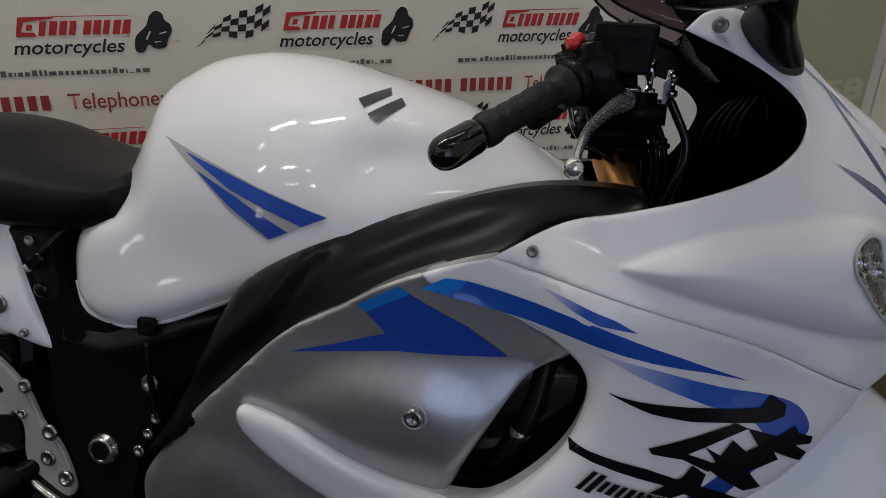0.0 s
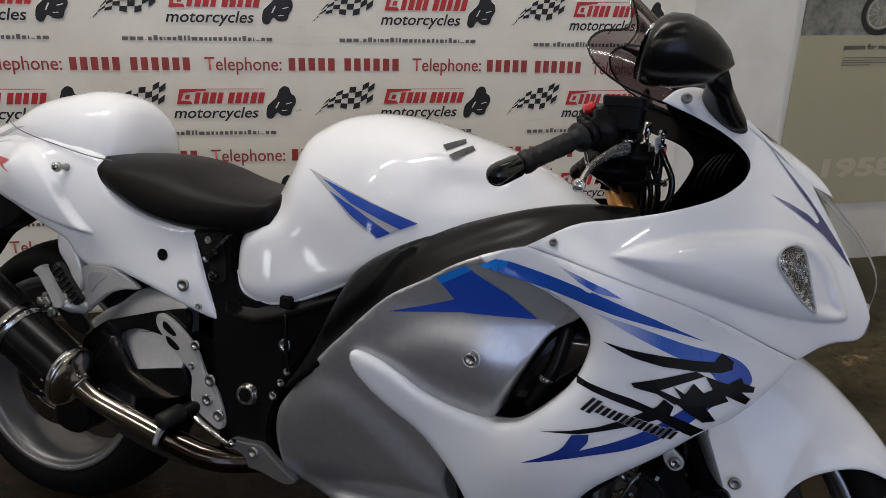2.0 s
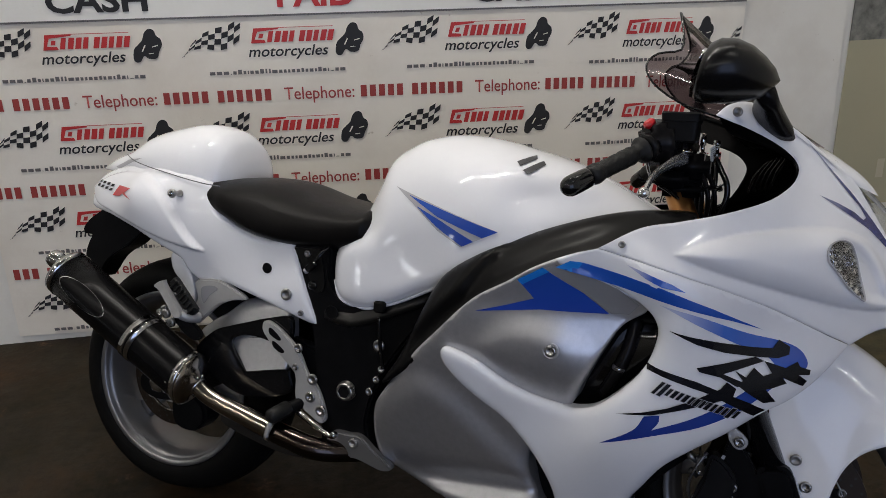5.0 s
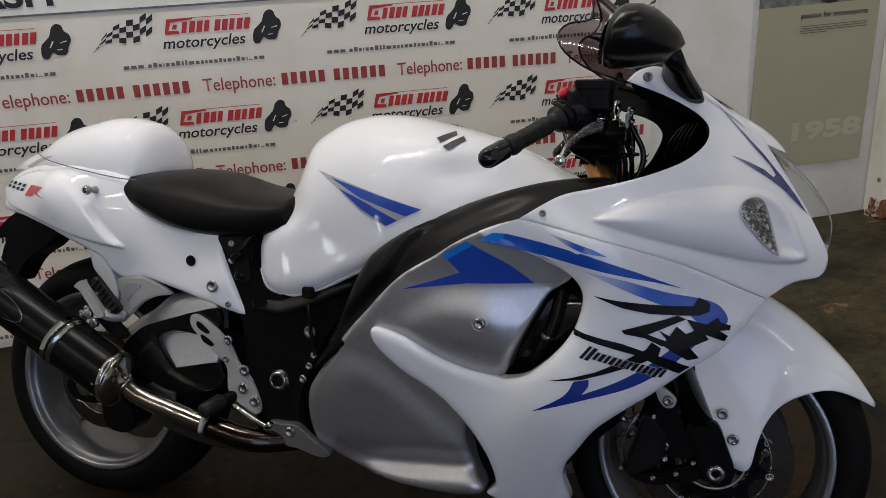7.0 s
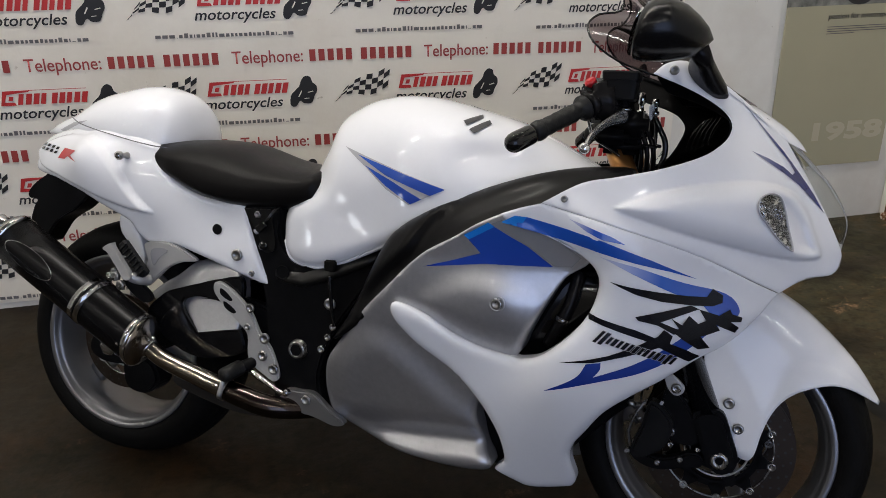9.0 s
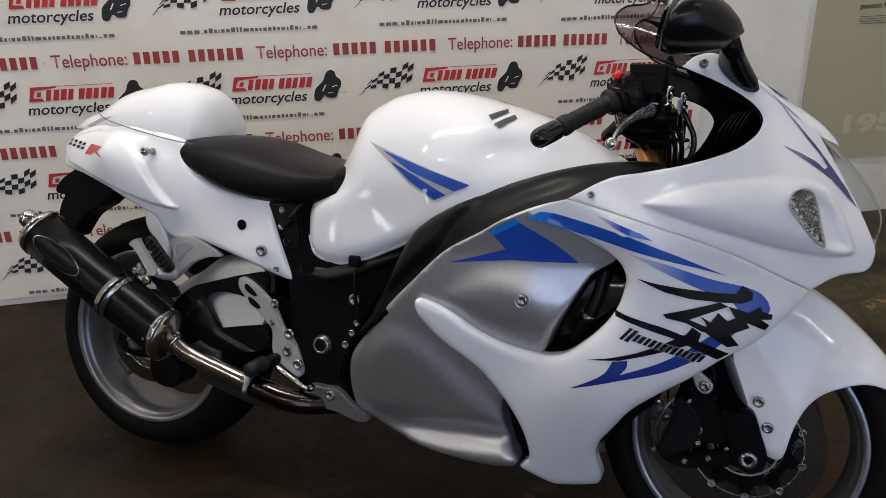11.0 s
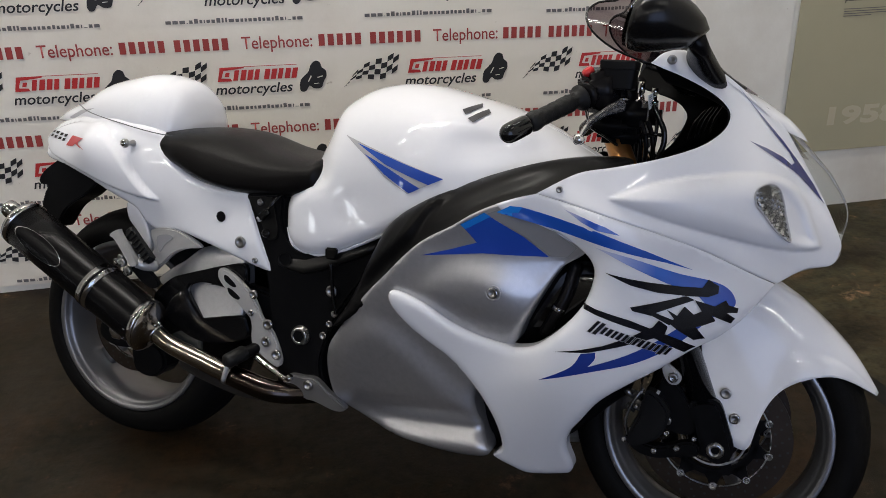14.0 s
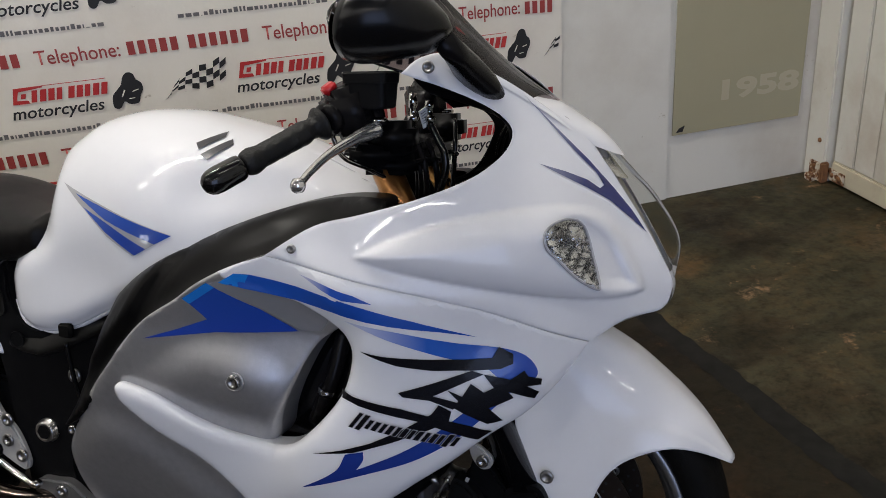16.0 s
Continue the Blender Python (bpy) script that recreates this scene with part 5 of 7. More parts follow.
# fork, brake caliper, axle
for side in (-1, 1):
    leg = new("fork_leg")
    leg.parent = bike
    y = side * 0.108
    a = np.array((0.489, y, 0.893))
    b = np.array((0.738, y * 0.98, 0.325))
    at = lambda t: tuple(a + (b - a) * t)
    turned("upper_tube", [(0, 0.024), (0.20, 0.0245)], at(-0.05), at(1), GOLD, leg, "gold fork tube", seg=28)
    turned("lower_tube", [(0, 0.0265), (0.015, 0.0285), (0.20, 0.0285), (0.20, 0.0265), (0.41, 0.0265)], at(0.26), at(1), SLIDER, leg, "glossy black fork slider", seg=28)
    turned("fork_cap", [(0, 0.008), (0.0, 0.018), (0.012, 0.022), (0.03, 0.024)], at(-0.10), at(1), FRAME, leg, seg=20)
    plate("axle_clamp", [(0.688, 0.376), (0.712, 0.390), (0.744, 0.388), (0.764, 0.345), (0.780, 0.300), (0.772, 0.272), (0.748, 0.262), (0.728, 0.274), (0.714, 0.300), (0.698, 0.345)], y - 0.030, y + 0.028, FRAME, leg, "black fork foot", 0.008)
    turned("axle_bolt", [(0, 0.010), (0.004, 0.0175), (0.010, 0.0185), (0.016, 0.0165), (0.018, 0.009), (0.012, 0.008), (0.008, 0.003)], (0.746, y + side * 0.018, 0.292), (0.746, y + side * 1.0, 0.292), BOLT, leg, "bright axle nut", seg=12)
    cal = new("brake_caliper")
    cal.parent = bike
    cal["label"] = "black front brake caliper"
    plate("caliper_body", [(0.604, 0.392), (0.622, 0.388), (0.640, 0.372), (0.652, 0.352), (0.648, 0.322), (0.636, 0.298), (0.612, 0.280), (0.588, 0.270), (0.574, 0.280), (0.578, 0.306), (0.590, 0.338), (0.596, 0.370)], y + side * 0.006 - 0.030, y + side * 0.006 + 0.010, RESERVOIR, cal, bevel=0.008)
    plate("caliper_rib", [(0.612, 0.376), (0.626, 0.370), (0.628, 0.345), (0.614, 0.305), (0.596, 0.292), (0.592, 0.306), (0.602, 0.340)], min(y + side * 0.014, y + side * 0.024), max(y + side * 0.014, y + side * 0.024), FRAME, cal, bevel=0.004)
    plate("caliper_lug", [(0.630, 0.452), (0.646, 0.446), (0.666, 0.428), (0.662, 0.412), (0.648, 0.408), (0.636, 0.418), (0.628, 0.436)], y + side * 0.012 - 0.006, y + side * 0.012 + 0.006, ALLOY, cal, "bare alloy mounting lug", bevel=0.003)
    plate("caliper_arm", [(0.574, 0.292), (0.600, 0.276), (0.640, 0.272), (0.690, 0.292), (0.712, 0.288), (0.712, 0.266), (0.680, 0.258), (0.632, 0.246), (0.594, 0.252), (0.570, 0.272)], y + side * 0.002 - 0.014, y + side * 0.002 + 0.014, FRAME, cal, bevel=0.005)
    for x, z, r in ((0.622, 0.352, 0.0175), (0.606, 0.312, 0.0155)):
        turned("piston_cover", [(0, r * 1.15), (0.004, r * 1.12), (0.006, r), (0.004, r * 0.86), (0.0055, r * 0.5), (0.0055, 0.001)], (x, y + side * 0.022, z), (x, y + side * 1, z), GLOSS_BLACK, cal, "round black piston cover", seg=20)
    tube("bleed_pipe", [(0.596, y + side * 0.018, 0.392), (0.578, y + side * 0.024, 0.362), (0.566, y + side * 0.022, 0.322), (0.572, y + side * 0.014, 0.286)], 0.0030, BOLT, cal, "thin bright crossover pipe", sides=8)
    for x, z in ((0.634, 0.300), (0.566, 0.276), (0.628, 0.262), (0.672, 0.276)):
        turned("caliper_bolt", [(0, 0.006), (0.005, 0.006), (0.007, 0.0045), (0.0055, 0.002)], (x, y + side * 0.014, z), (x, y + side * 1, z), BOLT, cal, seg=10)
    for x, z in ((0.569, 0.371), (0.587, 0.368), (0.574, 0.341)):
        turned("hose_union", [(0, 0.004), (0.003, 0.0065), (0.012, 0.0065), (0.014, 0.004), (0.022, 0.004)], (x - 0.010, y + side * 0.012, z + 0.010), (x + 0.03, y + side * 0.016, z - 0.02), BOLT, cal, "bright hose union", seg=10)
    plate("bracket", [(0.635, 0.43), (0.66, 0.41), (0.70, 0.35), (0.70, 0.31), (0.65, 0.31), (0.62, 0.35)], y - 0.012, y + 0.006, FRAME, cal, bevel=0.004)
    for x, z, r in ((0.651, 0.425, 0.010), (0.648, 0.334, 0.009), (0.580, 0.300, 0.006), (0.704, 0.306, 0.005), (0.650, 0.307, 0.006), (0.592, 0.385, 0.004), (0.585, 0.352, 0.004)):
        turned("caliper_bolt", [(0, r), (0.006, r), (0.008, r * 0.8), (0.006, r * 0.4), (0.004, 0.001)], (x, y + side * 0.020, z), (x, y + side * 1, z), BOLT, cal, seg=12)
    bars = [[(0.607 + 0.010 * i * 0.28, 0.325 + 0.0125 * i), (0.613 + 0.010 * i * 0.28, 0.323 + 0.0125 * i), (0.616 + 0.010 * i * 0.28, 0.331 + 0.0125 * i), (0.610 + 0.010 * i * 0.28, 0.333 + 0.0125 * i)] for i in range(6)]
    part("marking_bars", poly_bm(bars, y + side * 0.0246), GREY_FILM, cal, "small grey cast marking bars")
    tube("brake_hose", [(0.60, y, 0.45), (0.56, y * 0.95, 0.55), (0.53, y * 0.8, 0.70), (0.50, y * 0.6, 0.84)], 0.005, GLOSS_BLACK, cal, "black brake hose", sides=8)
for z0, t0 in ((0.90, 0.0), (0.80, 0.17)):
    part("triple_clamp", box_bm(0.455 + t0 * 0.24, 0.535 + t0 * 0.24, -0.14, 0.14, z0 - 0.018, z0 + 0.012, 0.01), FRAME, bike, "black fork clamp")


# front mudguard
def fender_rings():
    """Ribs of one moulding: a hood over the wheel that runs down into a leg beside each fork foot."""
    ease = lambda q: q * q * (3 - 2 * q)
    rings = []
    edge = curve([(0.735, 0.640), (0.765, 0.638), (0.795, 0.632), (0.825, 0.622), (0.855, 0.606), (0.885, 0.587), (0.918, 0.560), (0.955, 0.527), (0.995, 0.484), (1.036, 0.424)], 8, closed=False)
    low = curve([(0.776, 0.302), (0.797, 0.296), (0.810, 0.310), (0.819, 0.355), (0.836, 0.401), (0.864, 0.436), (0.902, 0.456), (0.942, 0.464), (0.980, 0.452), (1.031, 0.422)], 8, closed=False)
    wide = spline([(0, 0.118), (0.25, 0.117), (0.45, 0.108), (0.65, 0.097), (0.85, 0.070), (1, 0.020)])
    for s_, e, l in zip(np.linspace(0, 1, len(edge)), edge, low):
        lip = 0.0045 * ease(min(1, max(0, (s_ - 0.45) / 0.2)))
        bend = -0.056 * (1 - ease(min(1, s_ / 0.55)))
        p = 0.50 + 0.35 * ease(min(1, s_ / 0.8))
        ring = []
        for u in np.linspace(-1, 1, 81):
            f = 1 - abs(u) ** 2.6
            w = wide(s_) + lip * ease(min(1, max(0, (abs(u) - 0.78) / 0.08)))
            ring.append((l[0] + (e[0] - l[0]) * f + bend * math.sin(math.pi * f ** 1.2), w * math.copysign(abs(u) ** p, u), l[1] + (e[1] - l[1]) * f))
        rings.append(ring)
    rings = np.array(rings)
    for _ in range(6):
        rings[1:-1] = 0.25 * rings[:-2] + 0.5 * rings[1:-1] + 0.25 * rings[2:]
    return rings


fender = loft("front_mudguard", fender_rings(), WHITE, bike, "glossy white front mudguard with fork legs", caps=False, closed=False)
shell = fender.modifiers.new("thickness", "SOLIDIFY")
shell.thickness, shell.offset = 0.003, 0.0


def screw(x, y, z, r, parent=bike, mat=BOLT, label="bright socket screw"):
    s = -1 if y < 0 else 1
    return turned("screw", [(0, r), (0.003, r), (0.005, r * 0.86), (0.005, r * 0.5), (0.002, r * 0.42), (0.002, 0.001)], (x, y, z), (x, y + s, z), mat, parent, label, seg=16)


screw(0.753, -0.119, 0.407, 0.011), screw(0.775, -0.116, 0.357, 0.011)


# ---- film graphics laid on the panels ----
from mathutils.bvhtree import BVHTree


def laid_on(names, lift=0.0014):
    """Half-width just over the right-hand faces of the named parts."""
    trees = []
    for ob in bike.children_recursive:
        if ob.type == "MESH" and ob.name in names:
            trees.append(BVHTree.FromPolygons([v.co for v in ob.data.vertices], [tuple(p.vertices) for p in ob.data.polygons]))

    def at(xz):
        out = []
        for x, z in xz:
            best = None
            for t in trees:
                hit = t.ray_cast(Vector((x, -1, z)), Vector((0, 1, 0)))[0]
                if hit is not None and (best is None or -hit.y > best):
                    best = -hit.y
            out.append(np.nan if best is None else best + lift)
        out = np.array(out)
        if np.isnan(out).any():
            good = ~np.isnan(out)
            for i in np.where(~good)[0]:
                out[i] = out[good][np.argmin(((xz[good] - xz[i]) ** 2).sum(-1))] if good.any() else 0.2
        return out

    return at


def decal(outline, on, mat, label, sharp=True, name="graphic", step=0.010, n=4):
    ring = curve([(*p, 1) if sharp else p for p in outline], n)
    xz, d, faces = sheet_data(ring, on, step, 0)
    bm = bmesh.new()
    vs = [bm.verts.new((x, -w, z)) for (x, z), w in zip(xz, d)]
    for f in faces:
        bm.faces.new([vs[i] for i in f])
    return part(name, bm, mat, bike, label)


on_side, on_top = laid_on({"side_fairing"}), laid_on({"side_fairing"}, 0.0026)
over_both, mark_top = laid_on({"side_fairing"}, 0.0036), laid_on({"side_fairing"}, 0.0046)
on_grey, on_tank, on_cowl, on_tail = laid_on({"side_cover", "side_fairing"}), laid_on({"fuel_tank"}), laid_on({"upper_cowl"}), laid_on({"tail_panel"}, 0.0022)
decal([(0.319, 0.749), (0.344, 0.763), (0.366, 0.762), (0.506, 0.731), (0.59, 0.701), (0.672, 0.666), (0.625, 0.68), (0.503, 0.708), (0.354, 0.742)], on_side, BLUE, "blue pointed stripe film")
decal([(0.319, 0.749), (0.344, 0.763), (0.366, 0.762), (0.354, 0.742)], on_top, BRIGHT_BLUE, "bright blue stripe end")
decal([(0.441, 0.766), (0.476, 0.755), (0.521, 0.74), (0.545, 0.727), (0.506, 0.733), (0.477, 0.745)], on_side, FADE_TIP, "pale blue fading stripe")
decal([(0.501, 0.701, 1), (0.57, 0.686), (0.65, 0.659), (0.709, 0.646), (0.737, 0.632), (0.751, 0.609), (0.743, 0.594), (0.718, 0.582, 1), (0.684, 0.619), (0.666, 0.63), (0.637, 0.638), (0.578, 0.666), (0.532, 0.688)], on_side, FADE_BLUE, "blue swept film fading to white", False, step=0.007, n=6)
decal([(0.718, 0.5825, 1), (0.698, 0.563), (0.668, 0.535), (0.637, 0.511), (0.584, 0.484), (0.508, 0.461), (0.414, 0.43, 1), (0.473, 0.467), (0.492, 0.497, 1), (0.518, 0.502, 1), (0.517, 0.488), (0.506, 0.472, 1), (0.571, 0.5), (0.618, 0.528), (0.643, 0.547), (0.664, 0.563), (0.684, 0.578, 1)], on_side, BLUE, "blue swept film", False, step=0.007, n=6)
for k, stroke in enumerate(([(0.522, 0.657), (0.558, 0.65), (0.608, 0.642), (0.659, 0.635), (0.691, 0.634), (0.7, 0.65), (0.719, 0.638), (0.719, 0.624), (0.702, 0.617), (0.667, 0.618), (0.616, 0.624), (0.571, 0.636)],
                            [(0.665, 0.618), (0.619, 0.606), (0.572, 0.595), (0.577, 0.588), (0.611, 0.58), (0.641, 0.563), (0.651, 0.571), (0.616, 0.586), (0.68, 0.611)],
                            [(0.486, 0.593), (0.499, 0.59), (0.511, 0.586), (0.574, 0.57), (0.609, 0.556), (0.662, 0.535), (0.69, 0.521), (0.671, 0.51), (0.634, 0.529), (0.593, 0.55), (0.489, 0.582)],
                            [(0.634, 0.593), (0.653, 0.581), (0.664, 0.599), (0.681, 0.584), (0.694, 0.59), (0.68, 0.611), (0.716, 0.6), (0.734, 0.612), (0.739, 0.603), (0.757, 0.597), (0.756, 0.588), (0.738, 0.588), (0.753, 0.577), (0.747, 0.567),
                             (0.713, 0.582), (0.72, 0.572), (0.698, 0.563), (0.687, 0.56), (0.705, 0.538), (0.685, 0.535), (0.656, 0.554), (0.641, 0.566), (0.648, 0.575)],
                            [(0.441, 0.494), (0.487, 0.504), (0.53, 0.517), (0.572, 0.536), (0.614, 0.559), (0.623, 0.572), (0.639, 0.56), (0.635, 0.544), (0.611, 0.535), (0.558, 0.517), (0.504, 0.501)])):
    decal(stroke, over_both, INK, "black brush stroke film")
a, b = np.array((0.512, 0.553)), np.array((0.645, 0.512))
mark_over = laid_on({"side_fairing"}, 0.0054)
for k in range(15):
    c = a + (b - a) * (k / 14.2)
    tall = 0.028 if k < 2 else 0.022 if k == 13 else 0.016
    for grow, mt, on in ((0.0010, GREY_FILM, mark_top), (0.0, INK, mark_over)):
        h, w = tall / 2 + grow, (0.0033 if k % 2 else 0.0026) + grow
        t = np.array((0.956, -0.294))
        u = np.array((0.62, 0.78))
        decal([c - t * w - u * h, c + t * w - u * h, c + t * w + u * h, c - t * w + u * h], on, mt, "small grey edged badge bar", name="badge_bar", step=0.02, n=1)
seam_row = np.array([(-0.234, 0.640), (-0.222, 0.606), (-0.20, 0.592), (-0.147, 0.587), (-0.09, 0.603), (-0.02, 0.635), (0.04, 0.665)])
seam_y = laid_on({"fuel_tank"}, -0.002)(seam_row)
for side in (-1, 1):
    tube("tank_seam", [(x, side * w, z) for (x, z), w in zip(seam_row, seam_y)], 0.0055, WHITE, bike, "white rolled tank seam", sides=10)
BADGE = material("dark_badge_metal", (0.055, 0.055, 0.06), 0.35, metal=0.5, vary=0.1)
# tank and side cover graphics
decal([(-0.085, 0.862), (0.045, 0.826), (0.172, 0.791), (0.093, 0.753), (0.035, 0.781), (-0.019, 0.821)], on_tank, GREY_FILM, "grey pointed tank stripe")
TANK_BLUE = graded_film("tank_blue_film", (0.010, 0.040, 0.30), (0.020, 0.085, 0.42), 0.75, 0.84)
decal([(-0.045, 0.847), (0.045, 0.824), (0.172, 0.7905), (0.140, 0.776), (0.033, 0.809)], laid_on({"fuel_tank"}, 0.0026), TANK_BLUE, "blue pointed tank stripe")
decal([(-0.022, 0.826), (0.047, 0.800), (0.122, 0.767), (0.097, 0.755), (0.034, 0.788)], laid_on({"fuel_tank"}, 0.0026), TANK_BLUE, "blue pointed tank stripe")
decal([(0.176, 0.931), (0.200, 0.946), (0.209, 0.938), (0.187, 0.922)], laid_on({"fuel_tank"}, 0.005), BADGE, "dark metal tank badge", name="tank_badge", n=10, step=0.003)
decal([(0.195, 0.914), (0.222, 0.935), (0.232, 0.927), (0.208, 0.906)], laid_on({"fuel_tank"}, 0.005), BADGE, "dark metal tank badge", name="tank_badge", n=10, step=0.003)
COVER_BLUE = graded_film("cover_blue_film", (0.014, 0.050, 0.36), (0.012, 0.070, 0.42), 0.64, 0.73)
decal([(0.243, 0.716), (0.292, 0.744), (0.364, 0.704), (0.410, 0.666), (0.286, 0.662), (0.159, 0.644), (0.22, 0.663), (0.274, 0.682)], on_grey, COVER_BLUE, "blue pointed film on the side cover")
decal([(0.243, 0.7155), (0.292, 0.7445), (0.305, 0.738), (0.252, 0.707)], laid_on({"side_cover", "side_fairing"}, 0.0026), BRIGHT_BLUE, "bright blue stripe end")
decal([(0.296, 0.742), (0.318, 0.752), (0.372, 0.738), (0.425, 0.718), (0.464, 0.690), (0.445, 0.668), (0.413, 0.667), (0.367, 0.703)], on_grey, DARK_FILM, "dark grey film wedge")
# nose stripes
nose_on = laid_on({"upper_cowl", "nose_top"}, 0.0016)
decal([(0.708, 1.006), (0.756, 0.954), (0.801, 0.907), (0.838, 0.863), (0.867, 0.826), (0.889, 0.792), (0.868, 0.813), (0.835, 0.845), (0.805, 0.866), (0.774, 0.885), (0.741, 0.905), (0.774, 0.892), (0.804, 0.877), (0.821, 0.863), (0.826, 0.867), (0.814, 0.886), (0.786, 0.916), (0.752, 0.955)], nose_on, FADE_NOSE, "deep blue nose stripe fading at its tips", step=0.007, n=6)
decal([(-0.945, 0.850), (-0.885, 0.872), (-0.815, 0.880), (-0.870, 0.864), (-0.925, 0.846)], laid_on({"seat_hump"}, 0.001), GREY_FILM, "pale grey film on the hump tip", step=0.006)
# tail marks
for k in range(4):
    x0 = -0.944 + 0.0205 * k
    for dx, z0, z1 in ((0.004, 0.8125, 0.8190), (0, 0.8020, 0.8085)):
        decal([(x0 + dx, z0 - 0.0024 * k), (x0 + dx + 0.0125, z0 - 0.0024 * k), (x0 + dx + 0.017, z1 - 0.0024 * k), (x0 + dx + 0.0045, z1 - 0.0024 * k)], on_tail, INK, "small dark badge bar", name="badge_bar", n=2, step=0.004)
decal([(-0.858, 0.785), (-0.838, 0.811), (-0.776, 0.808), (-0.798, 0.796), (-0.766, 0.781), (-0.810, 0.793), (-0.824, 0.785)], on_tail, RED_FILM, "red slanted badge mark", name="badge_mark", n=3, step=0.004)


# ---- controls ----
for side in (-1, 1):
    bar = new("handlebar")
    bar.parent = bike
    bar["label"] = "black clip-on handlebar"
    e, s_ = np.array((0.333, side * 0.365, 0.891)), np.array((0.447, side * 0.200, 0.975))
    d = (s_ - e) / np.linalg.norm(s_ - e)
    turned("bar_end", [(-0.006, 0.002), (-0.004, 0.009), (0.001, 0.0145), (0.008, 0.0178), (0.018, 0.0188), (0.050, 0.0185), (0.055, 0.0175), (0.058, 0.014)], e, s_, GLOSS_BLACK, bar, "glossy black bar end", seg=24)
    rows = []
    side_axis = np.cross(d, (0, 0, 1)) / np.linalg.norm(np.cross(d, (0, 0, 1)))
    top_axis = np.cross(side_axis, d)
    bulge = spline([(0, 0.0145), (0.004, 0.0170), (0.03, 0.0160), (0.06, 0.0160), (0.10, 0.0168), (0.124, 0.0175), (0.130, 0.0235), (0.136, 0.0235), (0.139, 0.015)])
    for w in np.linspace(0, 0.139, 64):
        ring = []
        for q in np.linspace(0, 2 * math.pi, 56, endpoint=False):
            ridge = 0.0008 if 0.010 < w < 0.120 and math.sin(3 * q + 150 * w) * math.sin(3 * q - 150 * w) > -0.1 else 0.0
            ring.append(e + d * (0.059 + w) + (bulge(w) + ridge) * (math.cos(q) * side_axis + math.sin(q) * top_axis))
        rows.append(ring)
    loft("grip", rows, GRIP_RUBBER, bar, "black rubber grip with a raised diamond pattern")
    turned("inner_tube", [(0, 0.011), (0.12, 0.011)], s_ - d * 0.02, s_ + d, FRAME, bar, seg=16)
    c = s_ + d * 0.006
    up = np.cross(d, np.cross((0, 0, 1), d))
    up = up / np.linalg.norm(up)
    across = np.cross(up, d)
    turn = Matrix((tuple(d), tuple(across), tuple(up))).transposed().to_4x4()
    sw = part("switch_box", box_bm(-0.010, 0.052, -0.034, 0.034, -0.042, 0.036, 0.012), PLASTIC, bar, "black switch box")
    sw.matrix_basis = Matrix.Translation(tuple(c)) @ turn
    red = part("kill_switch", box_bm(-0.011, 0.011, -0.008, 0.008, -0.004, 0.010, 0.003), RED_PLASTIC, sw, "red rocker switch")
    red.matrix_basis = pose(0.006, side * -0.004, 0.036, 0, -8, 0)
    turned("throttle_housing", [(0, 0.014), (0.002, 0.025), (0.016, 0.026), (0.02, 0.018)], s_ - d * 0.016, s_ + d, PLASTIC, bar, seg=18)
    piv = np.array((0.506, side * 0.172, 0.956))
    lev = tube("brake_lever" if side < 0 else "clutch_lever", [tuple(piv), (0.496, side * 0.190, 0.951), (0.486, side * 0.220, 0.9435), (0.4715, side * 0.270, 0.927), (0.466, side * 0.320, 0.9085), (0.4655, side * 0.352, 0.895)], [0.0130, 0.0122, 0.0090, 0.0070, 0.0062, 0.0060], LEVER, bar, "polished alloy lever", sides=14, flat=0.75)
    turned("lever_ball", [(0, 0.003), (0.003, 0.0082), (0.010, 0.0108), (0.017, 0.0082), (0.020, 0.003)], (0.4655, side * 0.347, 0.8965), (0.463, side * 0.37, 0.8885), LEVER, lev, seg=16)
    part("master_cylinder", box_bm(0.480, 0.550, min(side * 0.105, side * 0.165), max(side * 0.105, side * 0.165), 0.918, 0.966, 0.012), SPAR, bar, "black brake master cylinder")
    turned("pivot_cap", [(0, 0.013), (0.004, 0.013), (0.007, 0.009), (0.005, 0.004)], piv + (0, 0, 0.010), piv + (0, 0, 1), CHROME, bar, "bright pivot bolt", seg=14)
    part("bar_clamp", box_bm(0.455, 0.515, min(side * 0.075, side * 0.175), max(side * 0.075, side * 0.175), 0.900, 0.932, 0.010), FRAME, bar, "black bar clamp")
    if side < 0:
        rows = []
        for z, hx, hy, cx in ((0.985, 0.027, 0.026, 0.496), (0.988, 0.0295, 0.0285, 0.496), (1.022, 0.033, 0.032, 0.4955), (1.0225, 0.0345, 0.0335, 0.4955), (1.036, 0.0355, 0.0345, 0.4955), (1.039, 0.034, 0.033, 0.4955)):
            rows.append([(cx + hx * math.copysign(abs(math.cos(q)) ** 0.28, math.cos(q)), -0.170 + hy * math.copysign(abs(math.sin(q)) ** 0.28, math.sin(q)), z) for q in np.linspace(0, 2 * math.pi, 40, endpoint=False)])
        loft("fluid_reservoir", rows, RESERVOIR, bar, "black square fluid reservoir", smooth=False)
        turned("reservoir_neck", [(0, 0.016), (0.01, 0.012), (0.03, 0.014)], (0.505, -0.165, 0.96), (0.495, -0.17, 1.0), PLASTIC, bar, seg=12)
    tube("control_cable", [(0.455, side * 0.175, 0.965), (0.475, side * 0.150, 0.905), (0.50, side * 0.120, 0.885), (0.535, side * 0.09, 0.90), (0.56, side * 0.05, 0.90)], 0.0042, GLOSS_BLACK, bar, "black control cable", sides=8)
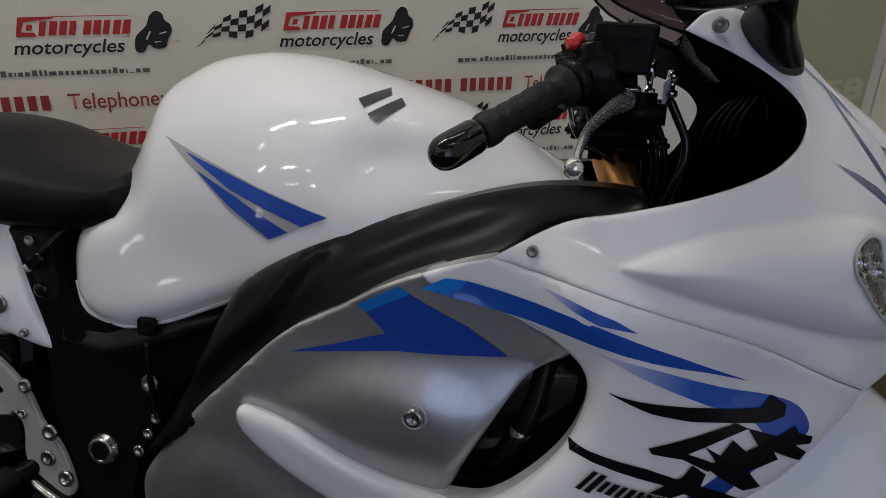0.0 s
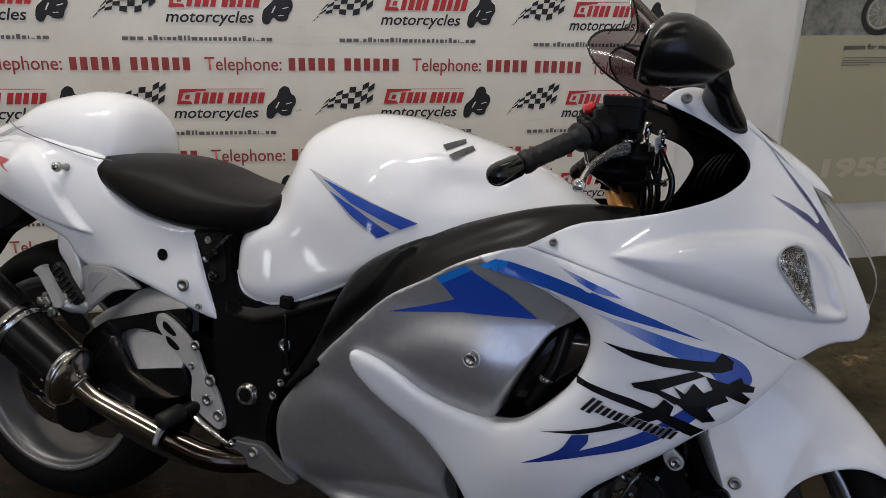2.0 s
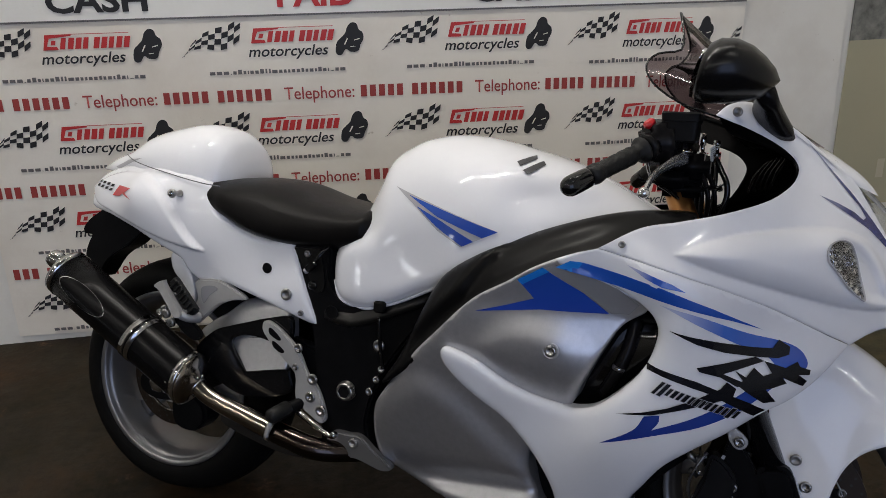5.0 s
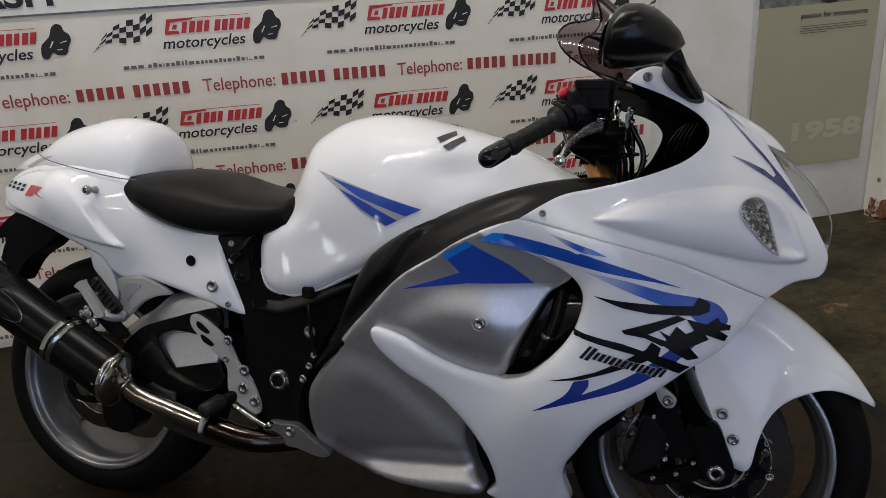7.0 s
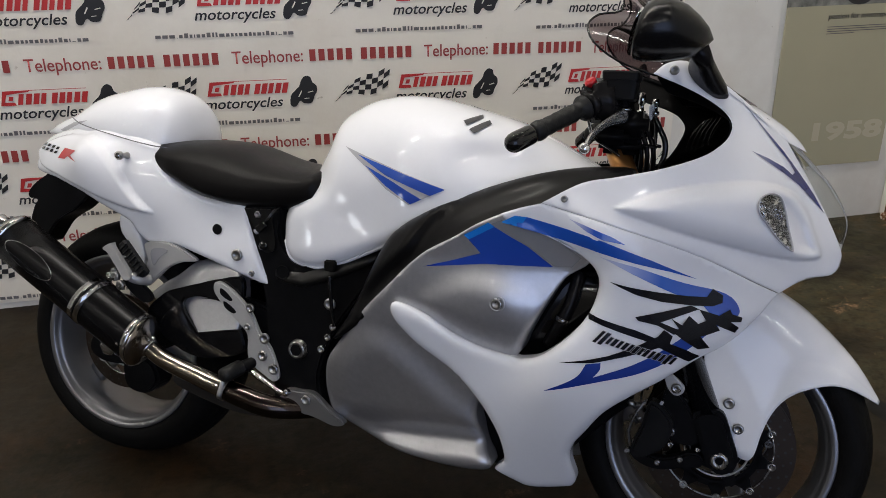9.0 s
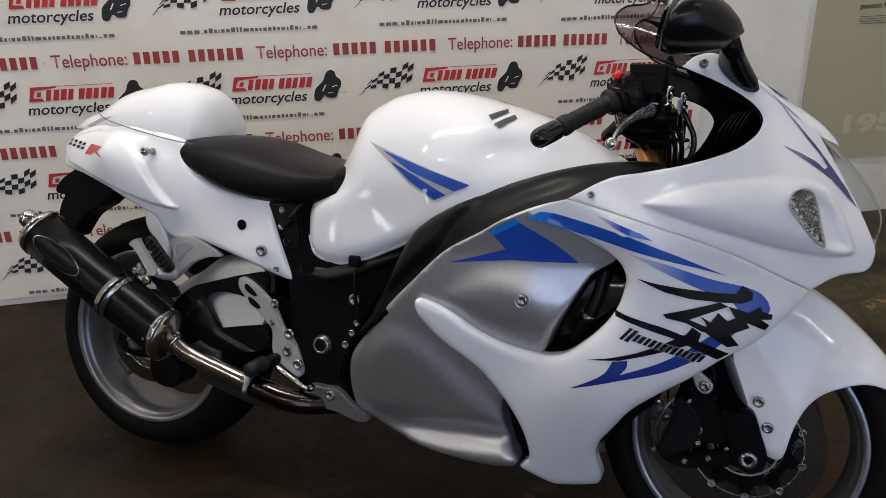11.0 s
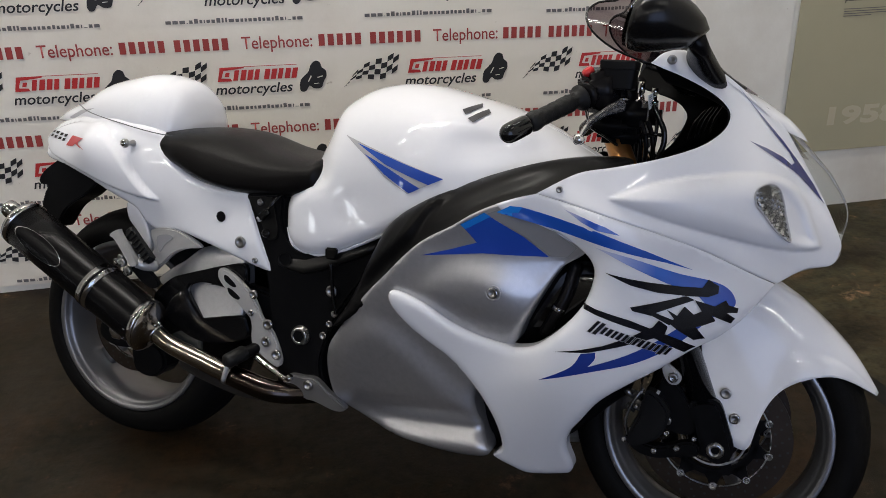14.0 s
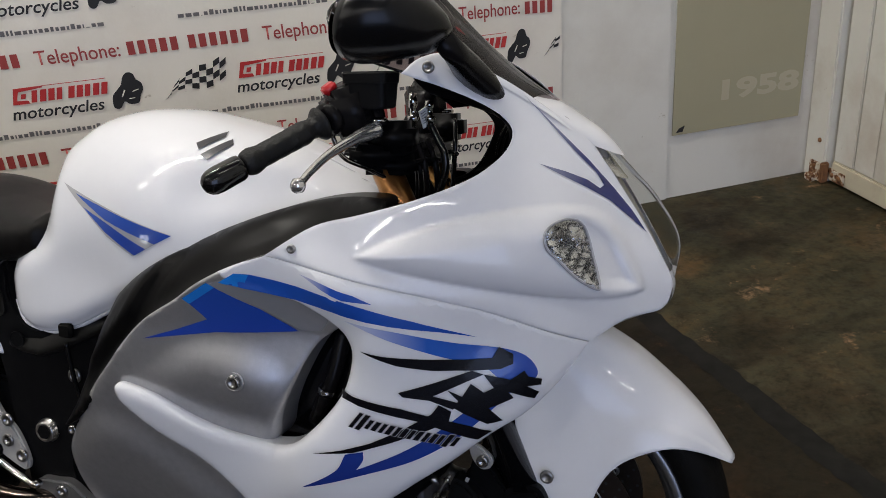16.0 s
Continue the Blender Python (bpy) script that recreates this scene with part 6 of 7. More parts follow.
    tube("control_cable", [(0.44, side * 0.20, 0.955), (0.452, side * 0.185, 0.915), (0.480, side * 0.150, 0.893), (0.52, side * 0.10, 0.86)], 0.0038, CHROME, bar, "bright braided cable", sides=8)
    if side < 0:
        tube("brake_hose", [(0.556, -0.078, 0.956), (0.567, -0.080, 0.936), (0.579, -0.082, 0.912), (0.581, -0.083, 0.886), (0.573, -0.084, 0.858), (0.555, -0.080, 0.80)], 0.0058, GLOSS_BLACK, bar, "black brake hose", sides=10)
    else:
        tube("brake_hose", [(0.515, 0.15, 0.945), (0.538, 0.11, 0.955), (0.546, 0.09, 0.92), (0.543, 0.085, 0.86), (0.538, 0.08, 0.80)], 0.0045, GLOSS_BLACK, bar, "black clutch hose", sides=8)
for x, y, z, zz in ((0.527, -0.078, 0.950, 1.006), (0.554, -0.078, 0.950, 0.994)):
    turned("hose_fitting", [(0, 0.006), (0.012, 0.006), (0.013, 0.009), (0.020, 0.009), (0.021, 0.005), (0.033, 0.005), (0.034, 0.0075), (zz - z, 0.006)], (x, y, z), (x, y, z + 1), CHROME, bike, "bright hose fitting", seg=10)
tag = part("paper_tag", box_bm(-0.010, 0.010, -0.001, 0.001, -0.020, 0.020), TAG, bike, "white paper tag")
tag.matrix_basis = pose(0.548, -0.085, 0.968, 6, -24, 62) @ Matrix.Diagonal((0.8, 1, 0.75, 1))
part("text_bars", poly_bm([[(-0.008, 0.012 - 0.0055 * i), (0.006, 0.012 - 0.0055 * i), (0.006, 0.0135 - 0.0055 * i), (-0.008, 0.0135 - 0.0055 * i)] for i in range(5)], -0.0016), GREY_INK, tag, "small lines of unreadable print")
for k, (dx, dy) in enumerate(((0.0, 0.0), (0.013, -0.012), (0.024, 0.010), (-0.010, 0.014))):
    tube("wiring_cable", [(0.515 + dx, -0.060 + dy, 0.935), (0.530 + dx, -0.066 + dy, 0.900), (0.534 + dx, -0.064 + dy, 0.865), (0.528 + dx, -0.055 + dy, 0.80)], 0.0052, PLASTIC, bike, "black sleeved wiring", sides=8)
part("instrument_panel", box_bm(0.605, 0.668, -0.075, 0.075, 0.985, 1.008, 0.010), PLASTIC, bike, "black instrument panel")
part("top_yoke", box_bm(0.435, 0.530, -0.15, 0.15, 0.905, 0.925, 0.008), FRAME, bike, "black top yoke")
turned("steering_stem", [(0, 0.018), (0.02, 0.020), (0.20, 0.028)], (0.468, 0, 0.935), (0.56, 0, 0.73), FRAME, bike, seg=20)
turned("filler_cap", [(0, 0.050), (0.006, 0.050), (0.009, 0.044), (0.010, 0.012), (0.012, 0.010)], (0.188, 0, 0.937), (0.208, 0, 1.037), ALLOY, bike, "round fuel filler cap", seg=32)

# the one mirror that is fitted
for side in (-1,):
    mir = new("mirror")
    mir.parent = bike
    mir["label"] = "black rear view mirror"
    rings = []
    for x, cy, cz, wy, wz in ((0.536, 0.322, 1.096, 0.062, 0.040), (0.541, 0.322, 1.097, 0.071, 0.048), (0.556, 0.322, 1.099, 0.075, 0.053), (0.580, 0.321, 1.099, 0.073, 0.052), (0.604, 0.316, 1.096, 0.066, 0.045), (0.624, 0.309, 1.090, 0.054, 0.035), (0.640, 0.301, 1.083, 0.038, 0.024), (0.648, 0.295, 1.079, 0.016, 0.010)):
        rings.append([(x + 0.010 * math.sin(a), side * (cy + wy * math.copysign(abs(math.cos(a)) ** 0.95, math.cos(a))), cz + wz * math.copysign(abs(math.sin(a)) ** 0.95, math.sin(a))) for a in np.linspace(0, 2 * math.pi, 40, endpoint=False)])
    loft("housing", rings, MIRROR_SHELL, mir, "glossy black mirror housing")
    loft("mirror_glass", [[(x - 0.005, y, z) for x, y, z in rings[0]], [(x - 0.006, y * 0.6 + side * 0.33 * 0.4, z * 0.6 + 1.092 * 0.4) for x, y, z in rings[0]]], MIRROR, mir, "mirror glass")
    st = []
    for (x, y, z), rx, rz in (((0.650, 0.146, 1.022), 0.041, 0.018), ((0.650, 0.160, 1.031), 0.037, 0.021), ((0.645, 0.187, 1.046), 0.029, 0.021), ((0.640, 0.225, 1.062), 0.022, 0.019), ((0.634, 0.270, 1.080), 0.020, 0.017)):
        st.append([(x + rx * math.cos(a), side * (y - 0.5 * rz * math.sin(a)), z + rz * math.sin(a) - 0.45 * rx * math.cos(a)) for a in np.linspace(0, 2 * math.pi, 20, endpoint=False)])
    loft("stalk", st, PLASTIC, mir, "black rubber covered stalk")
screw(0.592, -0.192, 1.043, 0.009, label="bright mirror bolt")

# ---- engine, frame and running gear ----
body("engine_block", -0.14, 0.56, [(-0.14, 0.58), (0.1, 0.72), (0.4, 0.78), (0.56, 0.70)], [(-0.14, 0.45), (0.56, 0.5)], [(-0.14, 0.22), (0.1, 0.18), (0.4, 0.20), (0.56, 0.35)], [(-0.14, 0.12), (0.1, 0.13), (0.4, 0.13), (0.56, 0.10)], FRAME, "dark engine and airbox mass", 4, 20, 28, 4)
body("radiator_duct", 0.30, 0.50, [(0.30, 0.66), (0.4, 0.69), (0.50, 0.69)], [(0.30, 0.55), (0.50, 0.58)], [(0.30, 0.40), (0.50, 0.42)], [(0.30, 0.185), (0.42, 0.205), (0.50, 0.20)], GLOSS_BLACK, "glossy black cooling duct", 3, 14, 28, 3)
tube("coolant_hose", [(0.40, -0.21, 0.50), (0.42, -0.222, 0.54), (0.44, -0.218, 0.59), (0.45, -0.20, 0.65)], 0.013, PLASTIC, bike, "black coolant hose", sides=12)
turned("hose_clip", [(0, 0.015), (0.009, 0.015)], (0.425, -0.221, 0.552), (0.432, -0.2205, 0.57), CHROME, bike, "bright hose clip", seg=16)
pivot_plate = [(-0.345, 0.705), (-0.25, 0.715), (-0.241, 0.64), (-0.186, 0.590), (-0.047, 0.635), (0.02, 0.62), (-0.03, 0.548), (-0.10, 0.44), (-0.135, 0.33), (-0.12, 0.242), (-0.235, 0.237), (-0.252, 0.304), (-0.27, 0.411), (-0.288, 0.53)]
for side in (-1, 1):
    y0, y1 = sorted((side * 0.120, side * 0.154))
    plate("frame_plate", pivot_plate, y0, y1, FRAME, bike, "black frame pivot plate", 0.006)
    rail = [(-0.25, 0.60, 0.150), (-0.15, 0.565, 0.160), (-0.04, 0.60, 0.165), (0.06, 0.66, 0.18), (0.2, 0.74, 0.17)]
    tube("frame_spar", [(x, side * (w - 0.045), z) for x, z, w in rail], [0.028, 0.030, 0.032, 0.030, 0.028], FRAME, bike, "black frame spar", sides=16)
    turned("pivot_nut", [(0, 0.0235), (0.005, 0.0235), (0.007, 0.0205), (0.013, 0.0205), (0.015, 0.0185), (0.015, 0.013), (0.004, 0.012), (0.003, 0.001)], (-0.187, side * 0.153, 0.391), (-0.187, side * 1, 0.391), BOLT, bike, "bright hollow pivot nut", seg=24)
    turned("nut_socket", [(0, 0.0145), (0.0008, 0.0145)], (-0.187, side * 0.1682, 0.391), (-0.187, side * 1, 0.391), FRAME, bike, "dark hollow of the pivot nut", seg=6)
    for x, z, r in ((-0.109, 0.507, 0.014), (-0.100, 0.455, 0.008), (-0.112, 0.43, 0.008), (-0.127, 0.40, 0.009), (-0.300, 0.693, 0.008)):
        screw(x, side * 0.158, z, r, mat=BOLT)
for side in (-1, 1):
    rows = []
    for x, zt, zb, yo in ((-0.252, 0.598, 0.552, 0.158), (-0.222, 0.586, 0.544, 0.163), (-0.180, 0.583, 0.541, 0.167), (-0.132, 0.600, 0.556, 0.169), (-0.086, 0.617, 0.576, 0.170), (-0.036, 0.636, 0.598, 0.171), (0.010, 0.655, 0.620, 0.172)):
        rows.append([(x, side * 0.125, zt + 0.004), (x, side * 0.140, zt + 0.002), (x, side * (yo - 0.018), zt - 0.008), (x, side * (yo - 0.008), zt - 0.018), (x, side * (yo - 0.002), zb + 0.014), (x, side * yo, zb + 0.006), (x, side * (yo - 0.002), zb), (x, side * 0.150, zb - 0.006), (x, side * 0.125, zb - 0.004)])
    loft("frame_rail", rows, LEDGE, bike, "satin black frame rail")
turned("frame_hole", [(0, 0.0165), (0.0012, 0.0160), (0.0012, 0.0145), (-0.004, 0.0140), (-0.004, 0.001)], (-0.230, -0.1615, 0.566), (-0.230, -1, 0.566), FRAME, bike, "dark hole in the frame rail", seg=20)
plate("seat_rail_cover", [(-0.352, 0.712, 1), (-0.262, 0.716, 1), (-0.246, 0.640), (-0.252, 0.606), (-0.286, 0.600), (-0.306, 0.640)], -0.158, -0.140, LEDGE, bike, "satin black seat rail cover", 0.009)
plate("inner_panel", [(-0.43, 0.70), (-0.24, 0.715), (-0.23, 0.60), (-0.28, 0.53), (-0.34, 0.56), (-0.40, 0.62)], -0.118, 0.118, PLASTIC, bike, "black inner side panel", 0.01)
plug = part("connector", box_bm(-0.014, 0.014, -0.007, 0.007, -0.008, 0.008, 0.002), GLOSS_BLACK, bike, "black plastic connector")
plug.matrix_basis = pose(-0.284, -0.168, 0.667, 0, -42, 0)
tip = part("connector_tip", box_bm(-0.022, -0.014, -0.005, 0.005, -0.006, 0.006, 0.0015), GREY_FILM, plug, "pale connector tip")
for k, dz in enumerate((0.0, 0.004)):
    tube("connector_wire", [(-0.276, -0.168, 0.674 + dz), (-0.266, -0.170, 0.686 + dz), (-0.258, -0.164, 0.700 + dz), (-0.250, -0.145, 0.716)], 0.0028, GLOSS_BLACK, bike, "black connector wire", sides=8)
turned("rubber_stop", [(0, 0.011), (0.004, 0.011), (0.006, 0.008), (0.006, 0.002)], (-0.284, -0.157, 0.622), (-0.284, -1, 0.622), GLOSS_BLACK, bike, "black rubber stop", seg=14)
part("tank_strap", box_bm(-0.118, -0.092, -0.180, -0.165, 0.585, 0.610, 0.003), RUBBER, bike, "black rubber tank strap")
tube("drain_hose", [(-0.103, -0.178, 0.575), (-0.101, -0.176, 0.545), (-0.098, -0.172, 0.50), (-0.092, -0.168, 0.46)], 0.0042, GLOSS_BLACK, bike, "black drain hose", sides=8)

panel("tail_flap", [(-0.724, 0.648), (-0.682, 0.640), (-0.642, 0.591), (-0.630, 0.543), (-0.650, 0.532), (-0.682, 0.575), (-0.720, 0.609)], lambda xz: 0.125 + 0.25 * (xz[:, 0] + 0.68), WHITE, bike, "white inner tail flap", roll=0.006, flange=0.02)
# swinging arm, mudguard, rear caliper
for side in (-1, 1):
    y0, y1 = sorted((side * 0.098, side * 0.132))
    plate("swinging_arm", [(-0.19, 0.43), (-0.35, 0.485), (-0.50, 0.470), (-0.62, 0.405), (-0.78, 0.345), (-0.80, 0.285), (-0.70, 0.272), (-0.5, 0.36), (-0.35, 0.38), (-0.2, 0.35)], y0, y1, FRAME, bike, "black swinging arm", 0.008)
rings = []
for a in np.linspace(math.radians(18), math.radians(84), 24):
    rings.append([(-0.74 + (0.335 - 0.03 * abs(u) ** 3) * math.cos(a), 0.108 * u, 0.313 + (0.335 - 0.03 * abs(u) ** 3) * math.sin(a)) for u in np.linspace(-1, 1, 13)])
loft("rear_hugger", rings, PLASTIC, bike, "black rear wheel hugger", caps=False, closed=False)
panel("rear_mudguard", [(-0.632, 0.458), (-0.592, 0.492), (-0.551, 0.516), (-0.492, 0.558), (-0.433, 0.557), (-0.366, 0.540), (-0.359, 0.40), (-0.475, 0.371), (-0.545, 0.40), (-0.590, 0.435)], thin_plate([(-0.62, 0.46, 0.110), (-0.55, 0.53, 0.110), (-0.45, 0.55, 0.116), (-0.39, 0.53, 0.122), (-0.45, 0.42, 0.142), (-0.54, 0.43, 0.136)]), SILVER, bike, "pale silver rear mudguard", roll=0.008, flange=0.03)
plate("shock_surround", [(-0.560, 0.476), (-0.509, 0.497), (-0.455, 0.514), (-0.408, 0.528), (-0.342, 0.538), (-0.342, 0.475), (-0.369, 0.471, 1), (-0.455, 0.481), (-0.499, 0.470, 1), (-0.506, 0.453), (-0.489, 0.422), (-0.464, 0.391, 1), (-0.363, 0.412), (-0.339, 0.412, 1), (-0.338, 0.359), (-0.463, 0.331), (-0.555, 0.365), (-0.610, 0.420)], -0.156, -0.138, GLOSS_BLACK, bike, "black plastic surround", 0.008)
plate("rear_caliper", [(-0.70, 0.30), (-0.62, 0.285), (-0.60, 0.235), (-0.64, 0.20), (-0.70, 0.215)], -0.125, -0.06, FRAME, bike, "black rear brake caliper", 0.008)
turned("rear_axle_nut", [(0, 0.024), (0.01, 0.024), (0.012, 0.018), (0.012, 0.008)], (-0.74, -0.132, 0.313), (-0.74, -1, 0.313), CHROME, bike, "bright rear axle nut", seg=6)

# silencer and link pipe
can = new("silencer")
can.parent = bike
can["label"] = "satin black oval silencer with steel ends"
r0, r1 = np.array((-0.963, -0.222, 0.588)), np.array((-0.572, -0.222, 0.372))
u = (r1 - r0) / np.linalg.norm(r1 - r0)
L = np.linalg.norm(r1 - r0)
sleeve = turned("sleeve", [(0.020, 0.0595), (L * 0.3, 0.0595), (L * 0.6, 0.0595), (L - 0.090, 0.0595), (L - 0.070, 0.0595), (L - 0.050, 0.0595), (L - 0.030, 0.0595), (L - 0.016, 0.0595), (L - 0.004, 0.0595)], r0, r1, CARBON, can, seg=40)
turned("outlet_cap", [(-0.004, 0.040), (0.0, 0.050), (0.004, 0.0605), (0.022, 0.0615), (0.022, 0.058)], r0, r1, CHROME, can, "polished outlet cap", seg=40)
turned("outlet", [(-0.046, 0.0195), (-0.048, 0.0215), (-0.044, 0.0230), (0.0, 0.0235)], r0 + np.array((0, 0, 0.008)), r1 + np.array((0, 0, 0.008)), CHROME, can, "polished tail pipe", seg=28)
turned("outlet_bore", [(-0.0486, 0.0190), (-0.04, 0.0190)], r0 + np.array((0, 0, 0.008)), r1 + np.array((0, 0, 0.008)), FRAME, can, "sooty bore", seg=20)
cone = turned("inlet_cone", [(L + 0.003, 0.0605), (L + 0.008, 0.0580), (L + 0.014, 0.0500), (L + 0.019, 0.0390), (L + 0.024, 0.0280), (L + 0.034, 0.0222)], r0, r1, PIPE_STEEL, can, "polished inlet cone", seg=40)
ring = turned("end_ring", [(L - 0.010, 0.0598), (L - 0.010, 0.0622), (L + 0.002, 0.0622), (L + 0.004, 0.0590)], r0, r1, CHROME, can, "polished end ring", seg=40)
turned("band", [(L - 0.176, 0.0595), (L - 0.176, 0.0622), (L - 0.144, 0.0622), (L - 0.144, 0.0595)], r0, r1, CHROME, can, "bright mounting band", seg=40)
turned("band_gap", [(L - 0.1630, 0.0626), (L - 0.1570, 0.0626)], r0, r1, CARBON, can, seg=40)
for k in range(10):
    a = 2 * math.pi * k / 10 + 0.2
    sN = np.cross(u, (0, 1, 0))
    c = r0 + u * (L - 0.018) + 0.0595 * (math.cos(a) * sN + math.sin(a) * np.array((0, 1, 0)))
    turned("rivet", [(0, 0.004), (0.002, 0.0035), (0.003, 0.001)], c, c + (c - (r0 + u * (L - 0.018))), CHROME, can, seg=8)
# the front end of the can is cut aslant
up_n = np.cross(u, (0, 1, 0))
up_n = up_n if up_n[2] > 0 else -up_n
for ob in (sleeve, cone, ring):
    for v in ob.data.vertices:
        p = np.array(v.co) - r0
        s_, h_ = p @ u, p @ up_n
        wgt = min(1, max(0, (s_ - (L - 0.070)) / 0.055)) * min(1, max(0, (L + 0.034 - s_) / 0.015))
        v.co = tuple(r0 + p - u * (0.26 * h_ * wgt))
plate("hanger", [(-0.662, 0.500), (-0.634, 0.510), (-0.600, 0.496), (-0.574, 0.474), (-0.578, 0.458), (-0.602, 0.454), (-0.632, 0.470)], -0.180, -0.168, RESERVOIR, can, "black silencer hanger", 0.004)
for x_, z_ in ((-0.682, 0.514), (-0.668, 0.526)):
    turned("hanger_bolt", [(0, 0.009), (0.007, 0.009), (0.009, 0.006), (0.007, 0.002)], (x_, -0.196, z_), (x_, -1, z_), BOLT, can, "yellowish hanger bolt", seg=8)
for p_ in ((-0.539, -0.232, 0.380), (-0.528, -0.230, 0.386)):
    turned("joint_bolt", [(0, 0.004), (0.003, 0.0045), (0.006, 0.0025)], p_, (p_[0], -1, p_[2] + 0.3), CHROME, can, "small bright joint bolt", seg=10)
turned("joint_ring", [(0, 0.0215), (0.002, 0.0242), (0.009, 0.0242), (0.011, 0.0205)], r1 + u * 0.024, r1 + u, CHROME, can, seg=28)
# oval badge on the sleeve
sN = np.cross(u, (0, 1, 0))
for scale, mt, lb, h in ((1.0, BOLT, "bright metal oval badge rim", 0.0612), (0.965, CARBON, "dark oval badge", 0.0618)):
    bm = bmesh.new()
    rows = []
    for i in range(13):
        row = []
        for j in range(7):
            s1, s2 = -1 + i / 6, -1 + j / 3
            ex, ey = s1 * math.sqrt(1 - s2 * s2 / 2), s2 * math.sqrt(1 - s1 * s1 / 2)
            an = 1.30 + ey * 0.42 * scale
            c = r0 + u * (0.120 + ex * 0.078 * scale) + h * (math.cos(an) * sN - math.sin(an) * np.array((0, 1, 0)))
            row.append(bm.verts.new(tuple(c)))
        rows.append(row)
    for ra, rb in zip(rows, rows[1:]):
        for j in range(6):
            bm.faces.new((ra[j], ra[j + 1], rb[j + 1], rb[j]))
    part("badge", bm, mt, can, lb)
tube("link_pipe", [tuple(r1 + u * 0.022), (-0.505, -0.219, 0.334), (-0.42, -0.213, 0.307), (-0.345, -0.209, 0.285)], [0.0205, 0.0210, 0.0225, 0.0236], PIPE_STEEL, bike, "heat tinted polished link pipe", sides=28, n=10)
BURNT = material("burnt_pipe_steel", (0.060, 0.048, 0.042), 0.14, metal=1.0, vary=0.25, rvary=0.05, scale=25)
tube("collector_pipe", [(-0.350, -0.209, 0.2865), (-0.300, -0.205, 0.273), (-0.250, -0.198, 0.260), (-0.205, -0.176, 0.252), (-0.14, -0.110, 0.242)], [0.0245, 0.0255, 0.0260, 0.0250, 0.0220], BURNT, bike, "burnt dark collector pipe", sides=28, n=8)
turned("pipe_clamp", [(0, 0.0245), (0.001, 0.0268), (0.013, 0.0268), (0.014, 0.0245)], (-0.352, -0.209, 0.287), (-0.300, -0.205, 0.272), BOLT, bike, "bright pipe clamp", seg=28)
SHIELD = material("burnt_pipe_shield", (0.020, 0.018, 0.017), 0.42, metal=0.6, vary=0.35, scale=30)
plate("pipe_shield", [(-0.49, 0.290), (-0.38, 0.264), (-0.22, 0.258), (-0.205, 0.228), (-0.28, 0.222), (-0.36, 0.226), (-0.50, 0.262)], -0.186, -0.165, SHIELD, bike, "dark pipe shield", 0.006)


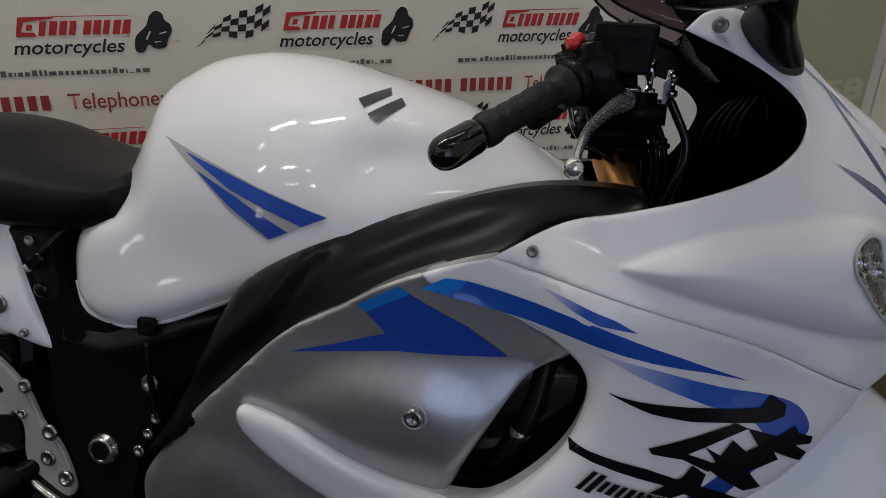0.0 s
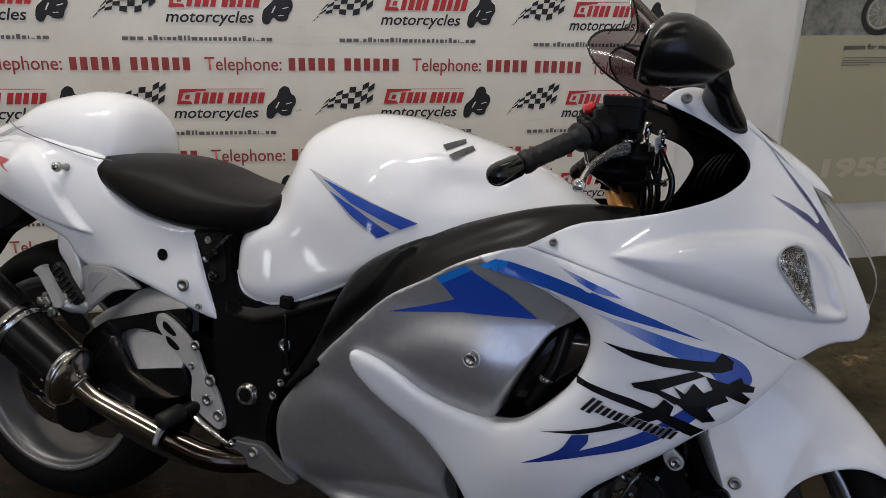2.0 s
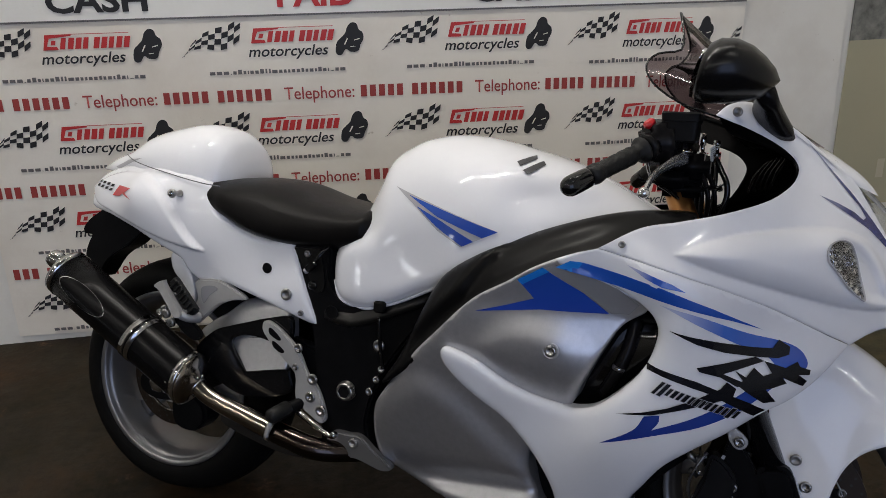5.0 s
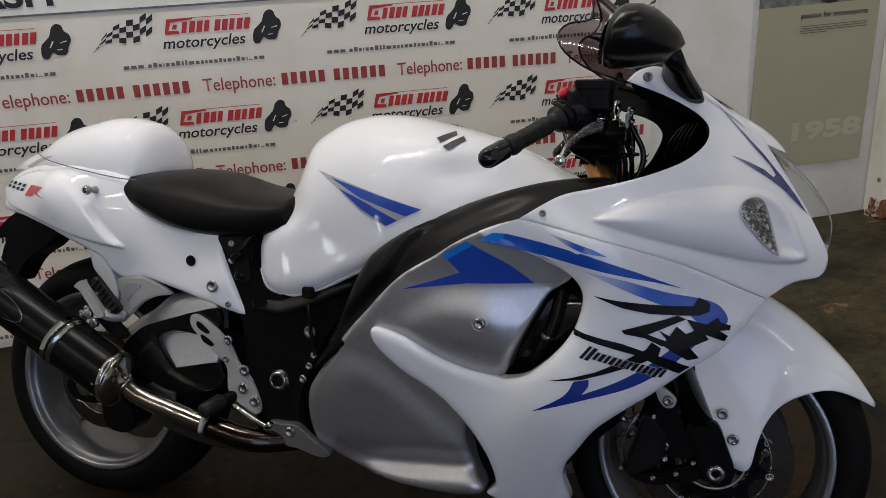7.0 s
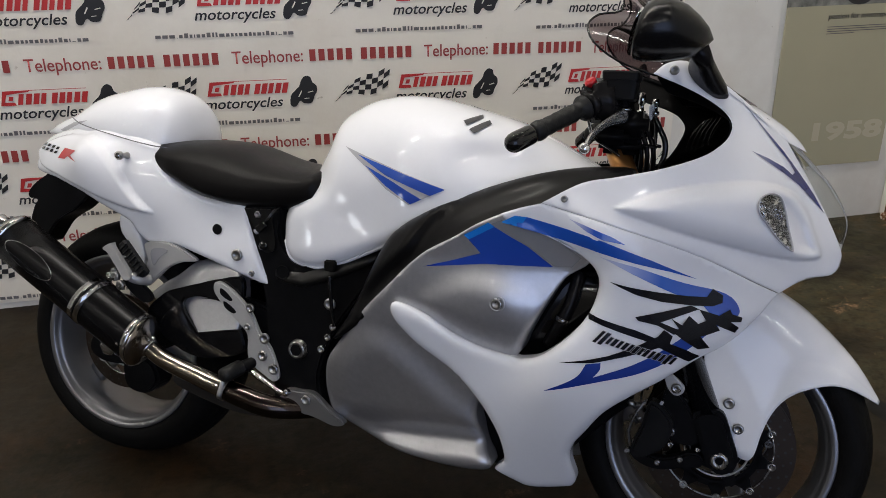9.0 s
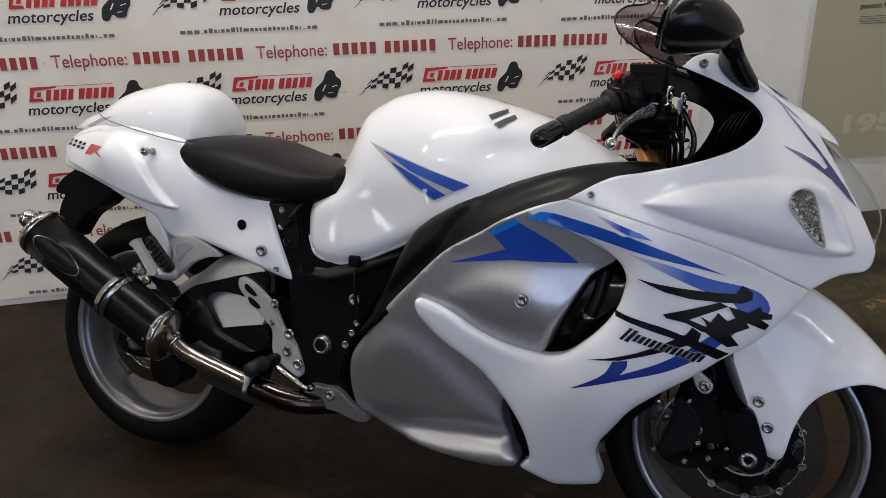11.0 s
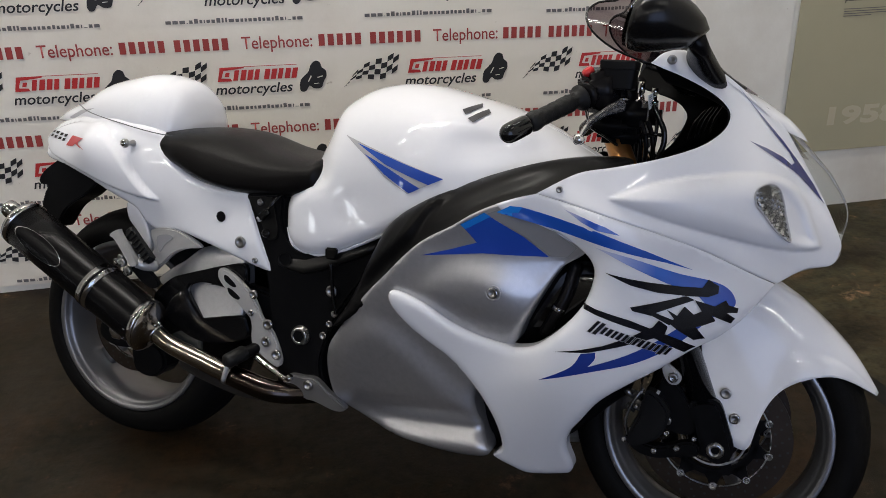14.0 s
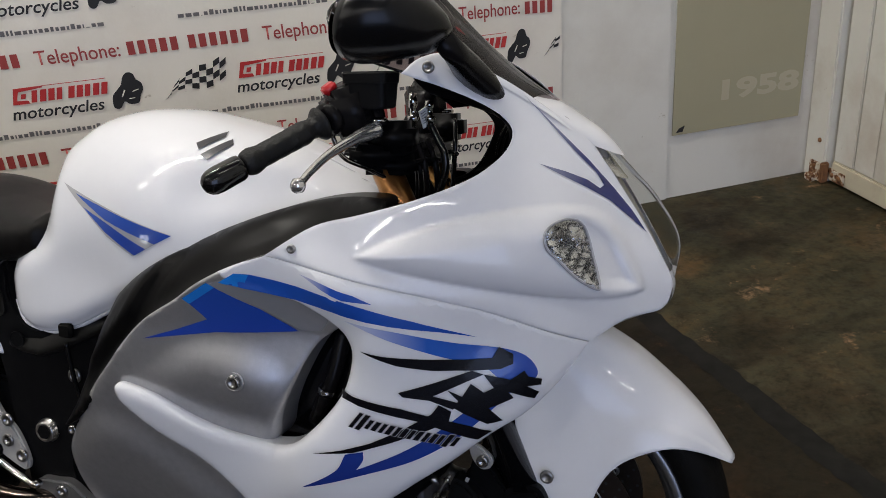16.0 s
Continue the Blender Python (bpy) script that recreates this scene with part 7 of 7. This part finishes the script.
# footrest hangers and footrests
for side in (-1, 1):
    y0, y1 = sorted((side * 0.154, side * 0.168))
    foot = new("footrest_hanger")
    foot.parent = bike
    foot["label"] = "cast alloy footrest hanger"
    plate("hanger_plate", [(-0.407, 0.523), (-0.385, 0.524), (-0.345, 0.500), (-0.308, 0.464), (-0.284, 0.419), (-0.253, 0.384), (-0.231, 0.327), (-0.243, 0.307), (-0.270, 0.318), (-0.312, 0.350), (-0.317, 0.407), (-0.337, 0.430), (-0.387, 0.474), (-0.410, 0.502)], y0, y1, ALLOY, foot, bevel=0.004)
    for pts in ([(-0.390, 0.511), (-0.378, 0.508), (-0.357, 0.489), (-0.366, 0.485), (-0.388, 0.497)], [(-0.381, 0.481), (-0.368, 0.478), (-0.347, 0.462), (-0.355, 0.456), (-0.375, 0.466)]):
        yy = side * 0.1685
        plate("slot", pts, min(yy, yy + side * 0.0006), max(yy, yy + side * 0.0006), FRAME, foot, "dark slot through the plate", 0)
    for x, z, r in ((-0.309, 0.474, 0.011), (-0.315, 0.429, 0.008), (-0.269, 0.407, 0.013), (-0.273, 0.365, 0.013), (-0.244, 0.337, 0.013)):
        screw(x, side * 0.167, z, r, foot)
    peg = new("footrest")
    peg.parent = bike
    peg["label"] = "black rubber rider footrest"
    tube("peg_arm", [(-0.300, side * 0.16, 0.345), (-0.318, side * 0.19, 0.335)], 0.014, FRAME, peg, sides=12)
    rb = turned("rubber", [(0, 0.014), (0.004, 0.0185), (0.056, 0.0175), (0.062, 0.012)], (-0.318, side * 0.188, 0.337), (-0.334, side * 0.28, 0.324), GRIP_RUBBER, peg, seg=14)
    tube("feeler", [(-0.330, side * 0.240, 0.318), (-0.338, side * 0.244, 0.280)], 0.0055, ALLOY, peg, sides=10)
    tube("pedal", [(-0.298, side * 0.178, 0.328), (-0.25, side * 0.182, 0.306), (-0.208, side * 0.184, 0.290), (-0.192, side * 0.19, 0.298)], [0.007, 0.0065, 0.0065, 0.008], CHROME, bike, "bright brake pedal", sides=12)
    # passenger footrest
    y0, y1 = sorted((side * 0.150, side * 0.166))
    ph = new("passenger_footrest")
    ph.parent = bike
    ph["label"] = "folded alloy passenger footrest"
    plate("bracket", [(-0.609, 0.593), (-0.574, 0.604), (-0.535, 0.604), (-0.495, 0.590), (-0.460, 0.569), (-0.500, 0.561), (-0.539, 0.544), (-0.574, 0.513), (-0.605, 0.490), (-0.614, 0.518), (-0.600, 0.555)], y0, y1, ALLOY, ph, "silver painted bracket", 0.005)
    plate("bracket_web", [(-0.588, 0.580), (-0.560, 0.590), (-0.540, 0.584), (-0.562, 0.566), (-0.580, 0.545)], side * 0.1665 - 0.0006, side * 0.1665 + 0.0006, DARK_FILM, ph, "recess in the bracket", 0)
    tube("peg_bar", [(-0.614, side * 0.206, 0.520), (-0.600, side * 0.195, 0.513), (-0.588, side * 0.170, 0.508)], [0.013, 0.013, 0.013], ALLOY, ph, sides=12)
    y0, y1 = sorted((side * 0.206, side * 0.222))
    plate("peg_plate", [(-0.683, 0.583), (-0.659, 0.598), (-0.652, 0.586), (-0.608, 0.530), (-0.606, 0.516), (-0.624, 0.514), (-0.640, 0.536), (-0.668, 0.572)], y0, y1, ALLOY, ph, "bare alloy peg", 0.004)
    pad = part("peg_rubber", box_bm(-0.05, 0.05, -0.010, 0.010, -0.012, 0.012, 0.004), GRIP_RUBBER, ph, "ribbed black peg rubber")
    pad.matrix_basis = pose(-0.612, side * 0.196, 0.562, 0, 48, 0)
    for k in range(7):
        again(pad, ph, pose(-0.634 + 0.0085 * k, side * 0.207, 0.590 - 0.0095 * k, 0, 48, 0) @ Matrix.Diagonal((0.035, 0.55, 1.05, 1)), name="rib")
    for x, z in ((-0.66, 0.515), (-0.645, 0.495)):
        turned("clamp_bolt", [(0, 0.012), (0.008, 0.012), (0.010, 0.008), (0.008, 0.003)], (x, side * 0.20, z), (x, side * 1, z), BOLT, ph, seg=8)

# lower bracket, tail fittings, panel screws
plate("lower_bracket", [(-0.214, 0.292), (-0.170, 0.297), (-0.138, 0.296), (-0.100, 0.268), (-0.058, 0.240), (-0.085, 0.228), (-0.150, 0.243), (-0.226, 0.240)], -0.172, -0.150, RIM, bike, "silver lower bracket", 0.004)
screw(-0.155, -0.172, 0.279, 0.012)
turned("cover_dimple", [(0, 0.0160), (0.0020, 0.0155), (0.0023, 0.014), (0.0010, 0.012), (0.001, 0.001)], (0.313, -float(on_grey(np.array([(0.313, 0.588)]))[0]) + 0.0026, 0.588), (0.313, -1, 0.588), SILVER, bike, "round screw dimple", seg=32)
screw(0.313, -float(on_grey(np.array([(0.313, 0.588)]))[0]) + 0.001, 0.588, 0.0112)
screw(0.430, -float(on_cowl(np.array([(0.430, 0.800)]))[0]) + 0.002, 0.800, 0.0065)
for x, z, r in ((-0.344, 0.596, 0.014), (-0.308, 0.556, 0.007)):
    screw(x, -float(on_tail(np.array([(x, z)]))[0]) + 0.002, z, r)
for side in (-1, 1):
    tube("hump_seam", [(-0.872, side * 0.112, 0.886), (-0.83, side * 0.131, 0.872), (-0.77, side * 0.145, 0.860), (-0.70, side * 0.153, 0.848), (-0.64, side * 0.157, 0.838), (-0.59, side * 0.156, 0.831), (-0.555, side * 0.150, 0.828)], 0.0014, SEAM_GREY, bike, "dark seam under the seat hump", sides=6)
hx = np.array([(-0.402, 0.650)])
turned("panel_hole", [(0, 0.0125), (0.0008, 0.0125)], (-0.402, -float(on_tail(hx)[0]), 0.650), (-0.402, -1, 0.650), FRAME, bike, "dark round hole in the panel", seg=20)
kx = np.array([(-0.655, 0.804)])
ky = -float(on_tail(kx)[0])
turned("luggage_knob", [(0, 0.0085), (0.004, 0.008), (0.008, 0.006), (0.020, 0.006), (0.024, 0.011), (0.030, 0.011), (0.033, 0.006)], (-0.655, ky, 0.804), (-0.664, ky - 0.12, 0.806), BOLT, bike, "bright steel luggage knob", seg=18)
turned("knob_tip", [(0.031, 0.009), (0.035, 0.008), (0.037, 0.003)], (-0.655, ky, 0.804), (-0.664, ky - 0.12, 0.806), CHROME, bike, "bright knob tip", seg=14)

# side stand
tube("side_stand", [(-0.06, 0.13, 0.24), (-0.01, 0.20, 0.16), (0.03, 0.285, 0.090)], 0.013, FRAME, bike, "black side stand", sides=12)
part("stand_foot", box_bm(0.0, 0.065, 0.265, 0.31, 0.076, 0.092, 0.004), FRAME, bike, "flat stand foot")
